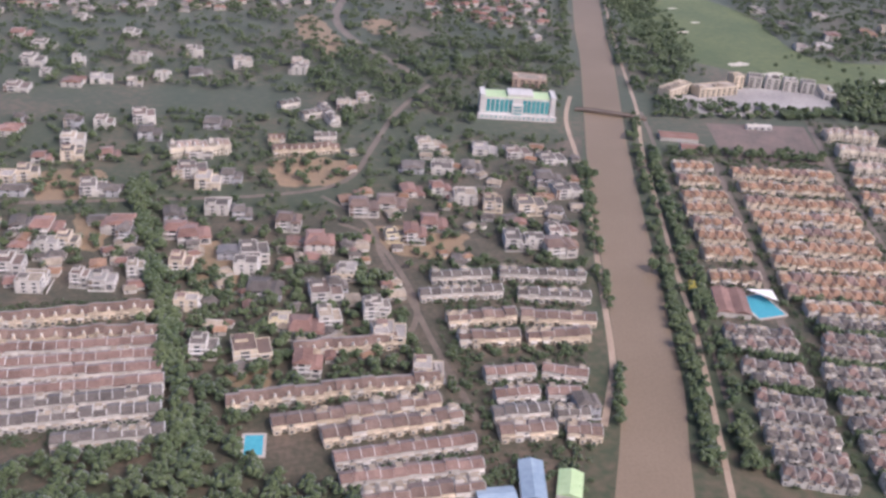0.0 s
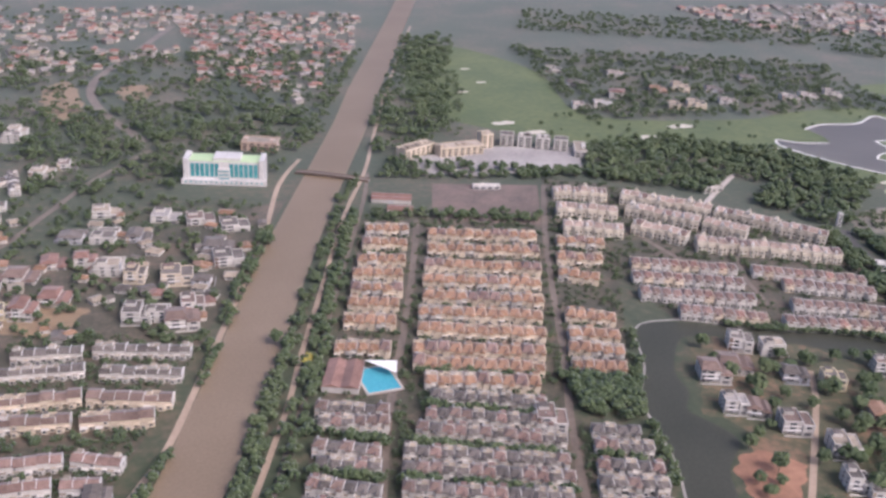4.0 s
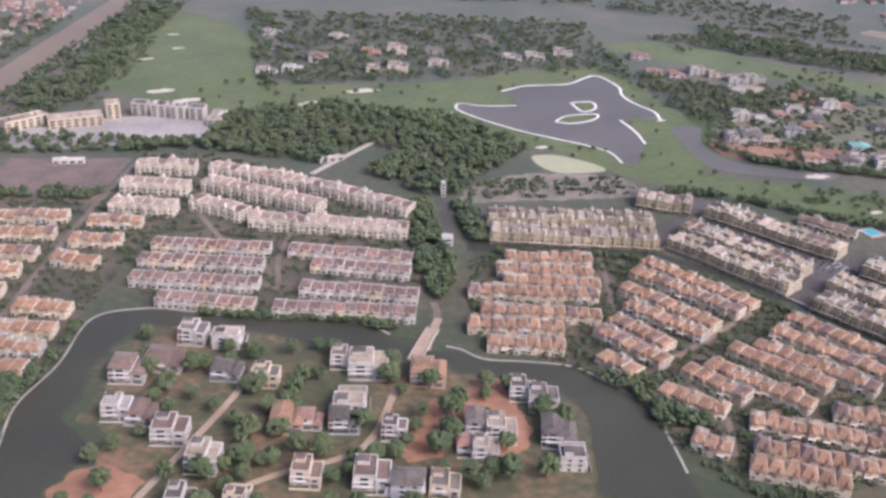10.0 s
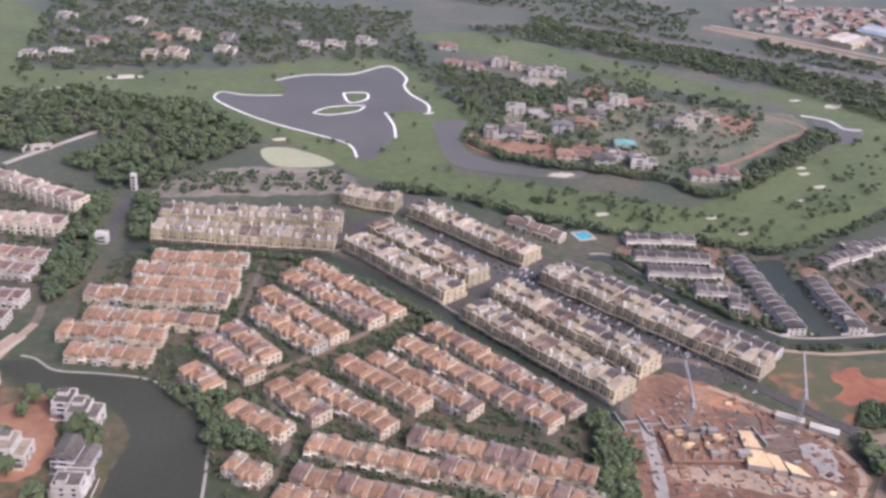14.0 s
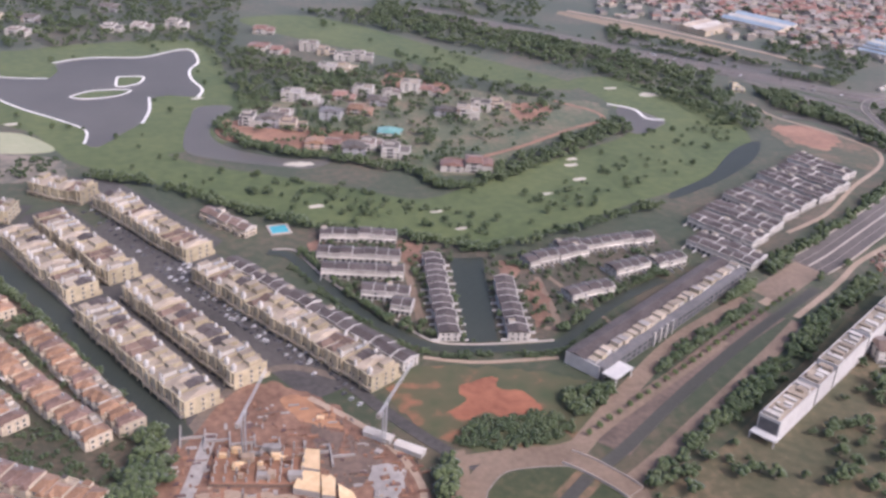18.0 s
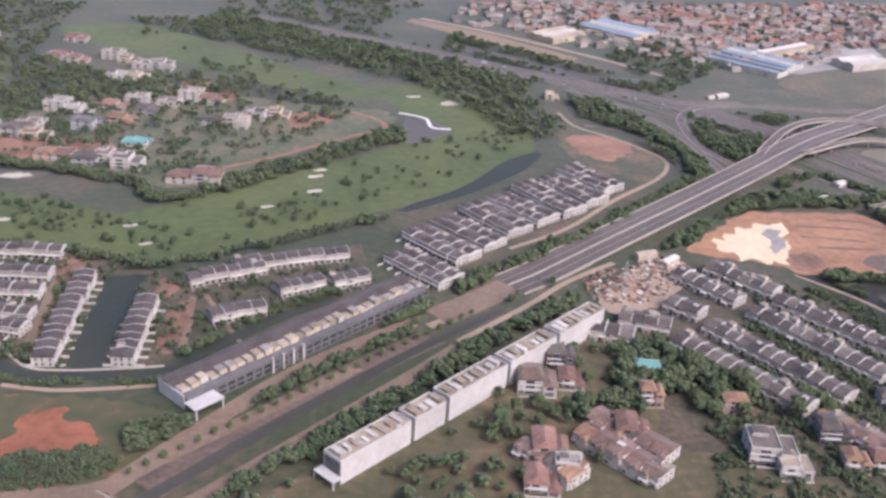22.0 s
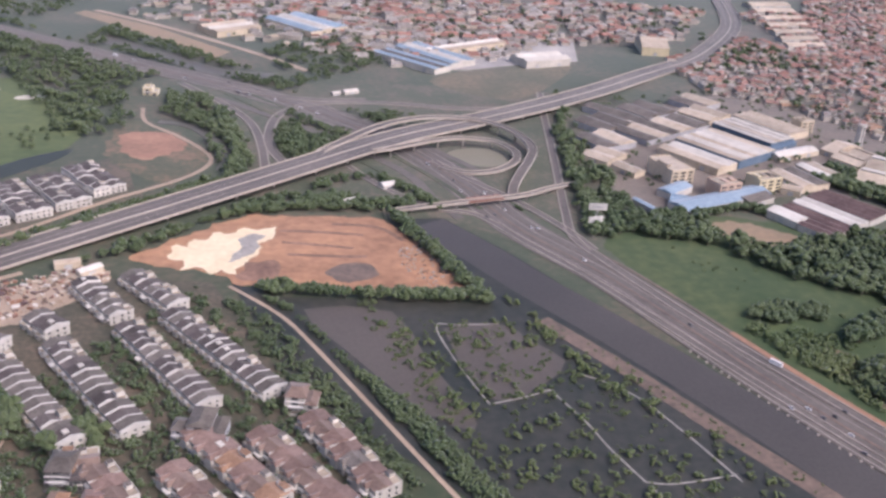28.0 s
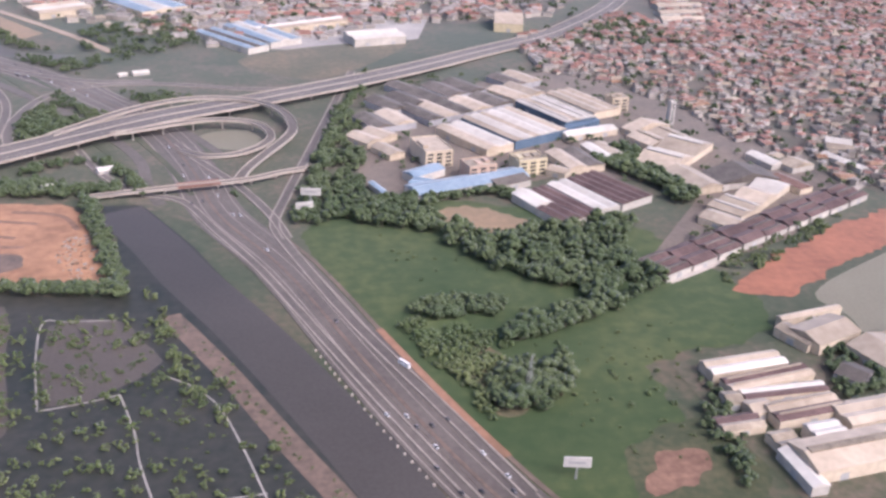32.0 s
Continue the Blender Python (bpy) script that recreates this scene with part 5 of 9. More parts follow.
# ---- ground zones, water and roads ----
zone('water_river', M_RIVER, [(76, 142), (109, 223), (120, 250), (130, 278), (138, 310), (149, 353), (160, 400), (178, 471), (200, 549), (230, 655), (251, 739), (275, 825), (317, 976), (396, 1260), (421, 1282), (339, 977), (294, 806), (271, 723), (251, 642), (226, 554), (208, 489), (188, 410), (175, 356), (162, 308), (154, 276), (143, 245), (135, 221), (111, 149)], 0.1, 'wide muddy brown river between green banks', 'river', smooth=2)
zone('ground_estate', M_ESTATE, [(-89, 247), (-115, 379), (-112, 429), (29, 423), (189, 518), (123, 296), (99, 224)], 0.02, 'worn lanes and gardens of an older housing estate', 'ground', smooth=0)
zone('ground_estate', M_ESTATE, [(172, 250), (226, 487), (360, 468), (309, 316), (275, 299), (301, 260), (290, 233)], 0.02, 'narrow lanes and gardens between terraced houses', 'ground', smooth=0)
zone('ground_estate', M_ESTATE, [(322, 463), (342, 540), (378, 528), (477, 451), (469, 402), (451, 341), (349, 361), (343, 389)], 0.02, 'paved lanes between pale terraced houses', 'ground', smooth=0)
zone('ground_estate', M_ESTATE, [(468, 323), (488, 394), (540, 388), (581, 395), (639, 263), (626, 219), (533, 226), (513, 251), (503, 286)], 0.02, 'paved lanes and gardens between orange-roofed terraces', 'ground', smooth=0)
zone('ground_estate', M_ESTATE, [(926, 294), (969, 336), (1011, 328), (1034, 249), (1051, 200), (1023, 194), (896, 211), (907, 243)], 0.02, 'paved lanes and gardens between grey-roofed terraces', 'ground', smooth=0)
strip('path_bank', M_DIRT, [(143, 205), (157, 253), (174, 313), (182, 349), (194, 398), (218, 495), (238, 560), (257, 642), (289, 771), (339, 957)], 2.2, 0.06, 'pale dirt track on the river bank', 'path')
strip('path_bank', M_DIRT, [(117, 258), (126, 278), (133, 296), (147, 353), (161, 412), (175, 476), (186, 540), (201, 582)], 2.6, 0.06, 'pale dirt track on the river bank', 'path')
strip('road_estate', M_LANE, [(48, 302), (63, 332), (62, 363), (53, 399), (39, 414)], 2.5, 0.05, 'narrow grey estate road', 'road')
strip('road_estate', M_LANE, [(74, 265), (67, 309), (62, 346), (55, 382), (53, 413), (33, 443)], 2.5, 0.05, 'narrow brownish estate road', 'road')
strip('road_estate', M_LANE, [(-114, 441), (-65, 442), (9, 445), (46, 460), (65, 503), (85, 554), (113, 603)], 3.2, 0.05, 'grey estate avenue', 'road')
strip('road_estate', M_LANE, [(109, 619), (75, 693), (66, 757), (88, 842), (116, 948)], 6, 0.05, 'wide grey road curving through trees', 'road')
strip('road_estate', M_LANE, [(-21, 261), (-26, 323), (-37, 374), (-45, 415), (-50, 457)], 2.0, 0.05, 'shaded estate road under trees', 'road')
strip('road_estate', M_LANE, [(198, 246), (210, 304), (226, 363), (241, 422), (255, 484)], 3.2, 0.05, 'straight grey estate road', 'road')
strip('road_estate', M_LANE, [(264, 237), (275, 288), (288, 336), (303, 398), (319, 460), (340, 529)], 3.0, 0.05, 'straight grey estate road', 'road')
strip('road_estate', M_LANE, [(163, 252), (179, 312), (193, 366), (210, 432), (230, 511), (239, 555)], 2.2, 0.05, 'tree-lined estate road', 'road')
strip('road_estate', M_LANE, [(367, 458), (396, 372), (402, 398), (411, 427)], 2.5, 0.05, 'grey estate road', 'road')
strip('road_estate', M_LANE, [(448, 319), (458, 335), (460, 349)], 3, 0.05, 'estate road leading to a bridge', 'road')
strip('road_avenue', M_ASPH, [(480, 400), (484, 432), (489, 450)], 5, 0.05, 'paved entrance avenue', 'road')
strip('road_estate', M_LANE, [(530, 331), (538, 358), (542, 377)], 2.2, 0.05, 'estate lane', 'road')
strip('road_estate', M_DUST, [(534, 290), (552, 300), (579, 316), (593, 324)], 2.6, 0.05, 'estate road between terraces', 'road')
strip('road_estate', M_LANE, [(533, 234), (541, 255), (540, 264), (535, 284)], 2.4, 0.05, 'curving estate road', 'road')
strip('road_island', M_DIRT, [(341, 236), (362, 269), (378, 295), (387, 314)], 2.5, 0.05, 'unpaved road across the plots', 'road')
strip('road_island', M_DIRT, [(444, 289), (448, 310), (453, 323), (459, 336)], 3.2, 0.05, 'unpaved road to the bridge', 'road')
strip('road_island', M_DIRT, [(433, 290), (417, 260), (391, 252), (380, 248)], 2.5, 0.05, 'unpaved road across the plots', 'road')
zone('field_dry', M_FIELD, [(34, 740), (47, 759), (58, 728), (68, 663), (52, 660), (38, 699)], 0.03, 'dry oval field among trees', 'field', smooth=2)
zone('field_dry', M_FIELD, [(84, 741), (105, 749), (107, 717), (90, 710)], 0.03, 'dry oval field among trees', 'field', smooth=2)
zone('ground_soil', M_FIELD, [(14, 481), (48, 486), (49, 470), (45, 458), (15, 454)], 0.03, 'dry grass field with a pale path', 'ground', smooth=1)
zone('ground_soil', M_FIELD, [(10, 486), (34, 489), (49, 481), (43, 462), (12, 460)], 0.03, 'dry brown plot between houses', 'ground', smooth=1)
zone('ground_soil', M_FIELD, [(49, 408), (81, 409), (97, 397), (84, 379), (61, 383)], 0.03, 'dry brown plot between houses', 'ground', smooth=1)
zone('ground_soil', M_FIELD, [(-24, 398), (-7, 392), (-9, 354), (-23, 357)], 0.03, 'dry brown plot between houses', 'ground', smooth=1)
zone('ground_soil', M_FIELD, [(-105, 472), (-74, 477), (-70, 448), (-97, 440)], 0.03, 'dry brown plot between houses', 'ground', smooth=1)
zone('ground_soil', M_FIELD, [(-80, 428), (-66, 425), (-63, 395), (-74, 396)], 0.03, 'dry brown plot between houses', 'ground', smooth=1)
zone('ground_soil', M_FIELD, [(-9, 307), (5, 299), (1, 289), (-11, 293)], 0.03, 'dry brown plot between houses', 'ground', smooth=1)
zone('ground_soil', M_FIELD, [(41, 236), (67, 238), (66, 223), (40, 224)], 0.03, 'dry brown plot between houses', 'ground', smooth=1)
zone('ground_plots', M_PLOT, [(346, 343), (364, 345), (393, 335), (416, 319), (434, 311), (449, 303), (471, 285), (488, 268), (471, 203), (335, 226), (339, 278), (328, 290), (336, 308)], 0.025, 'grass plots with bare brown earth', 'ground', smooth=2)
zone('ground_soil', M_REDSOIL, [(441, 267), (453, 283), (470, 290), (472, 257), (459, 248)], 0.035, 'bare reddish earth plot', 'ground', smooth=2)
zone('ground_soil', M_REDSOIL, [(322, 249), (327, 262), (340, 265), (349, 255), (340, 241), (325, 238)], 0.035, 'bare reddish earth plot', 'ground', smooth=2)
zone('ground_soil', M_REDSOIL, [(440, 280), (458, 278), (445, 254), (428, 253)], 0.035, 'bare reddish earth plot', 'ground', smooth=2)
zone('water_lake', M_LAKE, [(296, 231), (300, 246), (304, 261), (306, 279), (308, 302), (319, 326), (328, 357), (347, 360), (364, 355), (390, 345), (412, 341), (429, 335), (438, 325), (445, 316), (453, 312), (462, 310), (469, 302), (483, 299), (499, 292), (506, 283), (516, 264), (515, 245), (513, 229), (512, 218), (484, 224), (486, 233), (489, 246), (494, 264), (488, 280), (479, 291), (469, 291), (458, 298), (452, 307), (437, 309), (431, 317), (417, 323), (403, 329), (385, 339), (364, 346), (349, 347), (341, 342), (330, 321), (329, 305), (323, 293), (330, 282), (333, 271), (322, 257), (318, 244), (314, 231)], 0.1, 'dark green still lake winding round the plots', 'lake', smooth=2)
strip('path_lake', M_DIKE, [(296, 231), (300, 246), (304, 261), (306, 279), (308, 302), (319, 326), (328, 357), (347, 362), (364, 357), (390, 347), (412, 343), (429, 337), (438, 327)], 0.9, 0.14, 'pale concrete edge path of the lake', 'path')
strip('path_lake', M_DIKE, [(457, 315), (462, 312), (469, 304), (483, 300), (499, 294), (507, 284), (517, 265), (516, 245), (514, 229)], 0.9, 0.14, 'pale concrete edge path of the lake', 'path')
zone('field_brown', M_MUDB, [(274, 536), (336, 529), (320, 471), (263, 483)], 0.03, 'dry brown playing field', 'field', smooth=0)
zone('yard_school', M_CONC, [(270, 581), (323, 600), (384, 596), (374, 556), (303, 547), (266, 555)], 0.03, 'grey paved yard', 'ground', smooth=0)
zone('field_plough', M_PLOUGH, [(495, 451), (518, 474), (550, 479), (590, 468), (589, 443), (547, 443), (502, 446)], 0.03, 'bare ploughed strips of earth', 'field', smooth=2)
zone('field_pale', M_PALE, [(551, 504), (568, 504), (585, 485), (582, 477), (556, 480)], 0.04, 'pale dry grass patch', 'field', smooth=2)
zone('golf_course', M_GOLF, [(316, 836), (360, 878), (416, 785), (415, 666), (532, 651), (575, 666), (656, 673), (672, 574), (688, 557), (684, 503), (641, 472), (597, 468), (569, 509), (523, 532), (505, 547), (449, 579), (352, 625), (294, 693)], 0.03, 'mown green golf fairway', 'golf course', smooth=2)
zone('golf_course', M_GOLF, [(587, 502), (623, 485), (653, 458), (686, 442), (723, 423), (752, 409), (786, 429), (808, 442), (846, 463), (886, 491), (891, 543), (881, 582), (914, 590), (935, 565), (958, 532), (954, 484), (935, 451), (889, 416), (842, 393), (810, 375), (768, 360), (737, 370), (697, 384), (663, 409), (630, 439), (593, 468)], 0.034, 'mown green golf fairway', 'golf course', smooth=2)
zone('golf_course', M_GOLF, [(683, 735), (731, 746), (776, 708), (822, 651), (881, 582), (869, 565), (813, 600), (768, 643), (713, 690)], 0.034, 'mown green golf fairway', 'golf course', smooth=2)
zone('water_golf_lake', M_GLAKE, [(530, 593), (536, 578), (550, 557), (564, 541), (584, 523), (598, 507), (599, 489), (606, 483), (617, 503), (625, 518), (628, 537), (627, 555), (638, 562), (652, 559), (656, 575), (650, 592), (649, 610), (654, 629), (647, 656), (620, 638), (590, 637), (569, 626), (550, 616), (535, 604)], 0.08, 'smooth grey lake on the golf course', 'lake', smooth=1)
zone('golf_course', M_GOLF, [(526, 614), (569, 630), (574, 609), (571, 596), (548, 597), (535, 604), (528, 596)], 0.1, 'grassy point reaching into the golf lake', 'golf course', smooth=0)
strip('sand_edge', M_SANDW, [(570, 595), (548, 597), (535, 604), (530, 593), (536, 578), (550, 557), (564, 541), (584, 523), (598, 507), (599, 488)], 1.4, 0.12, 'white stone edge of the golf lake', 'bank')
strip('sand_edge', M_SANDW, [(569, 626), (590, 637), (620, 638), (647, 656), (654, 629), (649, 610), (650, 592), (656, 572), (652, 554)], 1.7, 0.12, 'white stone edge of the golf lake', 'bank')
strip('sand_edge', M_SANDW, [(627, 559), (628, 537), (625, 516)], 1.6, 0.12, 'white stone edge of the golf lake', 'bank')
zone('lake_island', M_GOLF, [(608, 597), (622, 597), (620, 584), (609, 579)], 0.11, 'grassy islet with a white edge', 'islet', smooth=2)
zone('lake_island', M_GOLF, [(585, 561), (596, 571), (616, 572), (610, 562), (594, 557)], 0.11, 'grassy islet with a white edge', 'islet', smooth=2)
strip('sand_edge', M_SANDW, [(608, 597), (622, 597), (620, 584), (609, 579), (608, 597)], 1.6, 0.13, 'white stone edge of a lake islet', 'bank')
strip('sand_edge', M_SANDW, [(585, 561), (596, 571), (616, 572), (610, 562), (594, 557), (585, 561)], 1.4, 0.13, 'white stone edge of a lake islet', 'bank')
zone('water_moat', M_GLAKE, [(653, 541), (672, 541), (662, 519), (659, 500), (664, 484), (676, 472), (696, 462), (716, 458), (704, 449), (686, 454), (665, 462), (648, 473), (646, 495), (649, 520)], 0.08, 'grey water channel round a villa quarter', 'channel', smooth=2)
zone('water_moat', M_GLAKE, [(896, 533), (913, 508), (905, 496), (888, 486), (885, 500)], 0.08, 'grey golf pond', 'pond', smooth=2)
strip('sand_edge', M_SANDW, [(890, 537), (903, 527), (904, 511), (914, 508)], 2.0, 0.12, 'white stone edge of a golf pond', 'bank')
zone('water_moat', M_ELAKE, [(953, 470), (941, 449), (910, 422), (872, 400), (873, 407), (902, 426), (932, 459)], 0.08, 'grey golf pond', 'pond', smooth=2)
zone('ground_villas', M_VILLA, [(662, 507), (670, 522), (684, 538), (706, 579), (745, 602), (768, 596), (790, 578), (822, 563), (856, 550), (884, 538), (880, 512), (822, 471), (788, 438), (763, 437), (747, 454), (731, 468), (700, 472), (668, 486), (661, 497)], 0.045, 'gardens and bare reddish plots of a villa quarter', 'ground', smooth=2)
strip('bank_wall', M_REDSOIL, [(712, 471), (700, 474), (684, 480), (669, 488), (663, 498), (663, 507), (669, 519)], 1.6, 0.5, 'reddish stone embankment above the channel', 'bank')
zone('ground_soil', M_REDSOIL, [(664, 507), (674, 520), (690, 521), (710, 506), (734, 497), (744, 486), (734, 472), (702, 476), (678, 484), (667, 493)], 0.055, 'bare reddish building plots', 'ground', smooth=2)
zone('ground_soil', M_REDSOIL, [(761, 583), (778, 606), (801, 577), (795, 561), (773, 566)], 0.055, 'bare reddish building plots', 'ground', smooth=2)
zone('ground_soil', M_REDSOIL, [(831, 539), (855, 539), (845, 515), (828, 511)], 0.055, 'bare reddish building plots', 'ground', smooth=2)
strip('track_red', M_REDSOIL, [(792, 458), (818, 472), (853, 496), (876, 509), (877, 524), (859, 544)], 3, 0.06, 'reddish earth track', 'track')
bunker(702, 454, 4.1)
bunker(703, 405, 2.9)
bunker(755, 395, 2.4)
bunker(762, 377, 2.3)
bunker(838, 452, 2.4)
bunker(835, 444, 3.0)
bunker(833, 426, 2.9)
bunker(811, 410, 2.3)
bunker(925, 554, 6.4)
bunker(904, 567, 3.5)
bunker(355, 796, 3.5)
bunker(359, 755, 3.5)
bunker(337, 727, 4.1)
bunker(349, 649, 7.0)
bunker(441, 613, 7.0)
bunker(476, 637, 7.0)
bunker(365, 628, 6.4)
bunker(445, 613, 5.2)
bunker(482, 636, 4.7)
bunker(522, 584, 3.5)
bunker(562, 518, 3.0)
bunker(653, 556, 2.9)
bunker(698, 455, 4.1)
zone('car_park', M_ASPH, [(623, 406), (637, 402), (662, 359), (707, 271), (685, 260), (673, 280), (632, 352), (612, 392)], 0.03, 'dark asphalt car park of the shophouses', 'car park', smooth=0)
zone('alley_shops', M_ASPH, [(583, 407), (597, 415), (632, 359), (675, 279), (653, 259), (609, 328), (576, 390)], 0.03, 'dark asphalt alleys between shophouse rows', 'road', smooth=0)
zone('alley_shops', M_ASPH, [(586, 450), (617, 440), (662, 375), (653, 360), (621, 407), (583, 430)], 0.031, 'dark asphalt alleys between shophouse rows', 'road', smooth=0)
zone('alley_shops', M_ASPH, [(499, 437), (585, 416), (576, 390), (497, 407)], 0.031, 'dark asphalt alleys between shophouse rows', 'road', smooth=0)
MOAT = [(486, 397), (512, 391), (540, 384), (561, 379), (571, 371), (582, 358), (604.5, 324.7), (625, 287), (643, 254), (646, 247)]
strip('water_estate', M_ELAKE, MOAT, 8.5, 0.07, 'dark green canal behind the shophouses', 'canal')
strip('bank_wall', M_KERB, [(500, 399), (540, 389.5), (572, 380.5), (577, 378.5), (608, 326.5), (647, 255.5)], 0.9, 0.9, 'pale retaining wall along a dark canal', 'wall')
strip('road_shops', M_ASPH, [(574, 385), (612, 328), (649, 261), (638, 243)], 3.5, 0.05, 'shaded road along the shophouses', 'road')
strip('road_shops', M_ASPH, [(659, 350), (680, 307), (702, 261), (721, 231), (732, 219)], 4.5, 0.06, 'dark asphalt road past the shophouses', 'road')
strip('road_shops', M_LANE, [(637, 233), (647, 246), (659, 267), (678, 280), (697, 271)], 3.5, 0.055, 'dusty grey road beside the building site', 'road')
zone('site_mud', M_MUD, [(655, 261), (674, 272), (688, 261), (706, 236), (713, 219), (711, 205), (696, 188), (686, 173), (632, 184)], 0.035, 'churned brown mud of a building site', 'building site', smooth=2)
zone('site_spoil', M_MUDB, [(684, 249), (690, 245), (703, 234), (700, 223), (690, 216), (685, 228), (684, 237)], 0.045, 'dark brown dug pit of a building site', 'earth', smooth=1)
zone('site_spoil', M_CONC, [(698, 227), (708, 223), (703, 209), (697, 211)], 0.05, 'grey gravelled patch of a building site', 'earth', smooth=1)
zone('site_spoil', M_ORANGE, [(676, 262), (684, 261), (694, 247), (690, 245), (680, 252)], 0.045, 'orange cut earth of a building site', 'earth', smooth=1)
zone('site_spoil', M_DIRT, [(655, 222), (679, 217), (700, 206), (697, 200), (676, 208), (652, 217)], 0.045, 'pale trodden earth of a building site', 'earth', smooth=1)
strip('track_site', M_DIRT, [(685, 262), (701, 243), (710, 224), (710, 208), (696, 195)], 2.2, 0.06, 'orange earth haul track', 'track')
strip('track_site', M_CONC, [(655, 248), (648, 221), (639, 195)], 4, 0.06, 'pale concrete haul road', 'track')
zone('ground_waste', M_WASTE, [(719, 275), (756, 269), (779, 254), (758, 227), (730, 229), (718, 240), (709, 262)], 0.03, 'rough grass wasteland', 'ground', smooth=2)
zone('ground_soil', M_REDF, [(734, 261), (744, 265), (746, 258), (754, 254), (757, 243), (747, 243), (740, 246), (730, 245), (725, 249), (733, 254)], 0.045, 'bare red earth', 'ground', smooth=2)
RING = [(729, 211), (736, 218), (747, 219), (758, 217), (763, 210), (767, 204), (764, 195), (757, 186), (749, 183), (740, 183), (734, 189), (729, 195), (726, 202)]
zone('road_roundabout', M_DUST, [(746 + (x - 746) * 1.34, 201 + (y - 201) * 1.38) for x, y in RING], 0.06, 'dusty brown ring road of a roundabout', 'road', smooth=2)
zone('roundabout_island', M_DGRASS, RING, 0.10, 'dark grassy roundabout island crossed by a canal', 'island', smooth=2)
strip('roundabout_kerb', M_KERB, RING + RING[:1], 0.4, 0.14, 'pale kerb of a roundabout island', 'kerb')
strip('canal_bank', M_PLOT, [(761, 214), (744, 199), (731, 187)], 8.5, 0.13, 'earth bank of the canal', 'bank')
mark([(746 + (x - 746) * 1.34, 201 + (y - 201) * 1.38) for x, y in RING])
strip('road_round', M_DUST, [(725, 230), (722, 213), (709, 198), (699, 183)], 4, 0.05, 'dusty grey junction road', 'road')
strip('road_round', M_DUST, [(726, 225), (741, 226), (760, 227), (779, 240), (834, 277)], 5, 0.055, 'dusty grey avenue beside the canal', 'road')
strip('road_canal', M_DUST, [(760, 225), (783, 248), (817, 279), (861, 306), (905, 332), (943, 355)], 6.5, 0.055, 'grey avenue with young trees beside the canal', 'road')
strip('road_canal', M_DUST, [(768, 207), (785, 219), (820, 246), (858, 276), (896, 309), (912, 321)], 5.5, 0.055, 'earth road beside the canal', 'road')
strip('water_canal', M_CANAL, [(723, 185), (740, 202), (756, 211), (774, 223), (796, 241), (823, 262), (853, 284), (891, 309)], 4.2, 0.09, 'dark narrow canal with grassy banks', 'canal')
strip('canal_bank', M_MUDB, [(771, 224), (794, 245), (823, 267), (854, 288), (892, 311)], 11, 0.05, 'earth bank of the canal', 'bank')
zone('ground_rough', M_ROUGH, [(880, 232), (903, 219), (950, 214), (960, 150), (700, 150), (740, 178)], 0.0282, 'rough dry grass with scattered bushes', 'ground', smooth=1)
strip('water_canal', M_CANAL, [(729, 185), (744, 199), (763, 216)], 3.8, 0.22, 'dark canal crossing the junction', 'canal')
zone('ground_rough', M_ROUGH, [(774, 201), (811, 224), (887, 284), (926, 297), (940, 278), (909, 213), (865, 170), (765, 186)], 0.028, 'rough dry grass with scattered bushes', 'ground', smooth=1)
zone('ground_soil', M_DIRT, [(927, 311), (944, 329), (970, 344), (976, 332), (959, 312), (939, 300)], 0.05, 'cleared brown earth with rubble', 'ground', smooth=1)
zone('water_estate', M_ELAKE, [(750, 350), (764, 350), (753, 287), (742, 287)], 0.09, 'dark rectangular estate pond', 'pond', smooth=0)
strip('water_estate', M_ELAKE, [(679, 363), (687, 359), (694, 343), (705, 320), (717, 299), (728, 287), (742, 283), (757, 282), (773, 282), (786, 293), (806, 309), (831, 324)], 4.6, 0.085, 'dark curving estate channel', 'channel')
zone('ground_estate', M_ESTATE, [(697, 384), (737, 373), (775, 349), (847, 369), (847, 342), (791, 303), (772, 286), (728, 291), (712, 311), (694, 352)], 0.04, 'paved lanes and gardens of a new estate', 'ground', smooth=0)
strip('road_estate', M_DUST, [(732, 353), (729, 302)], 3, 0.06, 'pinkish paved lane', 'road')
strip('road_estate', M_DUST, [(781, 331), (778, 296), (771, 294)], 2.5, 0.06, 'pinkish paved lane', 'road')
strip('road_estate', M_DUST, [(785, 333), (798, 293)], 1.8, 0.06, 'pinkish paved lane', 'road')
strip('path_moat', M_PATH, [(681, 365), (690, 363), (697, 344), (707, 325), (720, 305), (730, 290), (743, 286), (760, 285), (773, 285)], 1.0, 0.12, 'pale edge path', 'path')
strip('path_moat', M_DIRT, [(725, 280), (741, 275), (759, 274), (771, 274)], 1.8, 0.07, 'earth path along the channel', 'path')
zone('ground_soil', M_MUD, [(696, 369), (702, 372), (701, 358), (696, 357)], 0.055, 'bare reddish garden plot', 'ground', smooth=1)
zone('ground_soil', M_MUD, [(731, 366), (741, 364), (737, 346), (731, 349)], 0.055, 'bare reddish garden plot', 'ground', smooth=1)
zone('ground_soil', M_MUD, [(770, 346), (776, 342), (772, 330), (766, 333)], 0.055, 'bare reddish garden plot', 'ground', smooth=1)
zone('ground_soil', M_MUD, [(776, 327), (781, 324), (777, 301), (769, 294), (772, 310)], 0.055, 'bare reddish garden plot', 'ground', smooth=1)
zone('ground_estate', M_ESTATE, [(863, 362), (907, 403), (976, 463), (982, 419), (919, 363), (882, 333)], 0.03, 'lanes between grey-roofed terraces', 'ground', smooth=0)
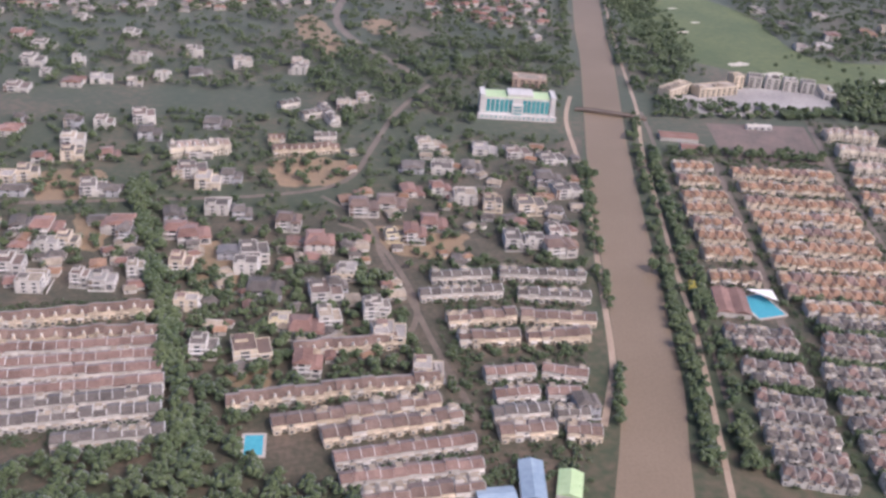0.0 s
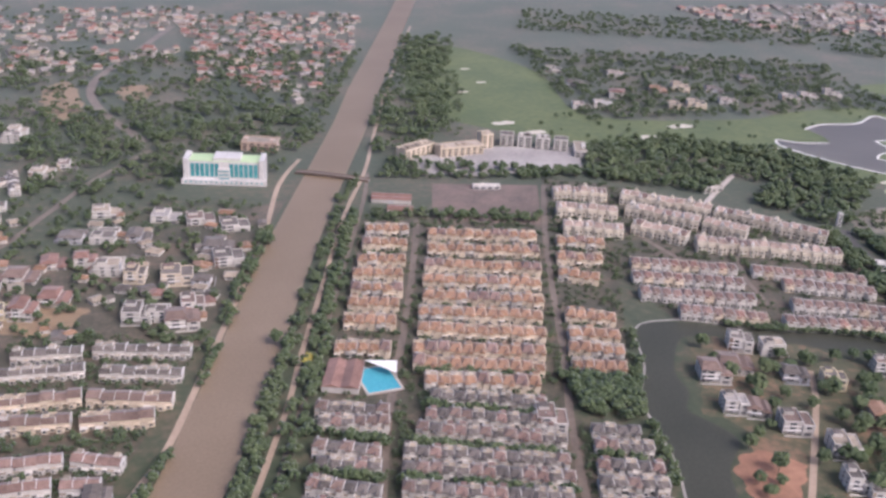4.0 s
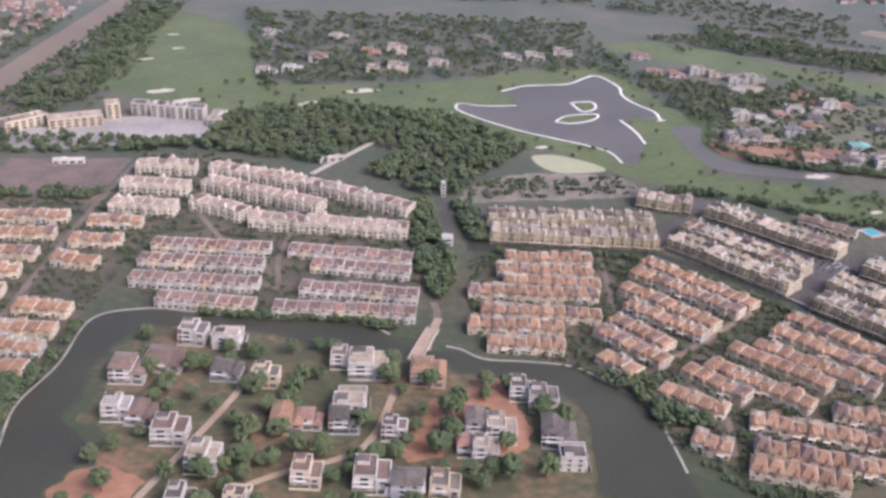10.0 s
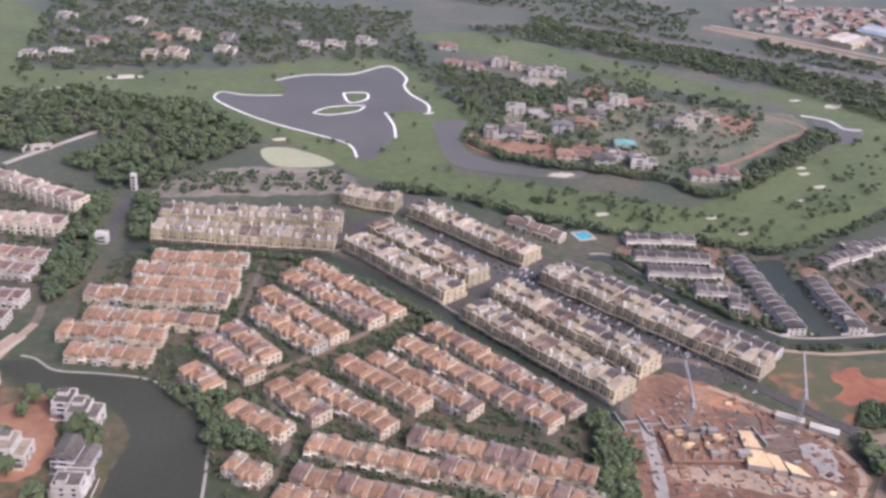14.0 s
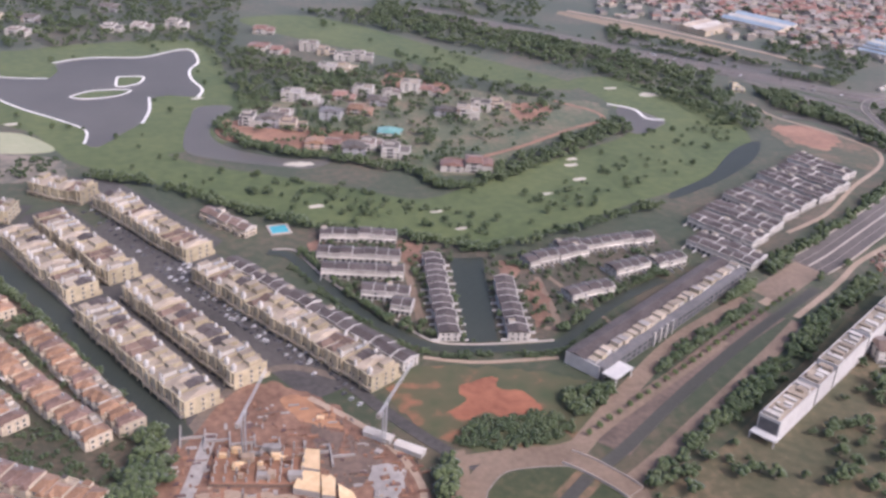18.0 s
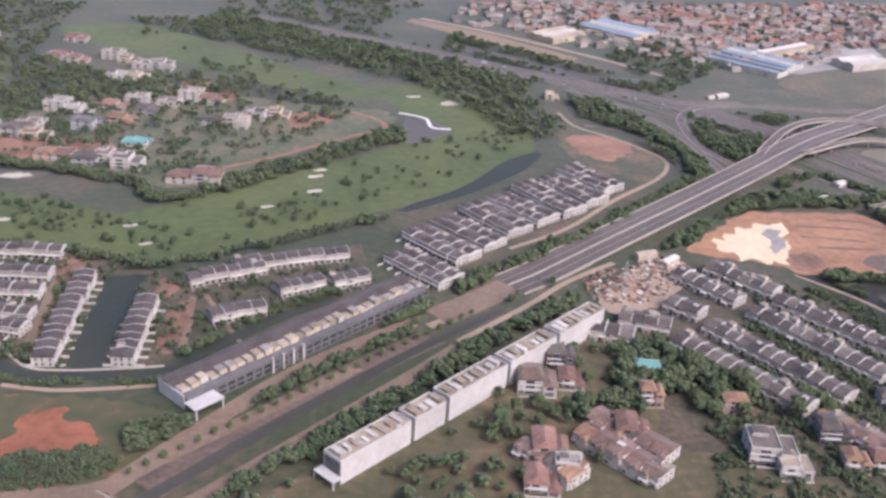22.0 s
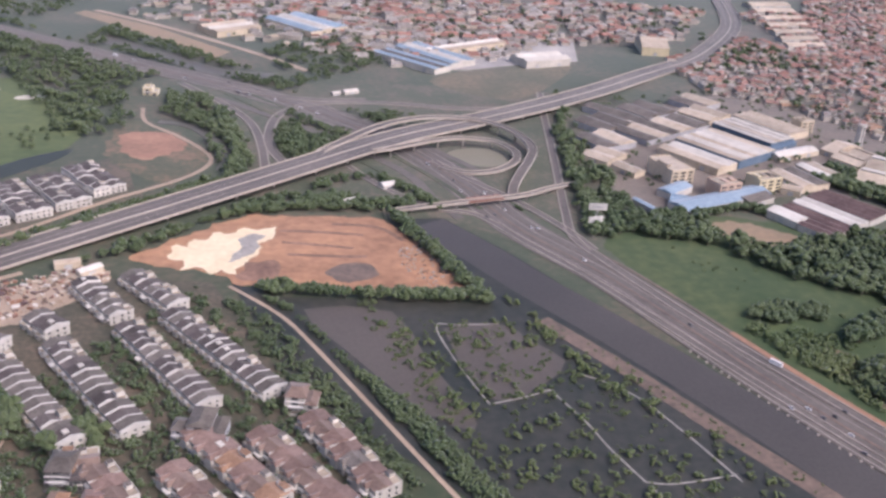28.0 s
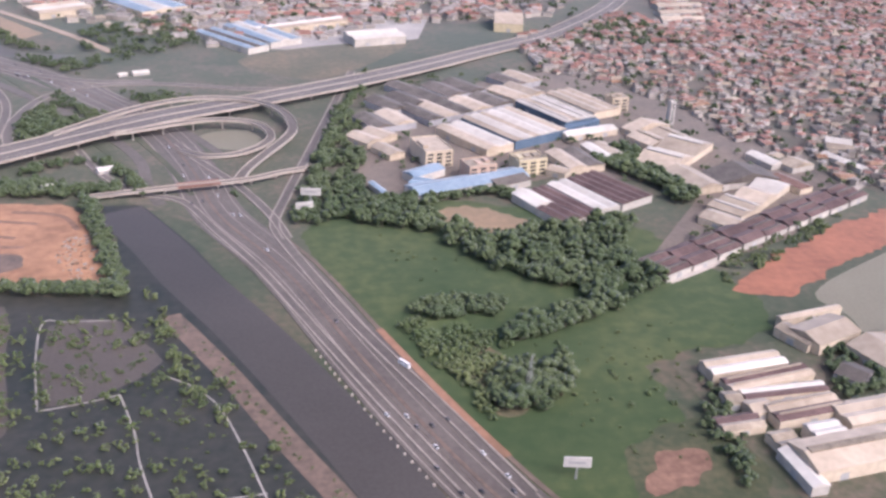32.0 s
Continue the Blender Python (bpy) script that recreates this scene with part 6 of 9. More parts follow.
zone('ground_soil', M_REDSOIL, [(973, 489), (990, 494), (1003, 483), (1003, 469), (986, 455), (976, 464)], 0.055, 'bare reddish earth in rough grass', 'ground', smooth=2)
zone('ground_soil', M_PLOT, [(973, 505), (985, 510), (1004, 487), (1014, 462), (1011, 439), (993, 425), (979, 440), (967, 463)], 0.04, 'bare reddish earth in rough grass', 'ground', smooth=2)
strip('track_site', M_DIRT, [(983, 534), (985, 510), (1001, 487), (1014, 462), (1014, 447), (1001, 429), (971, 406), (937, 376), (907, 359)], 2.2, 0.06, 'earth track', 'track')
strip('water_moat', M_GLAKE, [(991, 510), (1008, 501), (1023, 462), (1019, 439)], 5, 0.07, 'narrow grey pond', 'pond')
zone('site_earth', M_ORANGE, [(983, 348), (994, 362), (1010, 374), (1032, 386), (1076, 380), (1086, 370), (1096, 337), (1105, 307), (1081, 311), (1044, 321), (1019, 325), (1015, 333)], 0.035, 'graded orange earth building site', 'building site', smooth=2)
zone('site_sand', M_SAND, [(996, 355), (999, 361), (1003, 358), (1006, 366), (1010, 364), (1013, 370), (1018, 368), (1024, 374), (1031, 371), (1038, 374), (1036, 362), (1030, 358), (1030, 351), (1025, 344), (1020, 333), (1015, 337), (1011, 334), (1007, 340), (1001, 338), (1001, 346), (997, 348)], 0.05, 'pale yellow sand fill', 'sand', smooth=1)
zone('site_spoil', M_DIKE, [(1025, 368), (1032, 366), (1027, 352), (1018, 343), (1022, 357)], 0.058, 'grey crusted patch on pale sand', 'earth', smooth=1)
for pts in [[(1039, 370), (1052, 368), (1072, 363)], [(1039, 359), (1054, 355), (1066, 351)], [(1040, 348), (1055, 345), (1070, 343)], [(1061, 375), (1079, 370), (1087, 356)]]:
    strip('site_track', M_MUD, pts, 2.2, 0.055, 'dark wheel track on orange earth', 'track')
zone('site_spoil', M_MUD, [(1024, 342), (1034, 343), (1037, 336), (1026, 327), (1020, 332)], 0.06, 'dark brown spoil patch', 'earth', smooth=2)
zone('site_spoil', M_MUD, [(1055, 334), (1068, 339), (1070, 331), (1059, 325)], 0.06, 'dark brown spoil patch', 'earth', smooth=2)
zone('water_marsh', M_MARSH, [(1018, 326), (1034, 314), (1108, 300), (1101, 352), (1093, 378), (1109, 377), (1129, 337), (1148, 288), (1165, 243), (1193, 184), (1199, 171), (1119, 176), (1082, 182), (1033, 256)], 0.06, 'shallow brown-grey ponds and marsh', 'marsh', smooth=0)
zone('water_pond', M_POND, [(1041, 304), (1071, 299), (1076, 267), (1082, 238), (1081, 227), (1069, 237), (1051, 276)], 0.075, 'still grey fish pond', 'pond', smooth=1)
zone('water_pond', M_POND, [(1086, 285), (1108, 285), (1113, 274), (1121, 260), (1109, 247), (1091, 241)], 0.075, 'still grey fish pond', 'pond', smooth=1)
strip('water_channel', M_CHANNEL, [(1100, 372), (1116, 340), (1127, 314), (1145, 277), (1161, 240), (1173, 210), (1181, 188), (1188, 168)], 19, 0.08, 'brown-grey channel beside the motorway', 'channel')
strip('mud_bank', M_MUDB, [(1122, 287), (1139, 252), (1153, 219), (1167, 188), (1173, 171)], 7, 0.085, 'reddish mud bank with low growth', 'bank')
strip('dike', M_DIKE, [(1106, 286), (1091, 287), (1084, 287), (1085, 265), (1089, 239)], 0.55, 0.16, 'narrow pale dike between ponds', 'dike')
strip('dike', M_DIKE, [(1089, 239), (1100, 241), (1110, 244)], 0.55, 0.16, 'narrow pale dike between ponds', 'dike')
strip('dike', M_DIKE, [(1110, 244), (1115, 226), (1117, 213), (1121, 197)], 0.55, 0.16, 'narrow pale dike between ponds', 'dike')
strip('dike', M_DIKE, [(1123, 251), (1130, 245), (1137, 234), (1143, 214), (1148, 193)], 0.55, 0.16, 'narrow pale dike between ponds', 'dike')
strip('dike', M_DIKE, [(1121, 197), (1129, 195), (1148, 196)], 0.5, 0.16, 'narrow pale dike between ponds', 'dike')
strip('dike', M_DIKE, [(1122, 194), (1123, 184), (1124, 174)], 0.5, 0.16, 'narrow pale dike between ponds', 'dike')
strip('track_woods', M_DIRT, [(1017, 324), (1032, 302), (1040, 283), (1052, 248), (1066, 206), (1071, 192)], 1.5, 0.07, 'earth track through bushes', 'track')
zone('ground_verge', M_VERGE, [(986, 616), (1035, 593), (1090, 577), (1227, 573), (1231, 517), (1213, 428), (1175, 336), (1183, 285), (1162, 287), (1129, 356), (1087, 387), (1045, 389), (1027, 416), (1034, 450), (1017, 538)], 0.022, 'dusty verges and worn grass of an interchange', 'ground', smooth=1)
zone('ground_verge', M_VERGE, [(859, 297), (852, 336), (875, 325), (908, 345), (941, 367), (945, 352), (912, 306), (881, 281)], 0.022, 'dusty worn ground beside a flyover', 'ground', smooth=1)
strip('road_canal', M_DUST, [(866, 306), (882, 316), (902, 329)], 13, 0.06, 'sandy junction at the foot of a flyover', 'road')
strip('track_site', M_DIRT, [(862, 300), (877, 309), (898, 322), (918, 331), (936, 343)], 4, 0.05, 'sandy track beside the flyover', 'track')
strip('track_site', M_DIRT, [(870, 289), (890, 303), (906, 315), (922, 328), (946, 342)], 2.5, 0.05, 'sandy track beside the flyover', 'track')
zone('ground_village', M_ESTATE, [(1327, 625), (1425, 734), (1551, 800), (1867, 808), (1455, 310), (1427, 357), (1406, 383), (1390, 430), (1384, 484), (1342, 552)], 0.02, 'worn lanes between crowded village houses', 'ground', smooth=0)
zone('ground_village', M_ESTATE, [(1002, 826), (1206, 830), (1363, 850), (1450, 802), (1373, 688), (1255, 665), (1121, 672), (1092, 691)], 0.02, 'worn lanes between far factories and houses', 'ground', smooth=0)
strip('road_motorway', M_ROAD, [(1222, 149), (1212, 169), (1204, 186), (1192, 217), (1179, 256), (1160, 316), (1138, 366), (1127, 417), (1108, 472), (1076, 523), (1035, 570), (986, 614), (921, 674), (818, 768)], 21, 0.1, 'wide grey multi-lane motorway', 'motorway')
zone('field_dry', M_DGRASS, [(1244, 200), (1265, 210), (1282, 207), (1280, 191), (1266, 169), (1253, 157), (1240, 161), (1237, 177)], 0.045, 'worn olive-brown grass of a meadow', 'field', smooth=2)
zone('water_pond', M_CHANNEL, [(1249, 169), (1253, 169), (1251, 163), (1247, 162), (1246, 165)], 0.07, 'small dark pool in a meadow', 'pond', smooth=2)
HIGHWAY = [(1222, 149), (1212, 169), (1204, 186), (1192, 217), (1179, 256), (1160, 316), (1138, 366), (1127, 417), (1108, 472), (1076, 523), (1035, 570), (986, 614), (921, 674), (818, 768)]
zone('field_grass', M_GRASS, [(1210, 160), (1190, 240), (1168, 340), (1200, 372), (1262, 360), (1296, 345), (1322, 272), (1300, 246), (1264, 238), (1268, 176), (1256, 158)], 0.03, 'lush green meadow among trees', 'field', smooth=1)
zone('field_grass', M_GRASS, [(1175, 353), (1206, 353), (1227, 325), (1234, 288), (1212, 276), (1198, 283), (1183, 316)], 0.035, 'bright green overgrown field', 'field', smooth=2)
zone('field_grass', M_GRASS, [(1237, 258), (1275, 271), (1317, 268), (1307, 249), (1277, 244), (1262, 238), (1264, 206), (1268, 176), (1256, 158), (1214, 165), (1217, 223)], 0.035, 'bright green overgrown field', 'field', smooth=2)
zone('field_dry', M_MUD, [(1242, 185), (1253, 197), (1263, 197), (1261, 189), (1249, 181)], 0.05, 'bare trodden brown patch in a meadow', 'field', smooth=2)
zone('field_dry', M_ROUGH, [(1205, 254), (1217, 257), (1223, 247), (1228, 228), (1215, 218), (1211, 233)], 0.05, 'olive dry grass patch in a meadow', 'field', smooth=2)
zone('field_dry', M_GOLF, [(1193, 274), (1210, 276), (1217, 264), (1212, 253), (1201, 259)], 0.05, 'light green grass patch in a meadow', 'field', smooth=2)
zone('field_soil', M_REDF, [(1314, 282), (1330, 294), (1345, 306), (1364, 316), (1385, 330), (1401, 334), (1422, 345), (1424, 324), (1391, 307), (1370, 297), (1347, 283), (1333, 274), (1322, 278)], 0.05, 'bare bright red earth field', 'field', smooth=2)
zone('water_pond', M_GPOND, [(1343, 275), (1373, 294), (1413, 309), (1386, 254), (1348, 243), (1346, 259)], 0.05, 'greenish pond', 'pond', smooth=2)
zone('field_dry', M_FIELD, [(1223, 357), (1236, 364), (1258, 347), (1262, 339), (1246, 330), (1232, 339)], 0.05, 'dry yellow grass clearing', 'field', smooth=2)
zone('yard_factory', M_LANE, [(1203, 469), (1278, 532), (1346, 564), (1391, 465), (1415, 368), (1359, 320), (1293, 290), (1290, 303), (1349, 374), (1292, 393), (1260, 383), (1214, 375), (1197, 389)], 0.03, 'dusty concrete factory yard', 'yard', smooth=0)
zone('yard_factory', M_VERGE, [(1272, 237), (1286, 243), (1318, 247), (1326, 261), (1368, 272), (1376, 240), (1311, 155), (1280, 174), (1274, 207)], 0.045, 'dusty concrete factory yard', 'yard', smooth=0)
strip('road_workshops', M_PATH, [(1294, 290), (1316, 301), (1342, 320), (1368, 335), (1401, 355), (1439, 380)], 3.5, 0.06, 'pale concrete road along rusty workshops', 'road')
zone('yard_far', M_CONC, [(1121, 666), (1155, 714), (1241, 772), (1288, 697), (1268, 634), (1186, 608), (1145, 616)], 0.03, 'dusty far factory yard', 'yard', smooth=0)
zone('field_far', M_ROUGH, [(1151, 584), (1193, 614), (1259, 627), (1222, 569), (1187, 547)], 0.04, 'far grass field', 'field', smooth=2)
zone('field_far', M_FIELD, [(938, 767), (987, 719), (1035, 652), (1025, 638), (977, 701), (931, 757)], 0.05, 'pale earth strip', 'field', smooth=0)
strip('water_far', M_GLAKE, [(954, 684), (991, 643), (1025, 605), (1058, 594)], 14, 0.05, 'far grey pond', 'pond')
strip('road_far', M_DIRT, [(945, 768), (994, 719), (1053, 646), (1079, 607)], 5, 0.06, 'far earth road', 'road')

# ---- terraced rows ----
terrace('dormer', -105, 336, -39, 343, 14)
terrace('dormer', -103, 324, -36, 326, 14)
terrace('red', -101, 316, -36, 318, 15)
terrace('red', -99, 307, -35, 310, 15)
terrace('red', -97, 300, -33, 302, 15)
terrace('red', -95, 290, -32, 294, 15)
terrace('grey', -93, 282, -32, 287, 15)
terrace('grey', -92, 274, -32, 278, 14)
terrace('grey', -65, 264, -30, 266, 8)
terrace('dormer', -11, 280, 64, 287, 16)
terrace('brown', 4, 267, 62, 274, 12)
terrace('brown', 20, 259, 68, 266, 10)
terrace('red', 23, 247, 70, 252, 11)
terrace('red', 24, 237, 70, 240, 11)
terrace('dormer', 13, 309, 52, 313, 8)
terrace('grey', 73, 359, 99, 359, 6)
terrace('grey', 103, 360, 140, 355, 9)
terrace('grey', 66, 345, 101, 346, 8)
terrace('grey', 107, 343, 137, 338, 7)
terrace('brown', 74, 325, 102, 327, 6)
terrace('brown', 104, 326, 134, 321, 6)
terrace('brown', 76, 312, 100, 312, 5)
terrace('brown', 103, 311, 128, 311, 5)
terrace('red', 81, 288, 100, 289, 5)
terrace('red', 103, 289, 119, 284, 4)
terrace('red', 82, 275, 98, 276, 4)
terrace('red', 101, 275, 113, 274, 3)
terrace('grey', 79, 265, 99, 266, 5)
terrace('grey', 101, 263, 113, 263, 3)
terrace('orange', 225, 468, 247, 466, 5)
terrace('orange', 221, 451, 243, 449, 5)
terrace('orange', 216, 432, 239, 430, 5)
terrace('orange', 212, 418, 235, 415, 5)
terrace('orange', 209, 402, 232, 399, 5)
terrace('orange', 206, 389, 228, 385, 5)
terrace('orange', 202, 373, 224, 370, 5)
terrace('orange', 196, 352, 218, 347, 5)
terrace('orange', 256, 460, 311, 451, 12)
terrace('orange', 252, 442, 307, 433, 12)
terrace('orange', 247, 424, 302, 414, 12)
terrace('orange', 243, 408, 297, 398, 11)
terrace('orange', 240, 392, 293, 381, 11)
terrace('orange', 235, 377, 288, 367, 11)
terrace('orange', 232, 363, 285, 352, 11)
terrace('orange', 227, 347, 280, 337, 11)
terrace('orange', 225, 336, 276, 325, 11)
terrace('orange', 227, 323, 271, 315, 9)
terrace('orange', 320, 445, 344, 440, 5)
terrace('orange', 314, 426, 336, 421, 5)
terrace('orange', 309, 408, 327, 401, 4)
terrace('orange', 299, 368, 320, 362, 5)
terrace('orange', 295, 352, 316, 347, 4)
terrace('orange', 291, 340, 313, 334, 5)
terrace('orange', 288, 327, 309, 321, 5)
terrace('pinkgrey', 227, 312, 269, 301, 10)
terrace('pinkgrey', 223, 300, 268, 289, 11)
terrace('pinkgrey', 218, 292, 269, 277, 12)
terrace('pinkgrey', 211, 279, 266, 265, 13)
terrace('pinkgrey', 209, 270, 265, 256, 13)
terrace('pinkgrey', 207, 259, 261, 247, 13)
terrace('pinkgrey', 184, 309, 210, 303, 6)
terrace('pinkgrey', 184, 300, 209, 296, 6)
terrace('pinkgrey', 181, 286, 203, 279, 5)
terrace('pinkgrey', 181, 277, 202, 271, 5)
terrace('pinkgrey', 177, 266, 200, 258, 6)
terrace('pinkgrey', 280, 282, 297, 278, 4)
terrace('pinkgrey', 278, 273, 298, 268, 5)
terrace('pinkgrey', 275, 262, 297, 257, 5)
terrace('pinkgrey', 272, 253, 295, 248, 5)
terrace('white', 339, 510, 369, 504, 6)
terrace('white', 333, 485, 365, 476, 6)
terrace('white', 329, 461, 359, 452, 6)
terrace('white', 377, 501, 421, 475, 10)
terrace('white', 422, 473, 468, 434, 12)
terrace('white', 373, 482, 406, 459, 8)
terrace('white', 368, 459, 390, 440, 6)
terrace('white', 408, 458, 426, 443, 5)
terrace('white', 392, 434, 462, 412, 14)
terrace('pink', 349, 416, 399, 403, 11)
terrace('pink', 344, 402, 395, 388, 11)
terrace('pink', 341, 385, 392, 371, 11)
terrace('pink', 352, 366, 389, 354, 8)
terrace('pink', 407, 402, 458, 384, 11)
terrace('pink', 415, 386, 455, 372, 9)
terrace('pink', 408, 366, 454, 351, 10)
terrace('pink', 396, 351, 450, 337, 12)
terrace('orange', 499, 380, 536, 371, 8)
terrace('orange', 492, 369, 532, 359, 9)
terrace('orange', 492, 359, 531, 348, 8)
terrace('orange', 475, 352, 527, 340, 11)
terrace('orange', 476, 336, 522, 324, 10)
terrace('orange', 468, 326, 504, 317, 8)
terrace('orange', 472, 312, 500, 304, 6)
terrace('orange', 559, 367, 588, 321, 11)
terrace('orange', 550, 358, 579, 316, 11)
terrace('orange', 540, 346, 564, 308, 9)
terrace('orange', 536, 331, 556, 302, 7)
terrace('orange', 526, 321, 539, 297, 6)
terrace('orange', 517, 314, 533, 287, 7)
terrace('orange', 511, 296, 520, 282, 3)
terrace('orange', 597, 311, 633, 251, 15)
terrace('orange', 585, 302, 624, 246, 14)
terrace('orange', 573, 294, 601, 257, 10)
terrace('orange', 562, 293, 585, 262, 8)
terrace('orange', 548, 284, 572, 252, 8)
terrace('orange', 538, 282, 552, 261, 5)
terrace('orange', 524, 272, 540, 254, 5)
terrace('orange', 522, 243, 532, 235, 3)
terrace('orange', 546, 249, 582, 229, 9)
terrace('orange', 577, 248, 627, 219, 12)
terrace('orange', 583, 232, 624, 207, 10)
terrace('orange', 540, 235, 581, 213, 10)
terrace('orange', 534, 227, 560, 212, 6)
terrace('orange', 590, 209, 614, 195, 6)
terrace('shop', 502, 420, 579, 403, 17)
terrace('shop', 499, 404, 573, 384, 17)
terrace('shop', 581, 384, 612, 332, 13)
terrace('shop', 592.5, 396, 624.5, 344, 13)
terrace('shop', 616, 320, 652, 259, 16)
terrace('shop', 630.5, 333, 667.5, 272, 16)
terrace('shop', 584, 433, 607, 419, 6)
terrace('shop', 614, 414, 652, 359, 15)
terrace('shop', 654, 344, 709, 265, 21)
terrace('dark', 701, 374, 732, 369, 6)
terrace('dark', 698, 357, 730, 350, 7)
terrace('dark', 698, 343, 729, 337, 6)
terrace('dark', 711, 325, 728, 320, 4)
terrace('dark', 720, 313, 727, 310, 2)
terrace('dark', 743, 349, 736, 289, 12)
terrace('dark', 766, 326, 760, 286, 8)
terrace('dark', 779, 340, 807, 349, 6)
terrace('dark', 796, 351, 840, 357, 9)
terrace('dark', 811, 329, 828, 335, 4)
terrace('dark', 831, 333, 845, 338, 3)
terrace('dark', 787, 312, 796, 315, 2)
terrace('dark', 796, 315, 806, 317, 2)
terrace('slate', 997, 302, 1026, 251, 13)
terrace('slate', 983, 295, 1007, 247, 12)
terrace('slate', 962, 287, 987, 237, 12)
terrace('slate', 946, 279, 971, 233, 11)
terrace('slate', 983, 332, 999, 307, 6)
terrace('slate', 967, 327, 981, 302, 6)
terrace('slate', 954, 305, 962, 294, 3)
terrace('slate', 931, 296, 947, 287, 4)
terrace('slate', 918, 289, 931, 282, 3)
terrace('mixed', 1020, 231, 1041, 192, 8)
terrace('mixed', 1035, 237, 1050, 201, 7)
terrace('mixed', 1002, 236, 1023, 201, 7)
terrace('mixed', 996, 219, 1009, 196, 5)
terrace('pinkgrey', 174, 256, 198, 248, 6)
terrace('pinkgrey', 171, 246, 195, 238, 6)
terrace('pinkgrey', 169, 236, 192, 228, 6)
terrace('pinkgrey', 167, 226, 190, 218, 6)
terrace('pinkgrey', 205, 248, 258, 236, 12)
terrace('pinkgrey', 203, 238, 256, 226, 12)
terrace('pinkgrey', 201, 228, 254, 216, 12)
terrace('pinkgrey', 199, 218, 252, 206, 12)
terrace('pinkgrey', 269, 243, 292, 238, 5)
terrace('pinkgrey', 267, 233, 290, 228, 5)
terrace('pinkgrey', 265, 223, 288, 217, 5)
terrace('brown', 79, 256, 99, 256, 4)
terrace('brown', 102, 254, 114, 252, 3)
terrace('brown', 30, 228, 68, 230, 8)
terrace('dark', 664, 353, 719, 274, 18)
terrace('dark', 856.2, 352.1, 873.2, 327.1, 6)
terrace('dark', 861.8, 355.9, 878.8, 330.9, 6)
terrace('dark', 867.1, 373.2, 884.1, 346.2, 6)
terrace('dark', 872.9, 376.8, 889.9, 349.8, 6)
terrace('dark', 880.2, 384.1, 898.2, 357.1, 6)
terrace('dark', 885.8, 387.9, 903.8, 360.9, 6)
terrace('dark', 896.0, 397.3, 912.0, 369.3, 6)
terrace('dark', 902.0, 400.7, 918.0, 372.7, 6)
terrace('dark', 911.1, 406.3, 927.1, 379.3, 6)
terrace('dark', 916.9, 409.7, 932.9, 382.7, 6)
terrace('dark', 926.0, 419.5, 942.0, 387.5, 7)
terrace('dark', 932.0, 422.5, 948.0, 390.5, 7)
terrace('dark', 941.0, 427.5, 956.0, 397.5, 6)
terrace('dark', 947.0, 430.5, 962.0, 400.5, 6)
terrace('dark', 954.0, 438.3, 969.0, 411.3, 6)
terrace('dark', 960.0, 441.7, 975.0, 414.7, 6)
terrace('mixed', 895, 232, 911, 207, 5)
terrace('mixed', 901, 239, 917, 216, 5)
terrace('mixed', 876, 228, 887, 210, 4)
terrace('mixed', 968, 224, 979, 225, 2)
terrace('mixed', 978, 221, 985, 206, 3)
terrace('dormer', 11, 494, 46, 497, 9)
terrace('dormer', 9, 510, 18, 510, 3)
terrace('grey', 17, 560, 28, 566, 3)
terrace('grey', 29, 543, 40, 550, 3)
terrace('grey', 47, 532, 41, 561, 5)
terrace('grey', 34, 513, 46, 513, 3)
terrace('white', -42, 494, -11, 499, 8)
terrace('dormer', -39, 468, -27, 469, 3)

# ---- detached houses ----
house(366, 336, 10.0, 9.1, 3, -14, 'white')
house(378, 331, 10.2, 10.5, 3, 76, 'white')
house(377, 310, 10.2, 9.1, 2, -14, 'grey')
house(390, 303, 9.1, 7.7, 3, -14, 'yellow')
house(356, 321, 14.0, 13.7, 2, -14, 'brown')
house(344, 315, 12.2, 11.0, 3, -14, 'brown')
house(341, 292, 9.1, 8.3, 3, -14, 'white')
house(349, 289, 9.1, 9.6, 2, -14, 'brown')
house(358, 277, 11.2, 10.1, 3, -14, 'white')
house(368, 261, 10.0, 10.6, 3, -14, 'white')
house(395, 277, 10.2, 10.7, 3, -14, 'orange')
house(402, 276, 8.1, 7.2, 2, -14, 'red')
house(398, 248, 9.1, 9.1, 3, -14, 'cream')
house(418, 310, 9.2, 8.0, 3, -14, 'white')
house(426, 304, 14.0, 13.2, 3, -14, 'white')
house(416, 282, 12.2, 10.9, 3, 76, 'white')
house(413, 273, 10.0, 9.2, 3, -14, 'grey')
house(428, 265, 8.1, 6.9, 3, -14, 'white')
house(446, 296, 12.2, 12.1, 3, -14, 'orange')
house(456, 263, 9.1, 9.6, 3, -14, 'grey')
house(462, 259, 10.0, 9.6, 3, -14, 'white')
house(476, 280, 9.2, 8.8, 3, -14, 'white')
house(481, 273, 10.0, 9.1, 3, -14, 'white')
house(480, 254, 11.0, 11.6, 3, -14, 'grey')
house(480, 241, 10.0, 8.7, 3, 76, 'white')
house(417, 243, 11.0, 11.1, 3, -14, 'white')
house(427, 238, 10.2, 10.0, 3, 76, 'grey')
house(438, 236, 9.1, 9.3, 2, -14, 'cream')
house(361, 242, 8.1, 8.9, 3, -14, 'white')
house(366, 235, 8.1, 7.0, 2, -14, 'white')
house(377, 241, 7.1, 7.1, 3, 76, 'cream')
house(450, 253, 8.2, 7.6, 2, -14, 'red')
house(454, 249, 8.2, 7.9, 3, -14, 'white')
house(268, 292, 11.2, 11.3, 3, -14, 'white')
house(-105, 639, 8.0, 8.6, 3, 3, 'white')
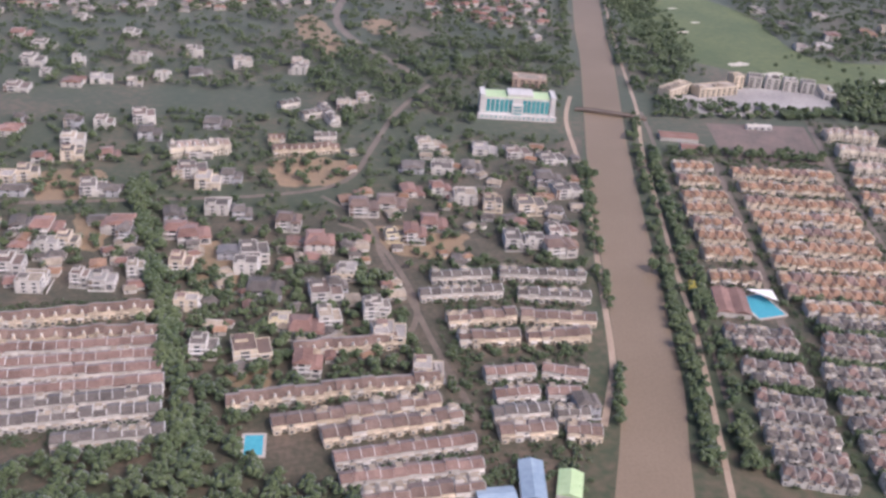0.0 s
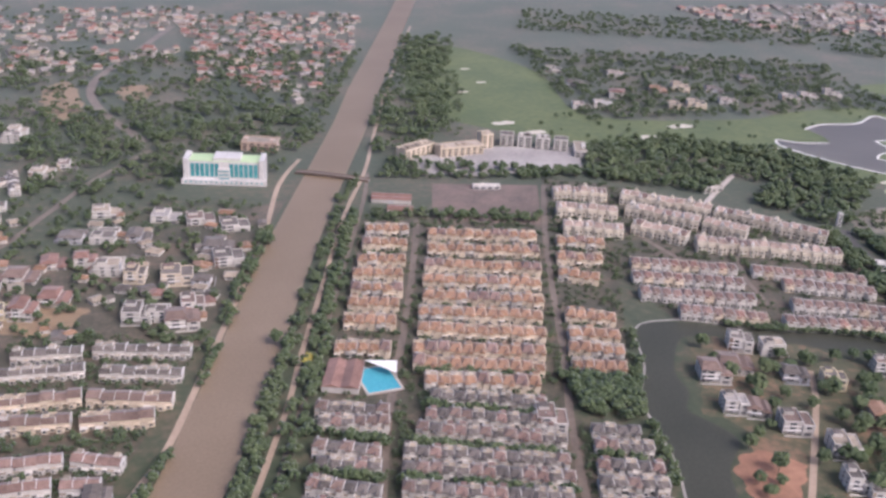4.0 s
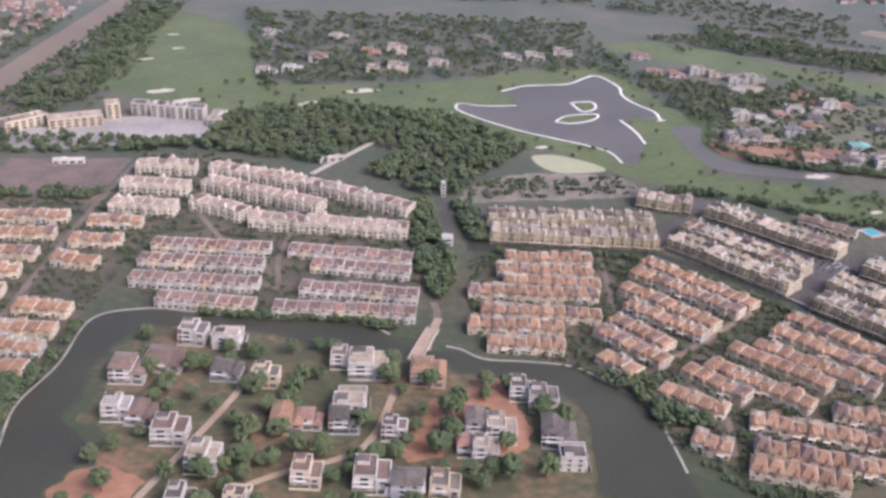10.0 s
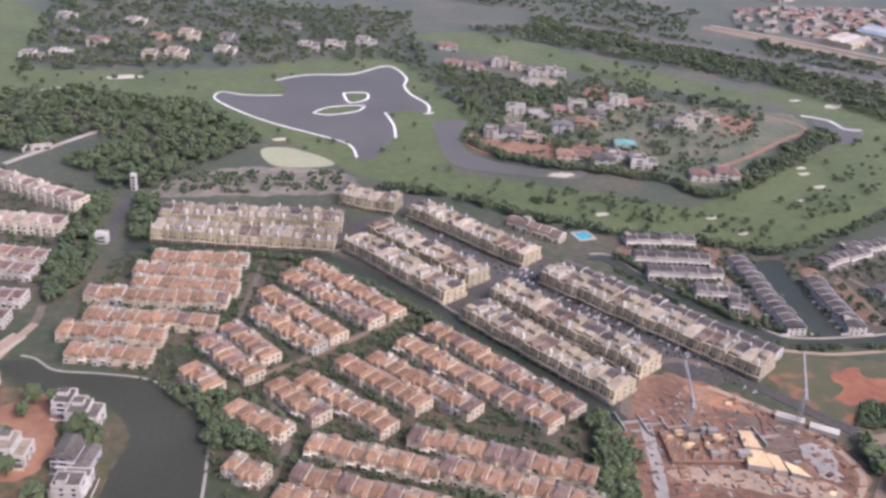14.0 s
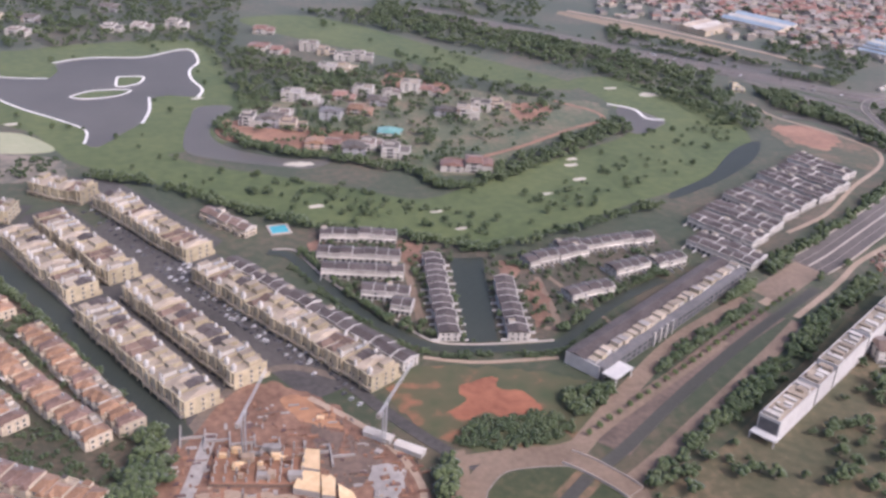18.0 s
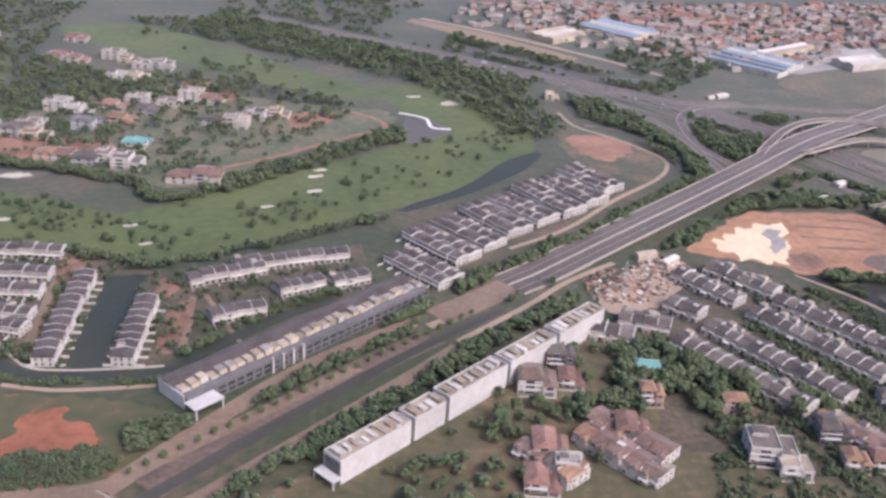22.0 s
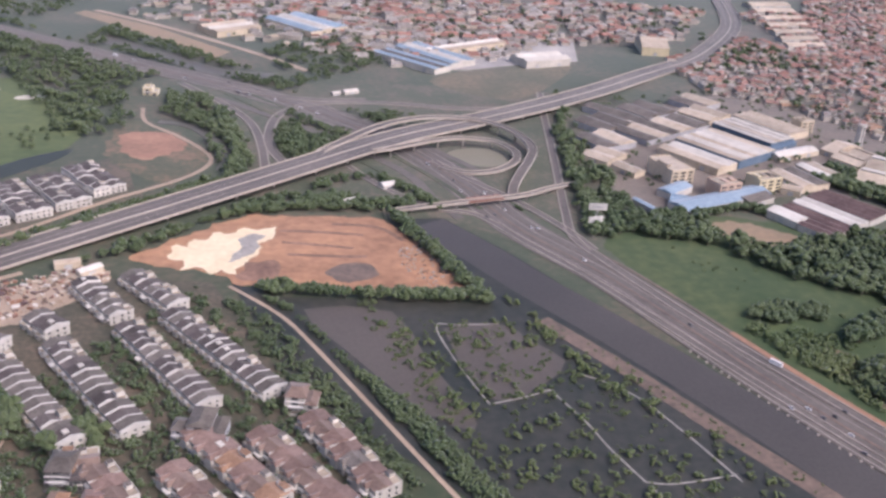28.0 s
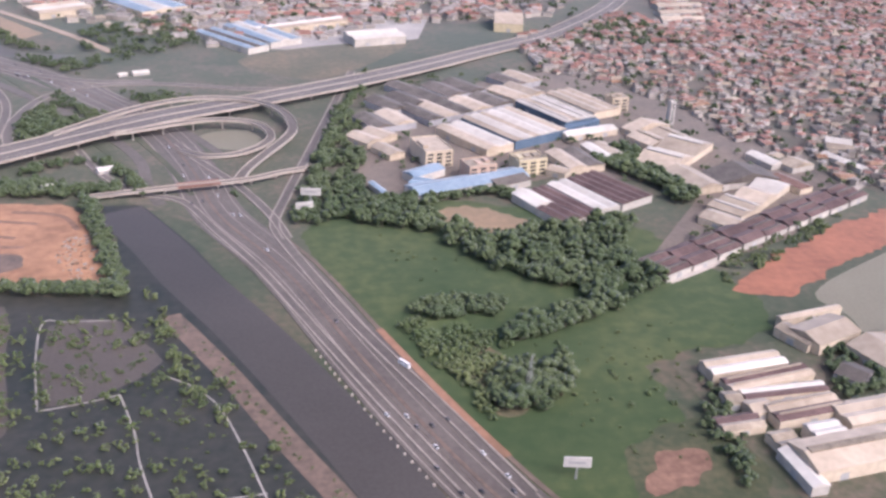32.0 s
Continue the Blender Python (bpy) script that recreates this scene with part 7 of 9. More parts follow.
house(-68, 646, 12.0, 12.7, 3, 84, 'white')
house(-52, 611, 9.0, 8.2, 3, 84, 'white')
house(-4, 636, 12.0, 12.0, 3, 3, 'white')
house(-35, 658, 11.0, 9.7, 3, 3, 'white')
house(-30, 619, 14.0, 12.0, 2, 3, 'grey')
house(32, 626, 12.0, 10.3, 3, 84, 'white')
house(-131, 673, 14.0, 11.3, 2, -6, 'white')
house(-114, 735, 9.1, 9.4, 2, -6, 'white')
house(-78, 700, 11.0, 9.4, 2, -6, 'white')
house(-149, 697, 14.0, 12.1, 2, 3, 'red')
house(-132, 638, 14.0, 13.6, 3, -6, 'white')
house(-103, 602, 13.0, 13.8, 2, 84, 'red')
house(-88, 607, 13.0, 13.3, 2, 3, 'white')
house(-68, 601, 9.0, 8.3, 2, 3, 'white')
house(-133, 592, 14.0, 14.0, 2, -6, 'white')
house(-120, 617, 9.0, 8.0, 2, -6, 'white')
house(-58, 542, 12.0, 12.0, 3, 3, 'white')
house(-53, 518, 12.0, 11.2, 3, 3, 'grey')
house(-78, 534, 10.0, 9.4, 3, -6, 'white')
house(-94, 534, 9.0, 8.0, 3, -6, 'grey')
house(-125, 526, 13.0, 14.3, 2, 84, 'red')
house(-91, 510, 12.0, 10.5, 3, 3, 'white')
house(-122, 543, 8.1, 7.7, 2, 3, 'grey')
house(-103, 489, 10.0, 8.8, 2, 3, 'red')
house(-89, 492, 11.0, 9.5, 3, 3, 'cream')
house(-71, 493, 10.0, 10.0, 2, 3, 'red')
house(-116, 465, 12.0, 12.1, 3, 84, 'cream')
house(-106, 468, 10.0, 9.8, 3, 3, 'cream')
house(-74, 451, 12.0, 11.2, 3, 3, 'white')
house(-66, 451, 11.0, 9.7, 2, 84, 'grey')
house(-18, 534, 14.0, 12.0, 2, -6, 'grey')
house(-27, 494, 14.0, 13.2, 2, 3, 'white')
house(-29, 470, 14.0, 12.6, 3, 3, 'white')
house(-21, 457, 12.0, 11.6, 3, -6, 'cream')
house(-10, 462, 10.0, 8.6, 3, -6, 'grey')
house(-16, 430, 12.0, 11.5, 3, 84, 'white')
house(-35, 423, 10.0, 10.7, 2, 3, 'grey')
house(-5, 425, 9.1, 8.8, 2, 3, 'grey')
house(-32, 408, 14.0, 11.2, 2, -6, 'red')
house(-26, 403, 14.0, 11.8, 2, 3, 'red')
house(-89, 414, 13.0, 13.6, 2, -6, 'red')
house(-100, 417, 10.0, 10.7, 2, 3, 'grey')
house(-78, 398, 9.0, 8.4, 3, -6, 'cream')
house(-85, 396, 10.0, 9.9, 3, 84, 'white')
house(-97, 396, 8.1, 7.7, 2, 84, 'red')
house(-58, 413, 12.0, 12.2, 3, 84, 'red')
house(-54, 405, 9.1, 9.4, 3, -6, 'grey')
house(16, 412, 11.0, 10.4, 3, -6, 'brown')
house(28, 390, 12.0, 10.8, 3, 84, 'red')
house(0, 384, 12.0, 12.9, 3, 3, 'white')
house(-10, 387, 11.0, 10.3, 2, 84, 'blue')
house(-3, 374, 11.0, 10.6, 3, 84, 'white')
house(-98, 380, 11.0, 10.3, 3, -6, 'white')
house(-87, 365, 11.0, 10.8, 3, 84, 'white')
house(-69, 367, 7.1, 7.4, 3, -6, 'white')
house(-60, 365, 10.0, 9.3, 2, -6, 'white')
house(-48, 372, 7.0, 7.6, 3, 3, 'white')
house(-30, 376, 9.1, 9.6, 3, -6, 'cream')
house(-26, 346, 9.1, 9.9, 3, 84, 'cream')
house(-19, 314, 10.0, 9.0, 3, -6, 'white')
house(-2, 311, 14.0, 14.0, 3, 3, 'cream')
house(4, 355, 14.0, 13.5, 2, -6, 'grey')
house(28, 349, 13.0, 13.2, 3, 3, 'white')
house(37, 365, 10.0, 10.7, 2, 84, 'cream')
house(9, 331, 8.1, 8.1, 2, 84, 'yellow')
house(19, 325, 13.0, 12.6, 2, -6, 'red')
house(28, 330, 9.0, 9.7, 3, 3, 'white')
house(46, 333, 9.0, 9.4, 4, 3, 'white')
house(48, 317, 9.1, 9.8, 3, 3, 'white')
house(18, 300, 10.0, 10.1, 3, -6, 'red')
house(61, 293, 11.0, 9.7, 3, -6, 'cream')
house(-109, 453, 11.0, 11.8, 2, 84, 'grey')
house(96, 503, 14.0, 11.2, 2, 3, 'white')
house(83, 474, 14.0, 11.6, 2, 84, 'grey')
house(98, 472, 14.0, 12.1, 2, 84, 'white')
house(114, 471, 11.0, 11.5, 2, -6, 'grey')
house(126, 495, 14.0, 14.0, 2, -6, 'white')
house(143, 490, 14.0, 11.1, 2, 3, 'white')
house(160, 481, 14.0, 13.3, 2, 3, 'white')
house(152, 457, 14.0, 12.6, 2, -6, 'grey')
house(78, 444, 11.0, 11.1, 2, 3, 'red')
house(92, 443, 10.0, 8.6, 3, 3, 'red')
house(103, 436, 13.0, 13.5, 3, 84, 'white')
house(115, 427, 9.1, 9.7, 3, -6, 'cream')
house(133, 424, 14.0, 13.8, 3, 3, 'cream')
house(144, 420, 10.0, 8.8, 2, 84, 'grey')
house(156, 440, 14.0, 12.5, 3, 3, 'white')
house(52, 426, 14.0, 13.6, 3, -6, 'brown')
house(66, 431, 14.0, 12.3, 2, -6, 'brown')
house(83, 409, 12.2, 12.9, 2, -6, 'red')
house(63, 398, 9.1, 7.9, 2, 3, 'yellow')
house(72, 397, 10.0, 10.8, 3, -6, 'red')
house(118, 389, 12.0, 11.8, 3, -6, 'white')
house(126, 389, 10.0, 9.6, 3, 84, 'white')
house(136, 382, 14.0, 13.6, 3, 3, 'brown')
house(140, 398, 10.0, 10.1, 2, 3, 'white')
house(29, 392, 12.0, 12.2, 3, -6, 'red')
house(38, 365, 9.1, 8.7, 3, 84, 'white')
house(33, 353, 8.1, 7.2, 3, 3, 'grey')
house(48, 334, 8.1, 7.2, 4, 3, 'white')
house(50, 317, 12.2, 11.3, 3, -6, 'cream')
house(62, 292, 9.2, 8.4, 2, 3, 'grey')
house(113, 267, 8.2, 8.5, 3, 3, 'grey')
house(33, 636, 11.0, 10.8, 3, -6, 'white')
house(57, 563, 13.0, 13.8, 2, -6, 'white')
house(69, 575, 11.0, 10.0, 2, 3, 'white')
house(883, 225, 10.0, 11.0, 3, -14, 'red')
house(877, 212, 10.0, 10.2, 2, -14, 'red')
house(886, 217, 8.1, 7.9, 3, 76, 'white')
house(901, 260, 8.1, 8.4, 2, -14, 'red')
house(929, 264, 8.0, 8.7, 2, 76, 'teal')
house(948, 240, 8.1, 8.1, 3, 76, 'orange')
house(972, 222, 10.0, 9.5, 3, -14, 'slate')
house(910, 230, 10.0, 10.5, 3, -14, 'red')
house(905, 225, 7.1, 7.8, 2, -14, 'orange')
house(1034, 246, 9.1, 8.0, 3, -14, 'brown')
house(1007, 236, 10.0, 10.1, 3, -14, 'grey')
house(1001, 236, 7.1, 6.5, 2, -14, 'grey')
house(980, 207, 9.1, 8.1, 2, -14, 'red')
house(971, 208, 7.1, 7.2, 2, -14, 'orange')
house(889, 259, 12.2, 10.6, 3, -14, 'brown')
house(901, 272, 9.2, 8.6, 3, -14, 'slate')
house(923, 247, 7.1, 6.6, 3, -14, 'orange')
house(948, 216, 14.0, 13.9, 3, -14, 'white')
house(951, 208, 9.1, 8.9, 2, -14, 'white')
house(430, 789, 14.0, 11.7, 2, -14, 'white')
house(434, 745, 14.0, 11.3, 2, -14, 'grey')
house(418, 684, 14.0, 11.2, 2, -14, 'white')
house(436, 687, 14.0, 13.0, 2, -14, 'white')
house(457, 713, 14.0, 13.4, 3, 76, 'red')
house(480, 774, 14.0, 14.1, 2, -14, 'white')
house(498, 728, 14.0, 12.9, 2, -14, 'orange')
house(518, 730, 14.0, 13.4, 3, -14, 'cream')
house(494, 682, 14.0, 12.7, 2, -14, 'cream')
house(509, 681, 14.0, 11.7, 3, -14, 'cream')
house(541, 692, 14.0, 12.6, 2, -14, 'white')
house(546, 726, 14.0, 12.3, 2, -14, 'grey')
house(546, 788, 14.0, 13.9, 2, -14, 'grey')
house(593, 760, 14.0, 12.7, 2, -14, 'grey')
house(599, 701, 14.0, 13.9, 2, -14, 'white')
house(618, 705, 14.0, 11.6, 2, -14, 'white')
house(641, 708, 14.0, 12.4, 3, -14, 'white')
house(699, 698, 14.0, 13.8, 2, -14, 'red')
house(681, 513, 12, 11, 3, -14, 'white')
house(691, 512, 13, 12, 3, 76, 'grey')
house(702, 506, 14, 11, 2, -14, 'cream')
house(712, 479, 12, 12, 2, 76, 'orange')
house(721, 475, 13, 11, 2, -14, 'red')
house(730, 472, 14, 12, 2, 76, 'grey')
house(739, 474, 12, 11, 2, -14, 'white')
house(706, 554, 13, 12, 3, 76, 'white')
house(718, 544, 14, 11, 2, -14, 'white')
house(724, 521, 12, 12, 3, 76, 'blue')
house(735, 552, 13, 11, 2, -14, 'red')
house(748, 561, 14, 12, 3, 76, 'white')
house(753, 543, 12, 11, 2, -14, 'grey')
house(776, 564, 13, 12, 4, 76, 'white')
house(787, 560, 14, 11, 2, -14, 'red')
house(789, 524, 12, 12, 2, 76, 'grey')
house(800, 519, 13, 11, 3, -14, 'white')
house(811, 532, 14, 12, 3, 76, 'white')
house(823, 534, 12, 11, 2, -14, 'cream')
house(751, 492, 13, 12, 2, 76, 'teal')
house(749, 463, 14, 11, 3, -14, 'white')
house(774, 445, 12, 12, 2, 76, 'red')
house(786, 441, 13, 11, 3, -14, 'red')
house(726, 657, 14, 12, 3, 76, 'white')
house(736, 645, 12, 11, 2, -14, 'cream')
house(746, 634, 13, 12, 2, 76, 'white')
house(757, 629, 14, 11, 3, -14, 'white')
house(733, 609, 12, 12, 2, 76, 'white')
house(744, 605, 13, 11, 2, -14, 'cream')
house(693, 657, 14, 12, 2, 76, 'red')
house(706, 647, 12, 11, 2, -14, 'red')
house(697, 525, 13, 12, 2, 76, 'white')
house(741, 528, 14, 11, 2, -14, 'orange')
house(764, 556, 12, 12, 2, 76, 'white')

# ---- large single buildings ----
hospital(157, 550, -9, 45, 13)
slab_building('annexe_building', 'brown low annexe with a pale flat roof', 'building', 179, 603, 22, 12, 3, -14, M_PINKW, M_FLAT)
long_block(822, 219, 35.4, (27, 13, 27, 24, 26), 7.0, (7.6, 7.6, 8.4, 8.4, 8.6))
arcade_block(781, 259, 35.8, 104, 15)
pool(210, 329, 13, 17, 10, 'turquoise swimming pool of a red-roofed club house')
pool(-2, 259, 6, 10, -4, 'small bright turquoise pool among trees')
terrace('brown', 655, 399, 673, 378, 5)
pool(685, 383, 7, 7, 10, 'bright blue pool between estate houses')
mark([(428, 500), (462, 534), (482, 520), (446, 482)])
strip('path_park', M_PATH, [(427, 494), (445, 514), (469, 540)], 3.2, 0.06, 'pale diagonal park path', 'path')
strip('path_park', M_PATH, [(433, 527), (444, 529), (445, 514)], 2.2, 0.06, 'pale park path', 'path')
shed(197, 331, 20, 14, 2.6, 75, (M_REDROOF,), M_WALL, 2, None, 'club house with broad dark red tiled roofs')

sail = thing("shade_sail", "pale triangular shade sail over a pool", "shade sail")
sb = Build()
sb.solid([(206, 337, 4.2), (219, 338, 2.6), (217, 328, 3.2)], [(206, 337, 4.3), (219, 338, 2.7), (217, 328, 3.3)], M_SANDW)
part("canvas", sb, sail)
for px, py, pz in ((206, 337, 4.3), (219, 338, 2.7), (217, 328, 3.3)):
    pb = Build()
    pb.lathe(px, py, [(0.12, 0), (0.1, pz)], M_STEEL, 6)
    part("post", pb, sail)

shed(84, 231, 18, 8, 3.0, 80, (M_BLUE,), M_WALL, 1, None, 'blue sheet-roofed hall')
shed(71, 225, 12, 8, 2.8, 0, (M_BLUE,), M_WALL, 1, None, 'blue sheet-roofed hall')
shed(96, 229, 12, 8, 2.0, 70, (M_GREENR,), M_WALL, 1, None, 'green sheet-roofed hall')
slab_building('grandstand', 'white covered grandstand of a playing field', 'grandstand', 304, 526, 16, 3, 1, -4, M_BRIGHT, M_WHITER)
slab_building('school_building', 'cream school building with tan tiled roof', 'school', 274, 588, 26, 9, 3, 35, M_CREAM, M_FLAT)
slab_building('school_building', 'cream school building with tan tiled roof', 'school', 302, 588, 30, 10, 3, 12, M_CREAM, M_TANR)
slab_building('tower_block', 'pale corner tower of the school', 'school', 322, 600, 8, 8, 5, 10, M_CREAM, M_FLAT)
slab_building('apartment_block', 'white low apartment block beside a yard', 'apartments', 338, 604, 9, 8, 4, -18, M_WALL, M_GRROOF, group='low apartments')
slab_building('apartment_block', 'white low apartment block beside a yard', 'apartments', 349, 600, 9, 8, 4, -18, M_WALL, M_GRROOF, group='low apartments')
slab_building('apartment_block', 'white low apartment block beside a yard', 'apartments', 360, 596, 9, 8, 4, -18, M_WALL, M_GRROOF, group='low apartments')
slab_building('apartment_block', 'white low apartment block beside a yard', 'apartments', 371, 592, 9, 8, 4, -18, M_WALL, M_GRROOF, group='low apartments')
slab_building('hall_building', 'plain pale flat-roofed hall', 'building', 382, 585, 8, 20, 2, -15, M_WALL, M_FLAT)
shed(246, 512, 22, 10, 2.4, -12, (M_REDROOF, M_REDROOF), M_WALL, 2, None, 'red-roofed low canteen halls')
shed(248, 495, 14, 8, 2.4, -12, (M_REDROOF,), M_WALL, 1, None, 'red-roofed low canteen halls')
slab_building('pavilion', 'long pale park pavilion among trees', 'pavilion', 440, 512, 14, 3, 1, 15, M_WALL, M_FLAT)
slab_building('gatehouse', 'small white gatehouse on the avenue', 'gatehouse', 478, 401, 5, 4, 2, -12, M_BRIGHT, M_WHITER)
slab_building('gate_tower', 'slim white gate tower at the avenue end', 'tower', 489, 456, 2.4, 2.4, 4, -12, M_BRIGHT, M_WHITER)
viaduct('river_bridge', 'brown concrete road bridge over the river', [(197, 559, 0.6), (205, 556, 1.3), (216, 551, 1.5), (228, 546, 1.3), (238, 542, 0.6)], 4, 9, M_MUDB, M_LANE, False)
viaduct('lake_bridge', 'short pale concrete bridge over the lake', [(443, 307, 0.4), (446, 312, 0.9), (451, 321, 0.9), (455, 328, 0.4)], 4.5, 5, M_PATH, M_DIRT, False)
viaduct('canal_bridge', 'brownish concrete canal bridge at the roundabout', [(756, 222, 0.5), (761, 217, 0.6), (767, 209, 0.6), (770, 204, 0.5)], 6.5, 0, M_PATH, M_DUST, False)
viaduct('canal_bridge', 'brownish concrete canal bridge at the roundabout', [(724, 194, 0.5), (728, 189, 0.6), (735, 183, 0.6), (740, 178, 0.5)], 5.5, 0, M_PATH, M_DUST, False)
shed(697, 281, 9, 6, 2.2, -57, (M_WHITER,), M_WALL, 1, None, 'white-roofed car park shelter')
shed(703, 239, 9, 3, 1.8, -38, (M_WHITER,), M_WALL, 1, None, 'white site cabin roofs')
shed(711, 231.5, 9, 3, 1.8, -38, (M_WHITER,), M_WALL, 1, None, 'white site cabin roofs')
# motorway interchange
viaduct('flyover', 'long pale concrete motorway flyover on piers', [(898, 327, 0.35), (912, 335, 0.8), (935, 350, 1.8), (970, 373, 3.0), (1006, 397, 4.0), (1053, 430, 4.6), (1080, 450, 4.8), (1115, 474, 4.8), (1174, 506, 4.4), (1240, 549, 3.2), (1300, 596, 1.6), (1367, 649, 0.6), (1443, 741, 0.5), (1487, 834, 0.5), (1530, 950, 0.5)], 17, 16, road=M_ROAD)
viaduct('flyover_ramp', 'curving concrete ramp sweeping off the flyover', [(1066, 449, 4.9), (1080, 464, 5.2), (1096, 480, 5.5), (1111, 491, 5.6), (1127, 497, 5.7), (1142, 497, 5.7), (1158, 491, 5.6), (1168, 480, 5.2), (1173, 465, 4.6), (1173, 450, 4.0), (1167, 437, 3.2), (1158, 422, 2.4), (1150, 408, 1.4), (1146, 396, 0.5)], 4.0, 12, road=M_ROAD, median=False)
viaduct('flyover_ramp', 'inner concrete loop ramp round a pond', [(1092, 449, 4.8), (1106, 455, 4.8), (1122, 462, 4.9), (1138, 466, 4.9), (1155, 462, 4.5), (1162, 451, 4.0), (1162, 441, 3.2), (1156, 433, 2.4), (1145, 427, 1.6), (1132, 428, 1.0), (1122, 437, 0.5)], 3.4, 12, road=M_ROAD, median=False)
bridge = viaduct('overbridge', 'long road overbridge with red railings', [(1088, 385, 1.0), (1102, 385, 2.6), (1117, 387, 3.0), (1148, 393, 3.0), (1165, 402, 2.4), (1182, 411, 0.8)], 2.6, 10, M_PATH, M_ROAD, False)

for off, z in ((-1.7, 2.9), (1.7, 2.9)):
    c = Build()
    c.bar((1122 + off * 0.17, 388 - off, z + 0.4), (1139 + off * 0.17, 391.3 - off, z + 0.4), 0.5, M_REDROOF)
    part("railing_panel", c, bridge, "red-painted railing panels")

zone('water_pond', M_GPOND, [(1129, 453), (1136, 461), (1148, 463), (1158, 460), (1161, 451), (1156, 440), (1145, 436), (1134, 442)], 0.1, 'round grey pond inside a ramp loop', 'pond', smooth=2)
strip('road_ramp', M_ROAD, [(1056, 554), (1079, 528), (1101, 502), (1122, 467), (1140, 431)], 4, 0.13, 'slip road', 'road')
strip('road_ramp', M_ROAD, [(1023, 550), (1065, 497), (1090, 458), (1105, 426), (1110, 397), (1116, 376)], 5, 0.13, 'service carriageway of the motorway', 'road')


def kerbed(pts, width, label):
    """A slip road between two pale concrete kerbs."""
    strip('road_ramp', M_ROAD, pts, width, 0.15, label, 'road')
    mid = rounded(pts, 5, False)
    for side in (-1, 1):
        edge = []
        for i, p in enumerate(mid):
            d = (mid[min(i + 1, len(mid) - 1)] - mid[max(i - 1, 0)]).normalized()
            edge.append((p.x - d.y * side * width / 2, p.y + d.x * side * width / 2))
        strip('ramp_kerb', M_KERB, edge, 0.7, 0.35, 'pale concrete kerb of a slip road', 'kerb', steps=0)


kerbed([(1052, 438), (1047, 453), (1044, 473), (1046, 494), (1052, 517), (1063, 532), (1077, 540), (1105, 541), (1130, 536), (1154, 529), (1185, 528)], 4.6, 'wide looping slip road between pale kerbs')
kerbed([(1039, 436), (1040, 458), (1040, 474), (1039, 495), (1035, 515), (1024, 542), (1003, 580)], 4.0, 'slip road beside the loop')
kerbed([(1026, 572), (1047, 559), (1065, 550), (1082, 546), (1105, 546)], 5.0, 'pale toll approach road')
kerbed([(1080, 533), (1093, 513), (1106, 497), (1118, 478)], 3.0, 'slip road joining the motorway')
kerbed([(1215, 560), (1204, 522), (1190, 470), (1179, 430), (1164, 376), (1159, 353), (1163, 332), (1179, 277), (1199, 222), (1212, 186)], 3.6, 'grey service road beside trees')
kerbed([(1121, 446), (1132, 420), (1146, 394), (1158, 362), (1163, 340)], 3.4, 'slip road under the overbridge')
kerbed([(1078, 441), (1090, 412), (1107, 389), (1124, 379), (1137, 350), (1151, 318), (1162, 287), (1178, 240), (1194, 196), (1204, 172)], 3.0, 'service lane along the channel')
for pts in ([(1024, 566), (1053, 515), (1076, 466), (1097, 424), (1115, 386)], [(1040, 560), (1070, 512), (1095, 470), (1115, 425), (1128, 385)]):
    strip('median_verge', M_DGRASS, pts, 2.6, 0.16, 'weedy strip between carriageways', 'verge')
woods([(1048, 454), (1047, 485), (1055, 512), (1062, 508), (1082, 470), (1068, 448)], 260, 1.6, 3.0, 'bush', True, 'scrub inside a slip road loop')

# carriageway kerbs and lines along the motorway
line = rounded(HIGHWAY, 5, False)
for off, wid, mat, name, label in ((-8.6, 0.45, M_KERB, "kerb", "pale kerb of the motorway"), (-3.4, 0.35, M_KERB, "kerb", "pale barrier between carriageways"), (0.4, 1.2, M_MUDB, "verge", "earth median strip"), (4.2, 0.4, M_KERB, "kerb", "pale barrier between carriageways"),
                                   (9.2, 0.5, M_KERB, "kerb", "pale kerb of the motorway"), (-5.2, 0.12, M_LANE, "lane_line", "white painted lane line"), (2.3, 0.12, M_LANE, "lane_line", "white painted lane line"), (6.4, 0.12, M_LANE, "lane_line", "white painted lane line")):
    pts = []
    for i, p in enumerate(line):
        d = (line[min(i + 1, len(line) - 1)] - line[max(i - 1, 0)]).normalized()
        pts.append((p.x - d.y * off, p.y + d.x * off))
    strip("motorway_" + name, mat, pts, wid, 0.13, label, name.replace("_", " "), steps=0)
wall_line = [(p.x - (line[min(i + 1, len(line) - 1)] - line[max(i - 1, 0)]).normalized().y * 11.5, p.y + (line[min(i + 1, len(line) - 1)] - line[max(i - 1, 0)]).normalized().x * 11.5) for i, p in enumerate(line)][:22]
edge = [(p.x + (line[min(i + 1, len(line) - 1)] - line[max(i - 1, 0)]).normalized().y * 11.7, p.y - (line[min(i + 1, len(line) - 1)] - line[max(i - 1, 0)]).normalized().x * 11.7) for i, p in enumerate(line)]
strip("motorway_verge", M_REDSOIL, [p for p in edge if 196 < p[1] < 276], 2.4, 0.12, "reddish earth shoulder beside the motorway", "verge")
strip("motorway_verge", M_MUDB, [p for p in edge if 262 < p[1] < 360], 1.6, 0.115, "dusty earth shoulder beside the motorway", "verge")
strip("motorway_verge", M_MUDB, [p for p in edge if p[1] < 210], 1.6, 0.115, "dusty earth shoulder beside the motorway", "verge")
RW = Build()
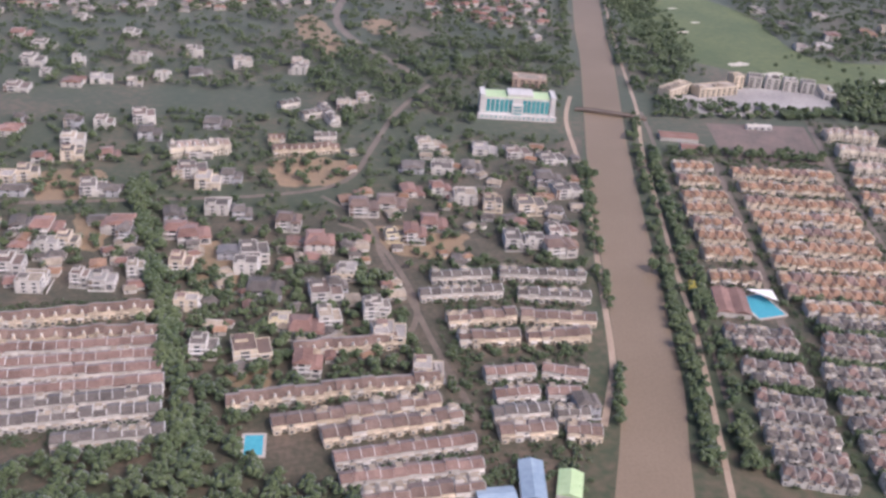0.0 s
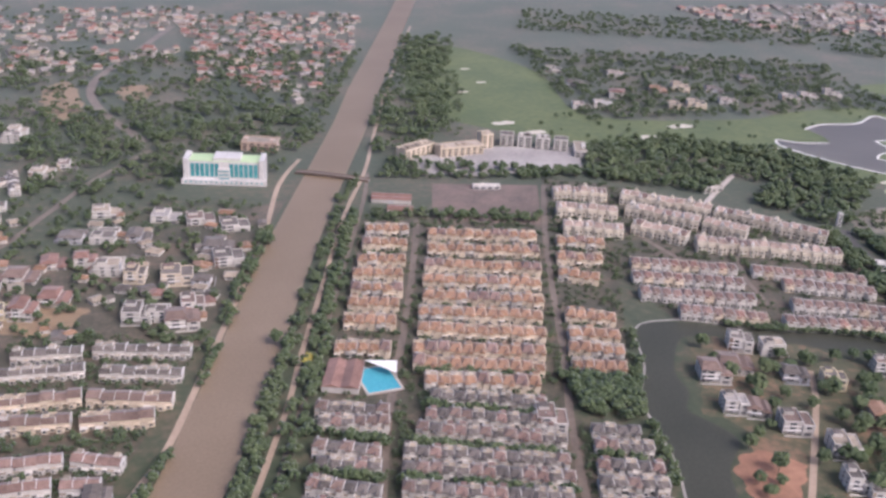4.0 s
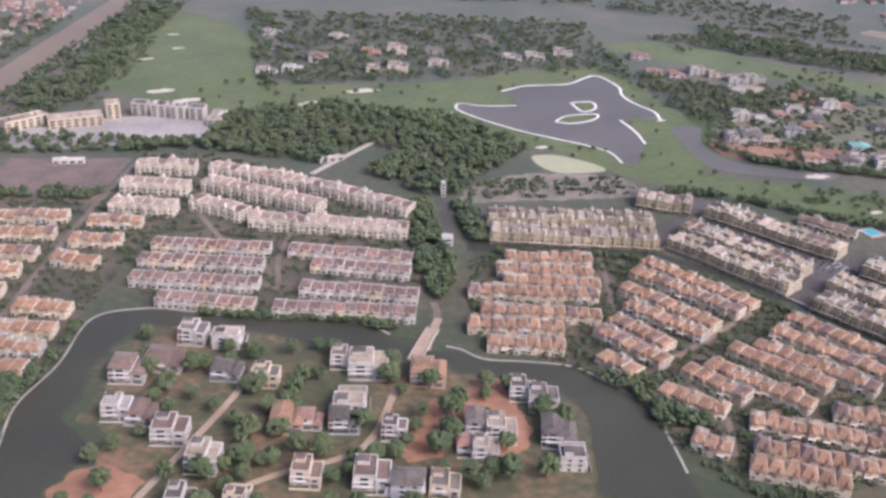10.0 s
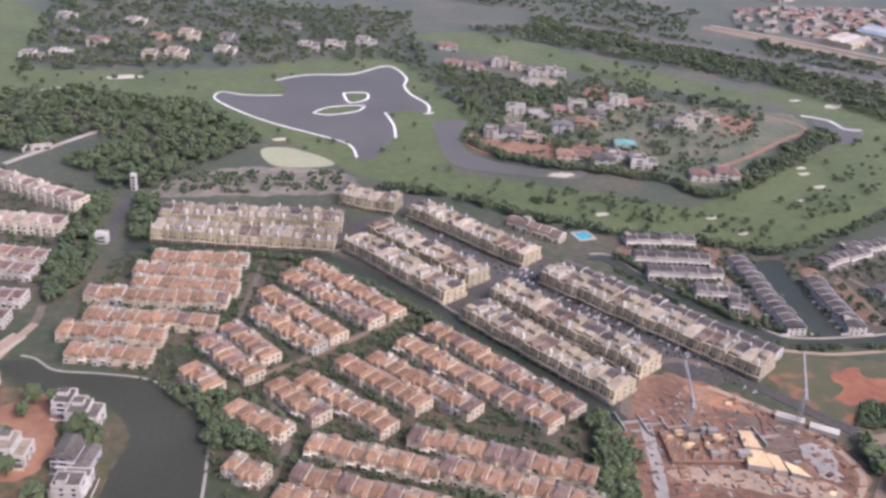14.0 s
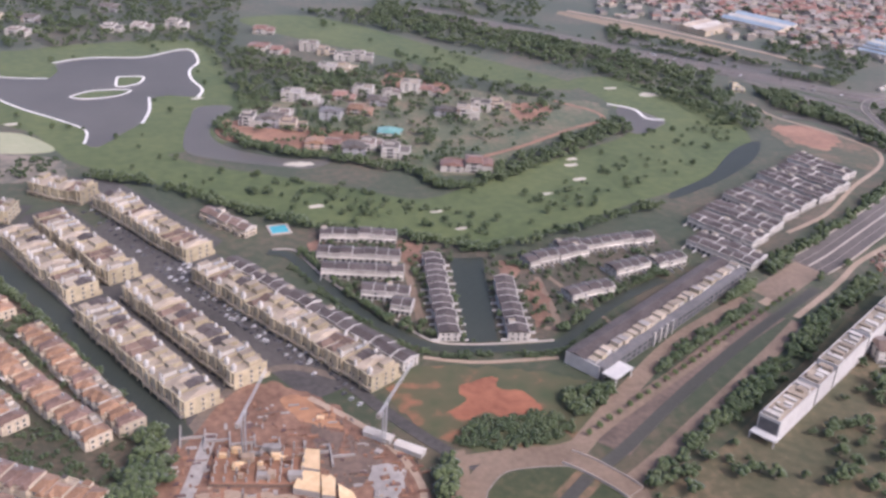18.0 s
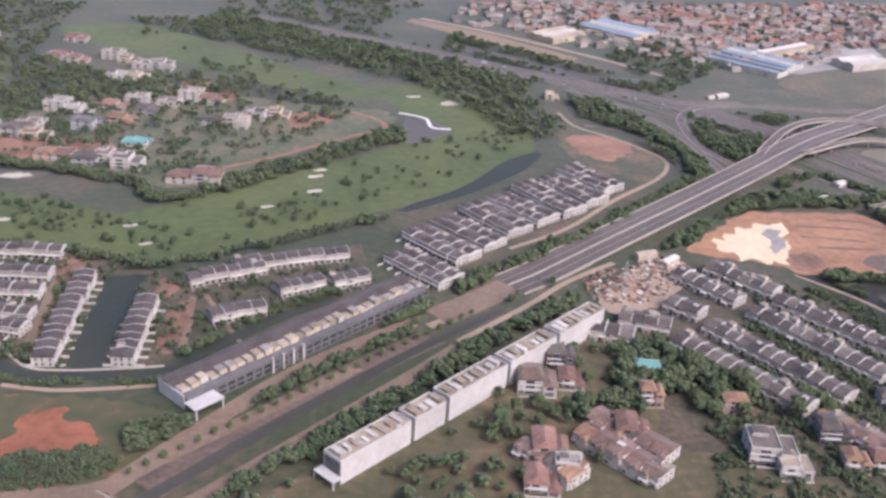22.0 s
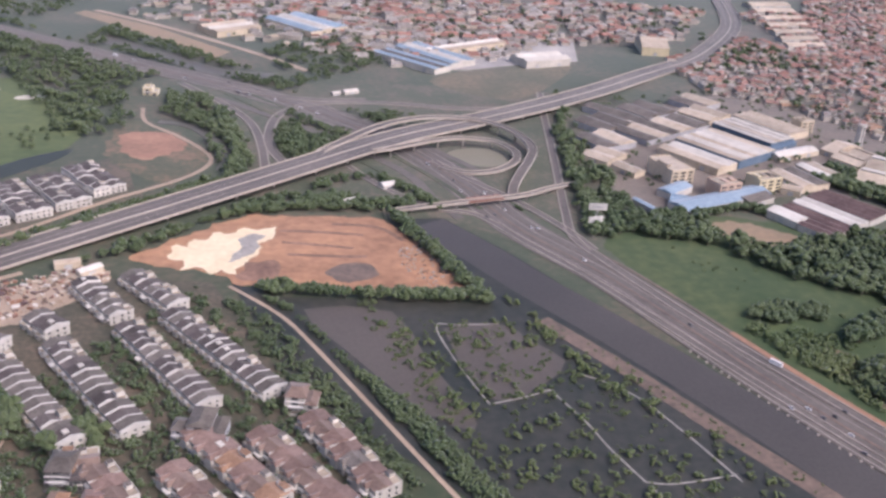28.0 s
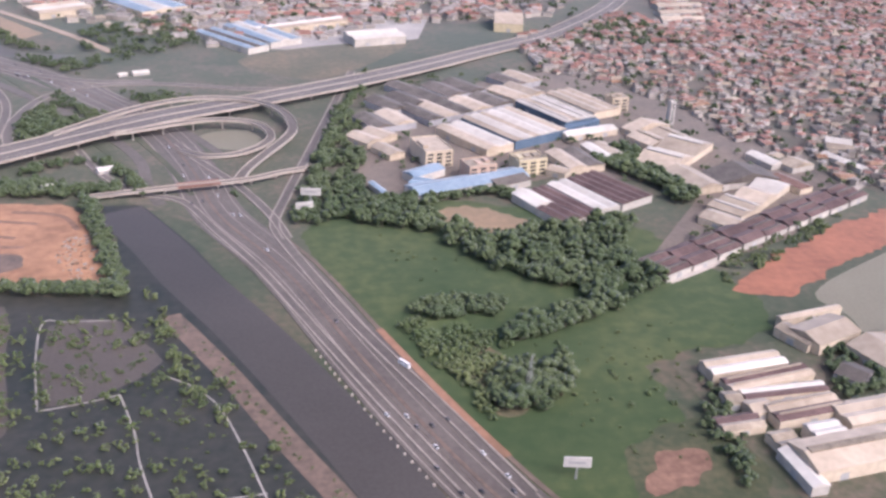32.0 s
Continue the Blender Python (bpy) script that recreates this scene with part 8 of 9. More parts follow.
for (x0, y0), (x1, y1) in zip(wall_line, wall_line[1:]):
    n = max(1, int(math.hypot(x1 - x0, y1 - y0) / 3.2))
    for k in range(n):
        px, py = x0 + (x1 - x0) * k / n, y0 + (y1 - y0) * k / n
        RW.box(px - 0.3, py - 0.3, 0, px + 0.3, py + 0.3, 0.7, M_PATH)
tagged(new("retaining_posts", RW.mesh("retaining_posts")), "row of low concrete posts along the motorway edge", "posts", kind="stuff")
rc = random.Random(21)
for i in range(46):
    k = rc.randrange(len(line) - 8)
    p, q = line[k], line[k + 1]
    d = (q - p).normalized()
    off = rc.choice((-6.5, -4.2, -1.2, 2.8, 5.4, 7.4))
    c = p.lerp(q, rc.random())
    car(c.x - d.y * off, c.y + d.x * off, math.degrees(math.atan2(d.y, d.x)) + (180 if off < 0 else 0), rc.random() < 0.6, 0.27, "truck" if rc.random() < 0.12 else "car")

car(1191, 248, 122, True, 0.27, 'bus')

# parked cars between the shophouse rows
for r in range(4):
    for k in range(30):
        t = k / 30
        if rc.random() < 0.8:
            car(637 + 49 * t + 2.7 * r + rc.uniform(-0.3, 0.3), 353 - 76 * t + 1.7 * r, 32 + rc.uniform(-6, 6), rc.random() < 0.4, 0.0)
for r in range(2):
    for k in range(34):
        t = k / 34
        if rc.random() < 0.75:
            car(646 + 52 * t + 5.6 * r + rc.uniform(-0.3, 0.3), 360 - 82 * t + 3.4 * r, 32 + rc.uniform(-6, 6), rc.random() < 0.45, 0.0)
for r in range(2):
    for k in range(22):
        t = k / 22
        if rc.random() < 0.75:
            car(662 + 44 * t + 3.2 * r + rc.uniform(-0.4, 0.4), 315 - 68 * t + 2.0 * r, 32 + rc.uniform(-8, 8), rc.random() < 0.55, 0.0)
for r in range(2):
    for k in range(14):
        t = k / 14
        if rc.random() < 0.7:
            car(606 + 33 * t + 3.0 * r, 407 - 54 * t + 2.0 * r, 32 + rc.uniform(-6, 6), rc.random() < 0.4, 0.0)

billboard(1174, 366, -12, 6.5, 8, 3)
billboard(1171, 360, 10, 3.0, 7, 3.2)
billboard(1225, 190, -12, 4.0, 7, 3)
lattice_tower(1224, 229, 13)
lattice_tower(1369, 462, 14)
lattice_tower(941, 318, 13)

# building site
tower_crane(664, 236, 15, 70, 22)
tower_crane(704, 236, 14, 60, 24)

frame_work = thing("concrete_frame", "unfinished concrete frame with yellow formwork", "building site", turned(668, 230, -9))
rs = random.Random(8)
sl = Build()
sl.box(-13, -8, 0, 13, 8, 1.2, M_MUDB, M_REDSOIL)
part("slab", sl, frame_work)
for i in range(9):
    for j in range(5):
        c = Build()
        c.box(-12 + 3 * i - 0.25, -7 + 3.5 * j - 0.25, 1.2, -12 + 3 * i + 0.25, -7 + 3.5 * j + 0.25, rs.uniform(2.4, 4.2), M_CONC)
        part("column", c, frame_work)
for i in range(26):
    c = Build()
    x, y = rs.uniform(-12, 11), rs.uniform(-7, 6)
    c.box(x, y, 1.2, x + rs.uniform(1, 4), y + rs.uniform(0.8, 2.5), rs.uniform(1.7, 3.4), M_YELLOW if x < -6 else rs.choice((M_MUD, M_CONC, M_DIRT, M_YELLOW)))
    part("formwork", c, frame_work)
curved = thing("curved_formwork", "fan of pale yellow formwork decks", "building site", turned(684, 222, 0))
for ring, h in (([(681, 234), (685, 233), (684, 224), (679, 226)], 2.6), ([(679, 225.5), (684, 223.5), (683, 215), (676, 218)], 2.2), ([(684.3, 223), (688, 221), (687, 213.5), (683.5, 214.5)], 1.8), ([(688.5, 219), (692, 215), (693, 210), (688, 213)], 1.4)):
    c = Build()
    c.solid([(x - 684, y - 222, 0) for x, y in ring], [(x - 684, y - 222, h) for x, y in ring], M_CONC, M_YELLOW)
    part("deck", c, curved)
tarp = thing("tarpaulin", "blue tarpaulin over stacked materials", "tarpaulin", turned(661, 202, -12))
for i in range(7):
    c = Build()
    x0, y0, h = -11.5 + 3.2 * i, -3.6 + rs.uniform(-0.6, 0.6), rs.uniform(0.5, 1.6)
    c.solid([(x0, y0, 0), (x0 + 3.3, y0 - 0.3, 0), (x0 + 3.4, 3.4, 0), (x0, 3.5, 0)], [(x0 + 0.2, y0 + 0.6, h), (x0 + 3.0, y0 + 0.5, h * 0.7), (x0 + 3.1, 2.7, h), (x0 + 0.1, 2.9, h * 0.8)], M_TARP)
    part("sheet", c, tarp)
for i in range(36):
    x, y = rs.uniform(640, 712), rs.uniform(196, 252)
    if inside(np.array([x]), np.array([y]), [(645, 240), (668, 262), (705, 245), (716, 215), (700, 196), (640, 200)])[0]:
        c = Build()
        w, d, h = rs.uniform(1, 4), rs.uniform(0.8, 2.5), rs.uniform(0.25, 0.7)
        c.solid([(-w / 2, -d / 2, 0), (w / 2, -d / 2, 0), (w / 2, d / 2, 0), (-w / 2, d / 2, 0)], [(-w * 0.4, -d * 0.4, h), (w * 0.4, -d * 0.4, h), (w * 0.45, d * 0.4, h * 0.9), (-w * 0.4, d * 0.42, h)], rs.choice((M_CONC, M_DIRT, M_MUD, M_YELLOW, M_BRSHED)))
        thing("mud_mound", "low mound of building material on churned mud", "building material", turned(x, y, rs.uniform(0, 90)), "site mounds", c)


clutter = Build()
for i in range(700):
    x, y = rs.uniform(636, 716), rs.uniform(196, 262)
    if inside(np.array([x]), np.array([y]), [(644, 240), (668, 262), (690, 255), (708, 240), (716, 215), (700, 196), (640, 200)])[0]:
        w, d, h = rs.uniform(0.3, 3.2), rs.uniform(0.2, 1.2), rs.uniform(0.05, 0.45)
        clutter.box(x, y, 0, x + (w if i % 2 else d), y + (d if i % 2 else w), 0.15 + h, rs.choice((M_CONC, M_MUD, M_MUD, M_MUDB, M_REDSOIL, M_REDSOIL, M_BRSHED)))
for i in range(7):
    clutter.box(646 + 7 * i, 242 - 2.4 * i, 0, 646.5 + 7 * i, 252 - 2.4 * i, 1.0, M_CONC)
    clutter.box(646 + 7 * i, 246 - 2.4 * i, 0, 653 + 7 * i, 246.5 - 2.4 * i, 0.9, M_CONC)
tagged(new("site_clutter", clutter.mesh("site_clutter")), "planks, beams and rubble strewn over a building site", "building material", kind="stuff")


rubble = Build()
for x, y, k in spots_in([(1083, 348), (1092, 352), (1098, 337), (1105, 312), (1098, 307), (1086, 318), (1081, 333)], 260, 0.4, 1.3):
    rubble.solid([(x, y, 0), (x + k, y, 0), (x + k, y + k * 0.7, 0), (x, y + k * 0.6, 0)], [(x + k * 0.2, y, k * 0.5), (x + k, y + 0.1, k * 0.4), (x + k * 0.8, y + k * 0.6, k * 0.5), (x + 0.1, y + k * 0.5, k * 0.3)], (M_CONC, M_DIRT, M_MUDB)[int(k * 50) % 3])
tagged(new("rubble", rubble.mesh("rubble")), "grey rubble strewn over orange earth", "rubble", kind="stuff")

zone('site_spoil', M_MUDB, [(1052, 331), (1063, 338), (1071, 334), (1071, 326), (1060, 322)], 0.065, 'weedy patch on bare earth', 'earth', smooth=2)

# factories
shed(1242.1, 382.4, 54.7, 12.4, 3.5, 18.1, (M_BLUE,), M_WALL, 1, None, 'long hall with a faded light blue sheet roof')
shed(1225.6, 396.0, 17.5, 8.2, 3.5, 31.0, (M_BLUE,), M_WALL, 1, None, 'hall with faded light blue sheet roof')
shed(1225.2, 382.3, 15.3, 8.8, 3.2, -31.6, (M_BLUE,), M_WALL, 2, None, 'hall with faded light blue sheet roofs')
shed(1204.8, 376.9, 22.1, 2.8, 2.5, -71.6, (M_BLUE,), M_WALL, 1, None, 'low shed with a faded light blue sheet roof')
shed(1259.9, 383.4, 17.5, 10.6, 3, 23.6, (M_GRROOF,), M_WALL, 1, None, 'grey-roofed hall beside a blue one')
shed(1264.3, 361.2, 16.2, 9.3, 3.6, -68.2, (M_WHITER,), M_WALL, 1, None, 'bright white sheet-roofed shed')
shed(1271.3, 345.8, 16.6, 10.7, 3.4, -65.0, (M_BRSHED,), M_WALL, 2, None, 'rust-brown factory shed')
shed(1277.0, 357.4, 32.2, 8.9, 3.5, -64.2, (M_BRSHED,), M_WALL, 2, None, 'rust-brown factory shed')
shed(1286.6, 362.2, 32.7, 11.2, 3.7, -66.6, (M_WHITER,), M_WALL, 2, None, 'bright white sheet-roofed shed between brown ones')
shed(1300.8, 369.8, 32.6, 18.7, 3.5, -62.7, (M_BRSHED,), M_WALL, 4, None, 'rust-brown factory sheds with low ridges')
slab_building('factory_office', 'cream factory office with ribbon windows', 'offices', 1233, 417, 13, 20, 4, 10, M_CREAM, M_TANR)
slab_building('factory_office', 'yellowish factory office block', 'offices', 1273, 398, 14, 10, 4, 12, M_YELLOWW, M_FLAT)
slab_building('factory_office', 'pinkish factory block among sheds', 'offices', 1249, 393, 13, 10, 4, 12, M_PINKW, M_FLAT)
shed(1209.7, 444.1, 15.0, 20.4, 3, -53.1, (M_TANR,), M_CREAM, 2, None, 'tan sheet-roofed factory hall')
shed(1214.3, 424.6, 14.8, 8.7, 3, -61.7, (M_TANR,), M_CREAM, 1, None, 'tan sheet-roofed factory hall')
shed(1258.1, 437.4, 37.1, 17.0, 4, -62.7, (M_TANR, M_WHITER,), M_CREAM, 2, None, 'cream factory hall with pale roof')
shed(1281.0, 450.5, 40.2, 33.5, 5, -63.4, (M_TANR, M_WHITER, M_TANR, M_WHITER, M_WHITER,), M_BLUED, 6, None, 'blue-walled factory with pale striped roof')
shed(1309.4, 472.2, 39.4, 20.5, 5, -66.0, (M_WHITER, M_TANR, M_WHITER,), M_BLUED, 4, M_WHITER, 'blue-walled factory with pale striped roof')
shed(1317.4, 454.7, 23.7, 4.9, 2.5, 27.6, (M_BLUED,), M_BLUED, 1, None, 'low blue-roofed covered way')
shed(1330.1, 487.6, 39.0, 18.6, 4, -67.4, (M_TANR,), M_CREAM, 3, None, 'tan sheet-roofed factory hall')
slab_building('factory_office', 'cream factory office with ribbon windows', 'offices', 1347, 482, 10, 8, 4, 12, M_CREAM, M_FLAT)
shed(1219.2, 465.5, 21.5, 24.1, 3.5, -68.2, (M_GRROOF, M_TANR,), M_GREYW, 2, None, 'brownish grey factory halls')
shed(1248.0, 480.3, 27.3, 30.8, 3.5, -61.6, (M_GRROOF, M_TANR, M_GRROOF,), M_GREYW, 3, None, 'brownish grey factory halls')
shed(1236.2, 496.7, 22.8, 40.4, 3.5, -61.2, (M_GRROOF,), M_GREYW, 3, None, 'brownish grey factory halls')
shed(1273.9, 490.3, 21.5, 29.1, 3.5, -62.2, (M_TANR, M_GRROOF,), M_GREYW, 2, None, 'brownish tan factory halls')
shed(1265.6, 515.8, 23.7, 27.3, 3.5, -62.4, (M_GRROOF,), M_GREYW, 2, None, 'brownish grey factory halls')
shed(1298.6, 508.3, 22.0, 23.3, 3.5, -59.9, (M_TANR,), M_CREAM, 2, None, 'tan sheet-roofed factory hall')
shed(1239.1, 516.7, 22.5, 12.0, 3.5, -57.7, (M_GRROOF,), M_GREYW, 1, None, 'brownish grey factory hall')
shed(1304.3, 531.9, 21.5, 23.3, 3.5, -62.2, (M_GRROOF, M_TANR,), M_GREYW, 2, None, 'far brownish factory halls')
shed(1297.4, 405.0, 22.6, 18.3, 3.5, -77.2, (M_TANR, M_GRROOF,), M_CREAM, 2, None, 'greyish tan factory hall')
shed(1314.7, 413.9, 19.4, 13.6, 3.5, -78.1, (M_WHITER, M_TANR,), M_CREAM, 2, None, 'white-roofed hall')
shed(1286.1, 393.0, 9.2, 7.9, 3, -40.6, (M_TANR,), M_CREAM, 1, None, 'tan sheet-roofed factory hall')
shed(1317.3, 442.5, 30.4, 8.3, 3, 17.2, (M_WHITER,), M_CREAM, 1, None, 'long white-roofed hall')
shed(1350.2, 431.0, 17.1, 28.2, 3, -69.4, (M_TANR,), M_CREAM, 2, M_FLAT, 'tan sheet-roofed factory hall')
shed(1349.4, 446.5, 8.5, 25.4, 3, -69.4, (M_TANR,), M_CREAM, 1, None, 'tan sheet-roofed factory hall')
shed(1348.3, 408.5, 19.1, 48.5, 3.5, -47.1, (M_TANR,), M_CREAM, 2, M_WHITER, 'wide tan warehouse with white vents')
shed(1343.2, 377.8, 24.7, 14.8, 3.2, -76.0, (M_TANR,), M_CREAM, 1, None, 'tan sheet-roofed factory hall')
shed(1366.6, 378.0, 16.1, 31.5, 3.2, -82.9, (M_GRROOF,), M_WALL, 1, None, 'flat grey warehouse')
shed(1365.3, 374.5, 28.6, 3.2, 2.6, 24.8, (M_WHITER,), M_WALL, 1, None, 'white lean-to along a warehouse')
shed(1388.9, 398.1, 16.8, 7.2, 3, -72.6, (M_WHITER,), M_WALL, 1, None, 'white-roofed small hall')
shed(1401.2, 390.8, 9.5, 14.2, 3, -71.6, (M_FLAT,), M_WALL, 1, None, 'pale flat-roofed small hall')
shed(1336.2, 334.5, 15.0, 11.8, 3, -53.1, (M_TANR, M_GRROOF,), M_CREAM, 1, None, 'tan sheet-roofed factory hall')
shed(1347.9, 346.6, 15.8, 18.0, 3, -55.3, (M_TANR,), M_CREAM, 2, M_WHITER, 'tan sheet-roofed factory hall')
shed(1368.0, 360.6, 12.8, 30.6, 3.2, -51.3, (M_TANR, M_WHITER,), M_CREAM, 2, None, 'cream sheet-roofed workshop')
shed(1386.7, 369.4, 17.1, 8.0, 3, -69.4, (M_REDROOF,), M_CREAM, 1, None, 'faded red-roofed workshop')
shed(1427.7, 393.0, 23.4, 5.7, 2.5, -70.0, (M_WHITER,), M_WALL, 1, None, 'long narrow white roof')
shed(1437.9, 414.1, 12.5, 18.4, 3, -28.6, (M_FLAT, M_WHITER,), M_WALL, 2, None, 'white-roofed hall in the village')
slab_building('water_tower', 'slim white tower among factory roofs', 'tower', 1366, 455, 3, 3, 7, 12, M_BRIGHT, M_WHITER)
shed(1295.4, 298.9, 13.7, 15, 3.1, 27.5, (M_BRSHED,), M_WALL, 3, M_GRROOF, 'rust-brown workshop shed with white gable')
shed(1309.0, 306.0, 13.7, 15, 2.6, 27.5, (M_BRSHED,), M_WALL, 2, None, 'rust-brown workshop shed with white gable')
shed(1322.6, 313.1, 13.7, 15, 2.85, 27.5, (M_BRSHED,), M_WALL, 3, M_GRROOF, 'rust-brown workshop shed with white gable')
shed(1336.2, 320.2, 13.7, 15, 3.1, 27.5, (M_BRSHED,), M_WALL, 2, None, 'rust-brown workshop shed with white gable')
shed(1349.8, 327.3, 13.7, 15, 2.6, 27.5, (M_BRSHED,), M_WALL, 3, M_GRROOF, 'rust-brown workshop shed with white gable')
shed(1363.4, 334.4, 13.7, 15, 2.85, 27.5, (M_BRSHED,), M_WALL, 2, None, 'rust-brown workshop shed with white gable')
shed(1377.0, 341.5, 13.7, 15, 3.1, 27.5, (M_BRSHED,), M_WALL, 3, M_GRROOF, 'rust-brown workshop shed with white gable')
shed(1390.6, 348.6, 13.7, 15, 2.6, 27.5, (M_BRSHED,), M_WALL, 2, None, 'rust-brown workshop shed with white gable')
shed(1404.2, 355.7, 13.7, 15, 2.85, 27.5, (M_BRSHED,), M_WALL, 3, M_GRROOF, 'rust-brown workshop shed with white gable')
shed(1292.6, 231.4, 26.2, 7.8, 3.5, 6.6, (M_WHITER, M_TANR,), M_CREAM, 2, None, 'white-roofed workshop hall')
shed(1295.9, 222.9, 29.4, 6.9, 3.5, 9.8, (M_TANR, M_BRSHED,), M_CREAM, 2, M_TANR, 'pale workshop hall with rusty roof panels')
shed(1297.4, 216.0, 27.0, 5.0, 3.3, 2.1, (M_BRSHED, M_WHITER,), M_CREAM, 2, None, 'workshop hall with white and rusty roofs')
shed(1298.9, 206.9, 23.2, 8.9, 3.6, 7.4, (M_BRSHED, M_TANR,), M_CREAM, 2, M_TANR, 'tan workshop hall with rusty panels')
shed(1298.7, 195.9, 10.0, 6.9, 3.9, 5.7, (M_WHITER,), M_CREAM, 2, None, 'white-roofed workshop pair')
shed(1318.9, 202.8, 25.2, 10.7, 3.9, 6.8, (M_TANR,), M_CREAM, 2, None, 'tan sheet-roofed factory hall')
shed(1302.2, 186.7, 34.2, 13.4, 4.4, 6.7, (M_TANR, M_WHITER,), M_CREAM, 1, M_FLAT, 'large cream factory hall')
shed(1277.2, 204.0, 13.0, 7.0, 2.6, 4.4, (M_FLAT, M_BRSHED,), M_CREAM, 2, None, 'low patched workshop')
shed(1286.0, 209.9, 7.1, 6.9, 3, 8.1, (M_TANR,), M_CREAM, 1, None, 'tan sheet-roofed factory hall')
shed(1280.5, 215.0, 5.0, 6.0, 3, 0.0, (M_FLAT,), M_CREAM, 1, None, 'low flat workshop')
shed(1285.9, 193.8, 7.1, 8.8, 3, 8.1, (M_TANR, M_FLAT,), M_CREAM, 2, None, 'tan sheet-roofed factory hall')
shed(1284.1, 182.2, 16.0, 5.1, 3.2, -86.4, (M_WHITER,), M_WALL, 1, None, 'white lean-to roof')
shed(1328.2, 245.6, 20.2, 13.0, 4, 20.2, (M_TANR,), M_CREAM, 1, None, 'tan barrel-roofed warehouse')
shed(1318.6, 245.3, 13.0, 6.7, 3.2, -67.4, (M_FLAT,), M_CREAM, 1, None, 'pale narrow warehouse')
shed(1330.2, 257.9, 25.5, 2.9, 3.2, 11.3, (M_TANR,), M_CREAM, 1, None, 'tan sheet-roofed factory hall')
shed(1348.6, 233.0, 16.8, 33.8, 4, -72.6, (M_TANR,), M_CREAM, 2, None, 'wide tan warehouse')
shed(1324.8, 222.6, 8.6, 10.6, 2.6, -54.5, (M_GRROOF, M_FLAT,), M_GREYW, 1, None, 'low grey workshop')
shed(1148.9, 625.1, 53.0, 15.8, 4, -54.2, (M_BLUE, M_GRROOF), M_WALL, 3, None, 'far pale blue factory halls')
shed(1167.8, 640.6, 53.0, 23.0, 4, -58.1, (M_BLUE, M_WHITER), M_WALL, 3, None, 'far pale blue factory halls')
shed(1337.7, 666.4, 19.6, 32.8, 6, -14.7, (M_TANR,), M_YELLOWW, 1, None, 'far yellowish hall')
shed(1193.3, 660.9, 69.3, 12.1, 4, 26.6, (M_TANR, M_WHITER), M_CREAM, 2, None, 'far tan factory halls')
shed(1238.4, 628.4, 35.2, 20.5, 5, 14.8, (M_WHITER,), M_WALL, 2, None, 'far white factory')
shed(1037.0, 709.1, 36.4, 25.0, 4, 31.5, (M_TANR, M_WHITER), M_CREAM, 3, None, 'far pale factory halls')
shed(1092.0, 724.7, 50.2, 35.5, 4, -54.7, (M_BLUE, M_WHITER), M_CREAM, 3, None, 'far pale blue factory halls')
shed(1529.6, 831.8, 43.3, 14.7, 3, 6.6, (M_TANR,), M_WALL, 1, None, 'far long pinkish-roofed hall')
shed(1518.8, 802.9, 41.2, 14.0, 3, 5.6, (M_TANR,), M_WALL, 1, None, 'far long pinkish-roofed hall')
shed(1508.4, 774.5, 40.2, 13.0, 3, 5.7, (M_TANR,), M_WALL, 1, None, 'far long pinkish-roofed hall')
shed(1499.0, 748.7, 39.1, 12.3, 3, 4.4, (M_TANR,), M_WALL, 1, None, 'far long pinkish-roofed hall')
shed(1489.6, 724.1, 38.1, 11.3, 3, 4.5, (M_TANR,), M_WALL, 1, None, 'far long pinkish-roofed hall')
shed(1480.6, 700.6, 36.1, 10.3, 3, 4.8, (M_TANR,), M_WALL, 1, None, 'far long pinkish-roofed hall')
shed(1473.2, 679.3, 35.1, 10.6, 3, 3.3, (M_TANR,), M_WALL, 1, None, 'far long pinkish-roofed hall')
house(987, 560, 8, 8, 2, -14, 'yellow')
shed(1092, 414, 7, 5, 1.8, 20, (M_WHITER,), M_WALL, 1, None, 'small white-roofed toll road hut')
shed(1072, 396, 6, 5, 1.8, 20, (M_WHITER,), M_WALL, 1, None, 'small white-roofed toll road hut')
shed(1098, 560, 9, 5, 1.8, 20, (M_WHITER,), M_WALL, 1, None, 'small white-roofed toll road hut')
shed(1089, 556, 5, 3, 1.8, 20, (M_WHITER,), M_WALL, 1, None, 'small white-roofed toll road hut')

# ---- villages and far towns ----
village([(1328, 552), (1398, 574), (1501, 571), (1528, 508), (1433, 366), (1403, 383), (1384, 418), (1384, 484), (1361, 528)], 125)
town([(1327, 625), (1418, 715), (1485, 661), (1707, 676), (1469, 363), (1437, 373), (1528, 508), (1501, 571), (1398, 574), (1328, 552)], 1300, 'crowded red-roofed village reaching into the distance', 0.65, (3.4, 6.5), 160)
town([(1328, 552), (1398, 574), (1501, 571), (1528, 508), (1499, 430), (1439, 346), (1427, 357), (1406, 383), (1390, 430), (1384, 484), (1361, 528)], 700, 'crowded small roofs packed between village houses', 0.55, (2.2, 4.5), 130)
town([(1473, 798), (1806, 806), (1704, 641), (1477, 645)], 1300, 'distant crowded red and grey roofs', 0.6, (4, 7.5), 160)
town([(1002, 826), (1203, 819), (1359, 838), (1450, 802), (1377, 697), (1257, 673), (1122, 680), (1092, 694)], 800, 'distant factories and village roofs', 0.45, (4, 9), 200)
town([(1587, 865), (1716, 881), (1598, 625), (1433, 484), (1442, 620)], 600, 'distant crowded red roofs', 0.6, (3.5, 6.5), 80)
town([(139, 756), (216, 696), (270, 865), (294, 1006), (116, 997), (134, 862)], 330, 'crowded red and white village roofs by the river', 0.6, (4, 8), 220)
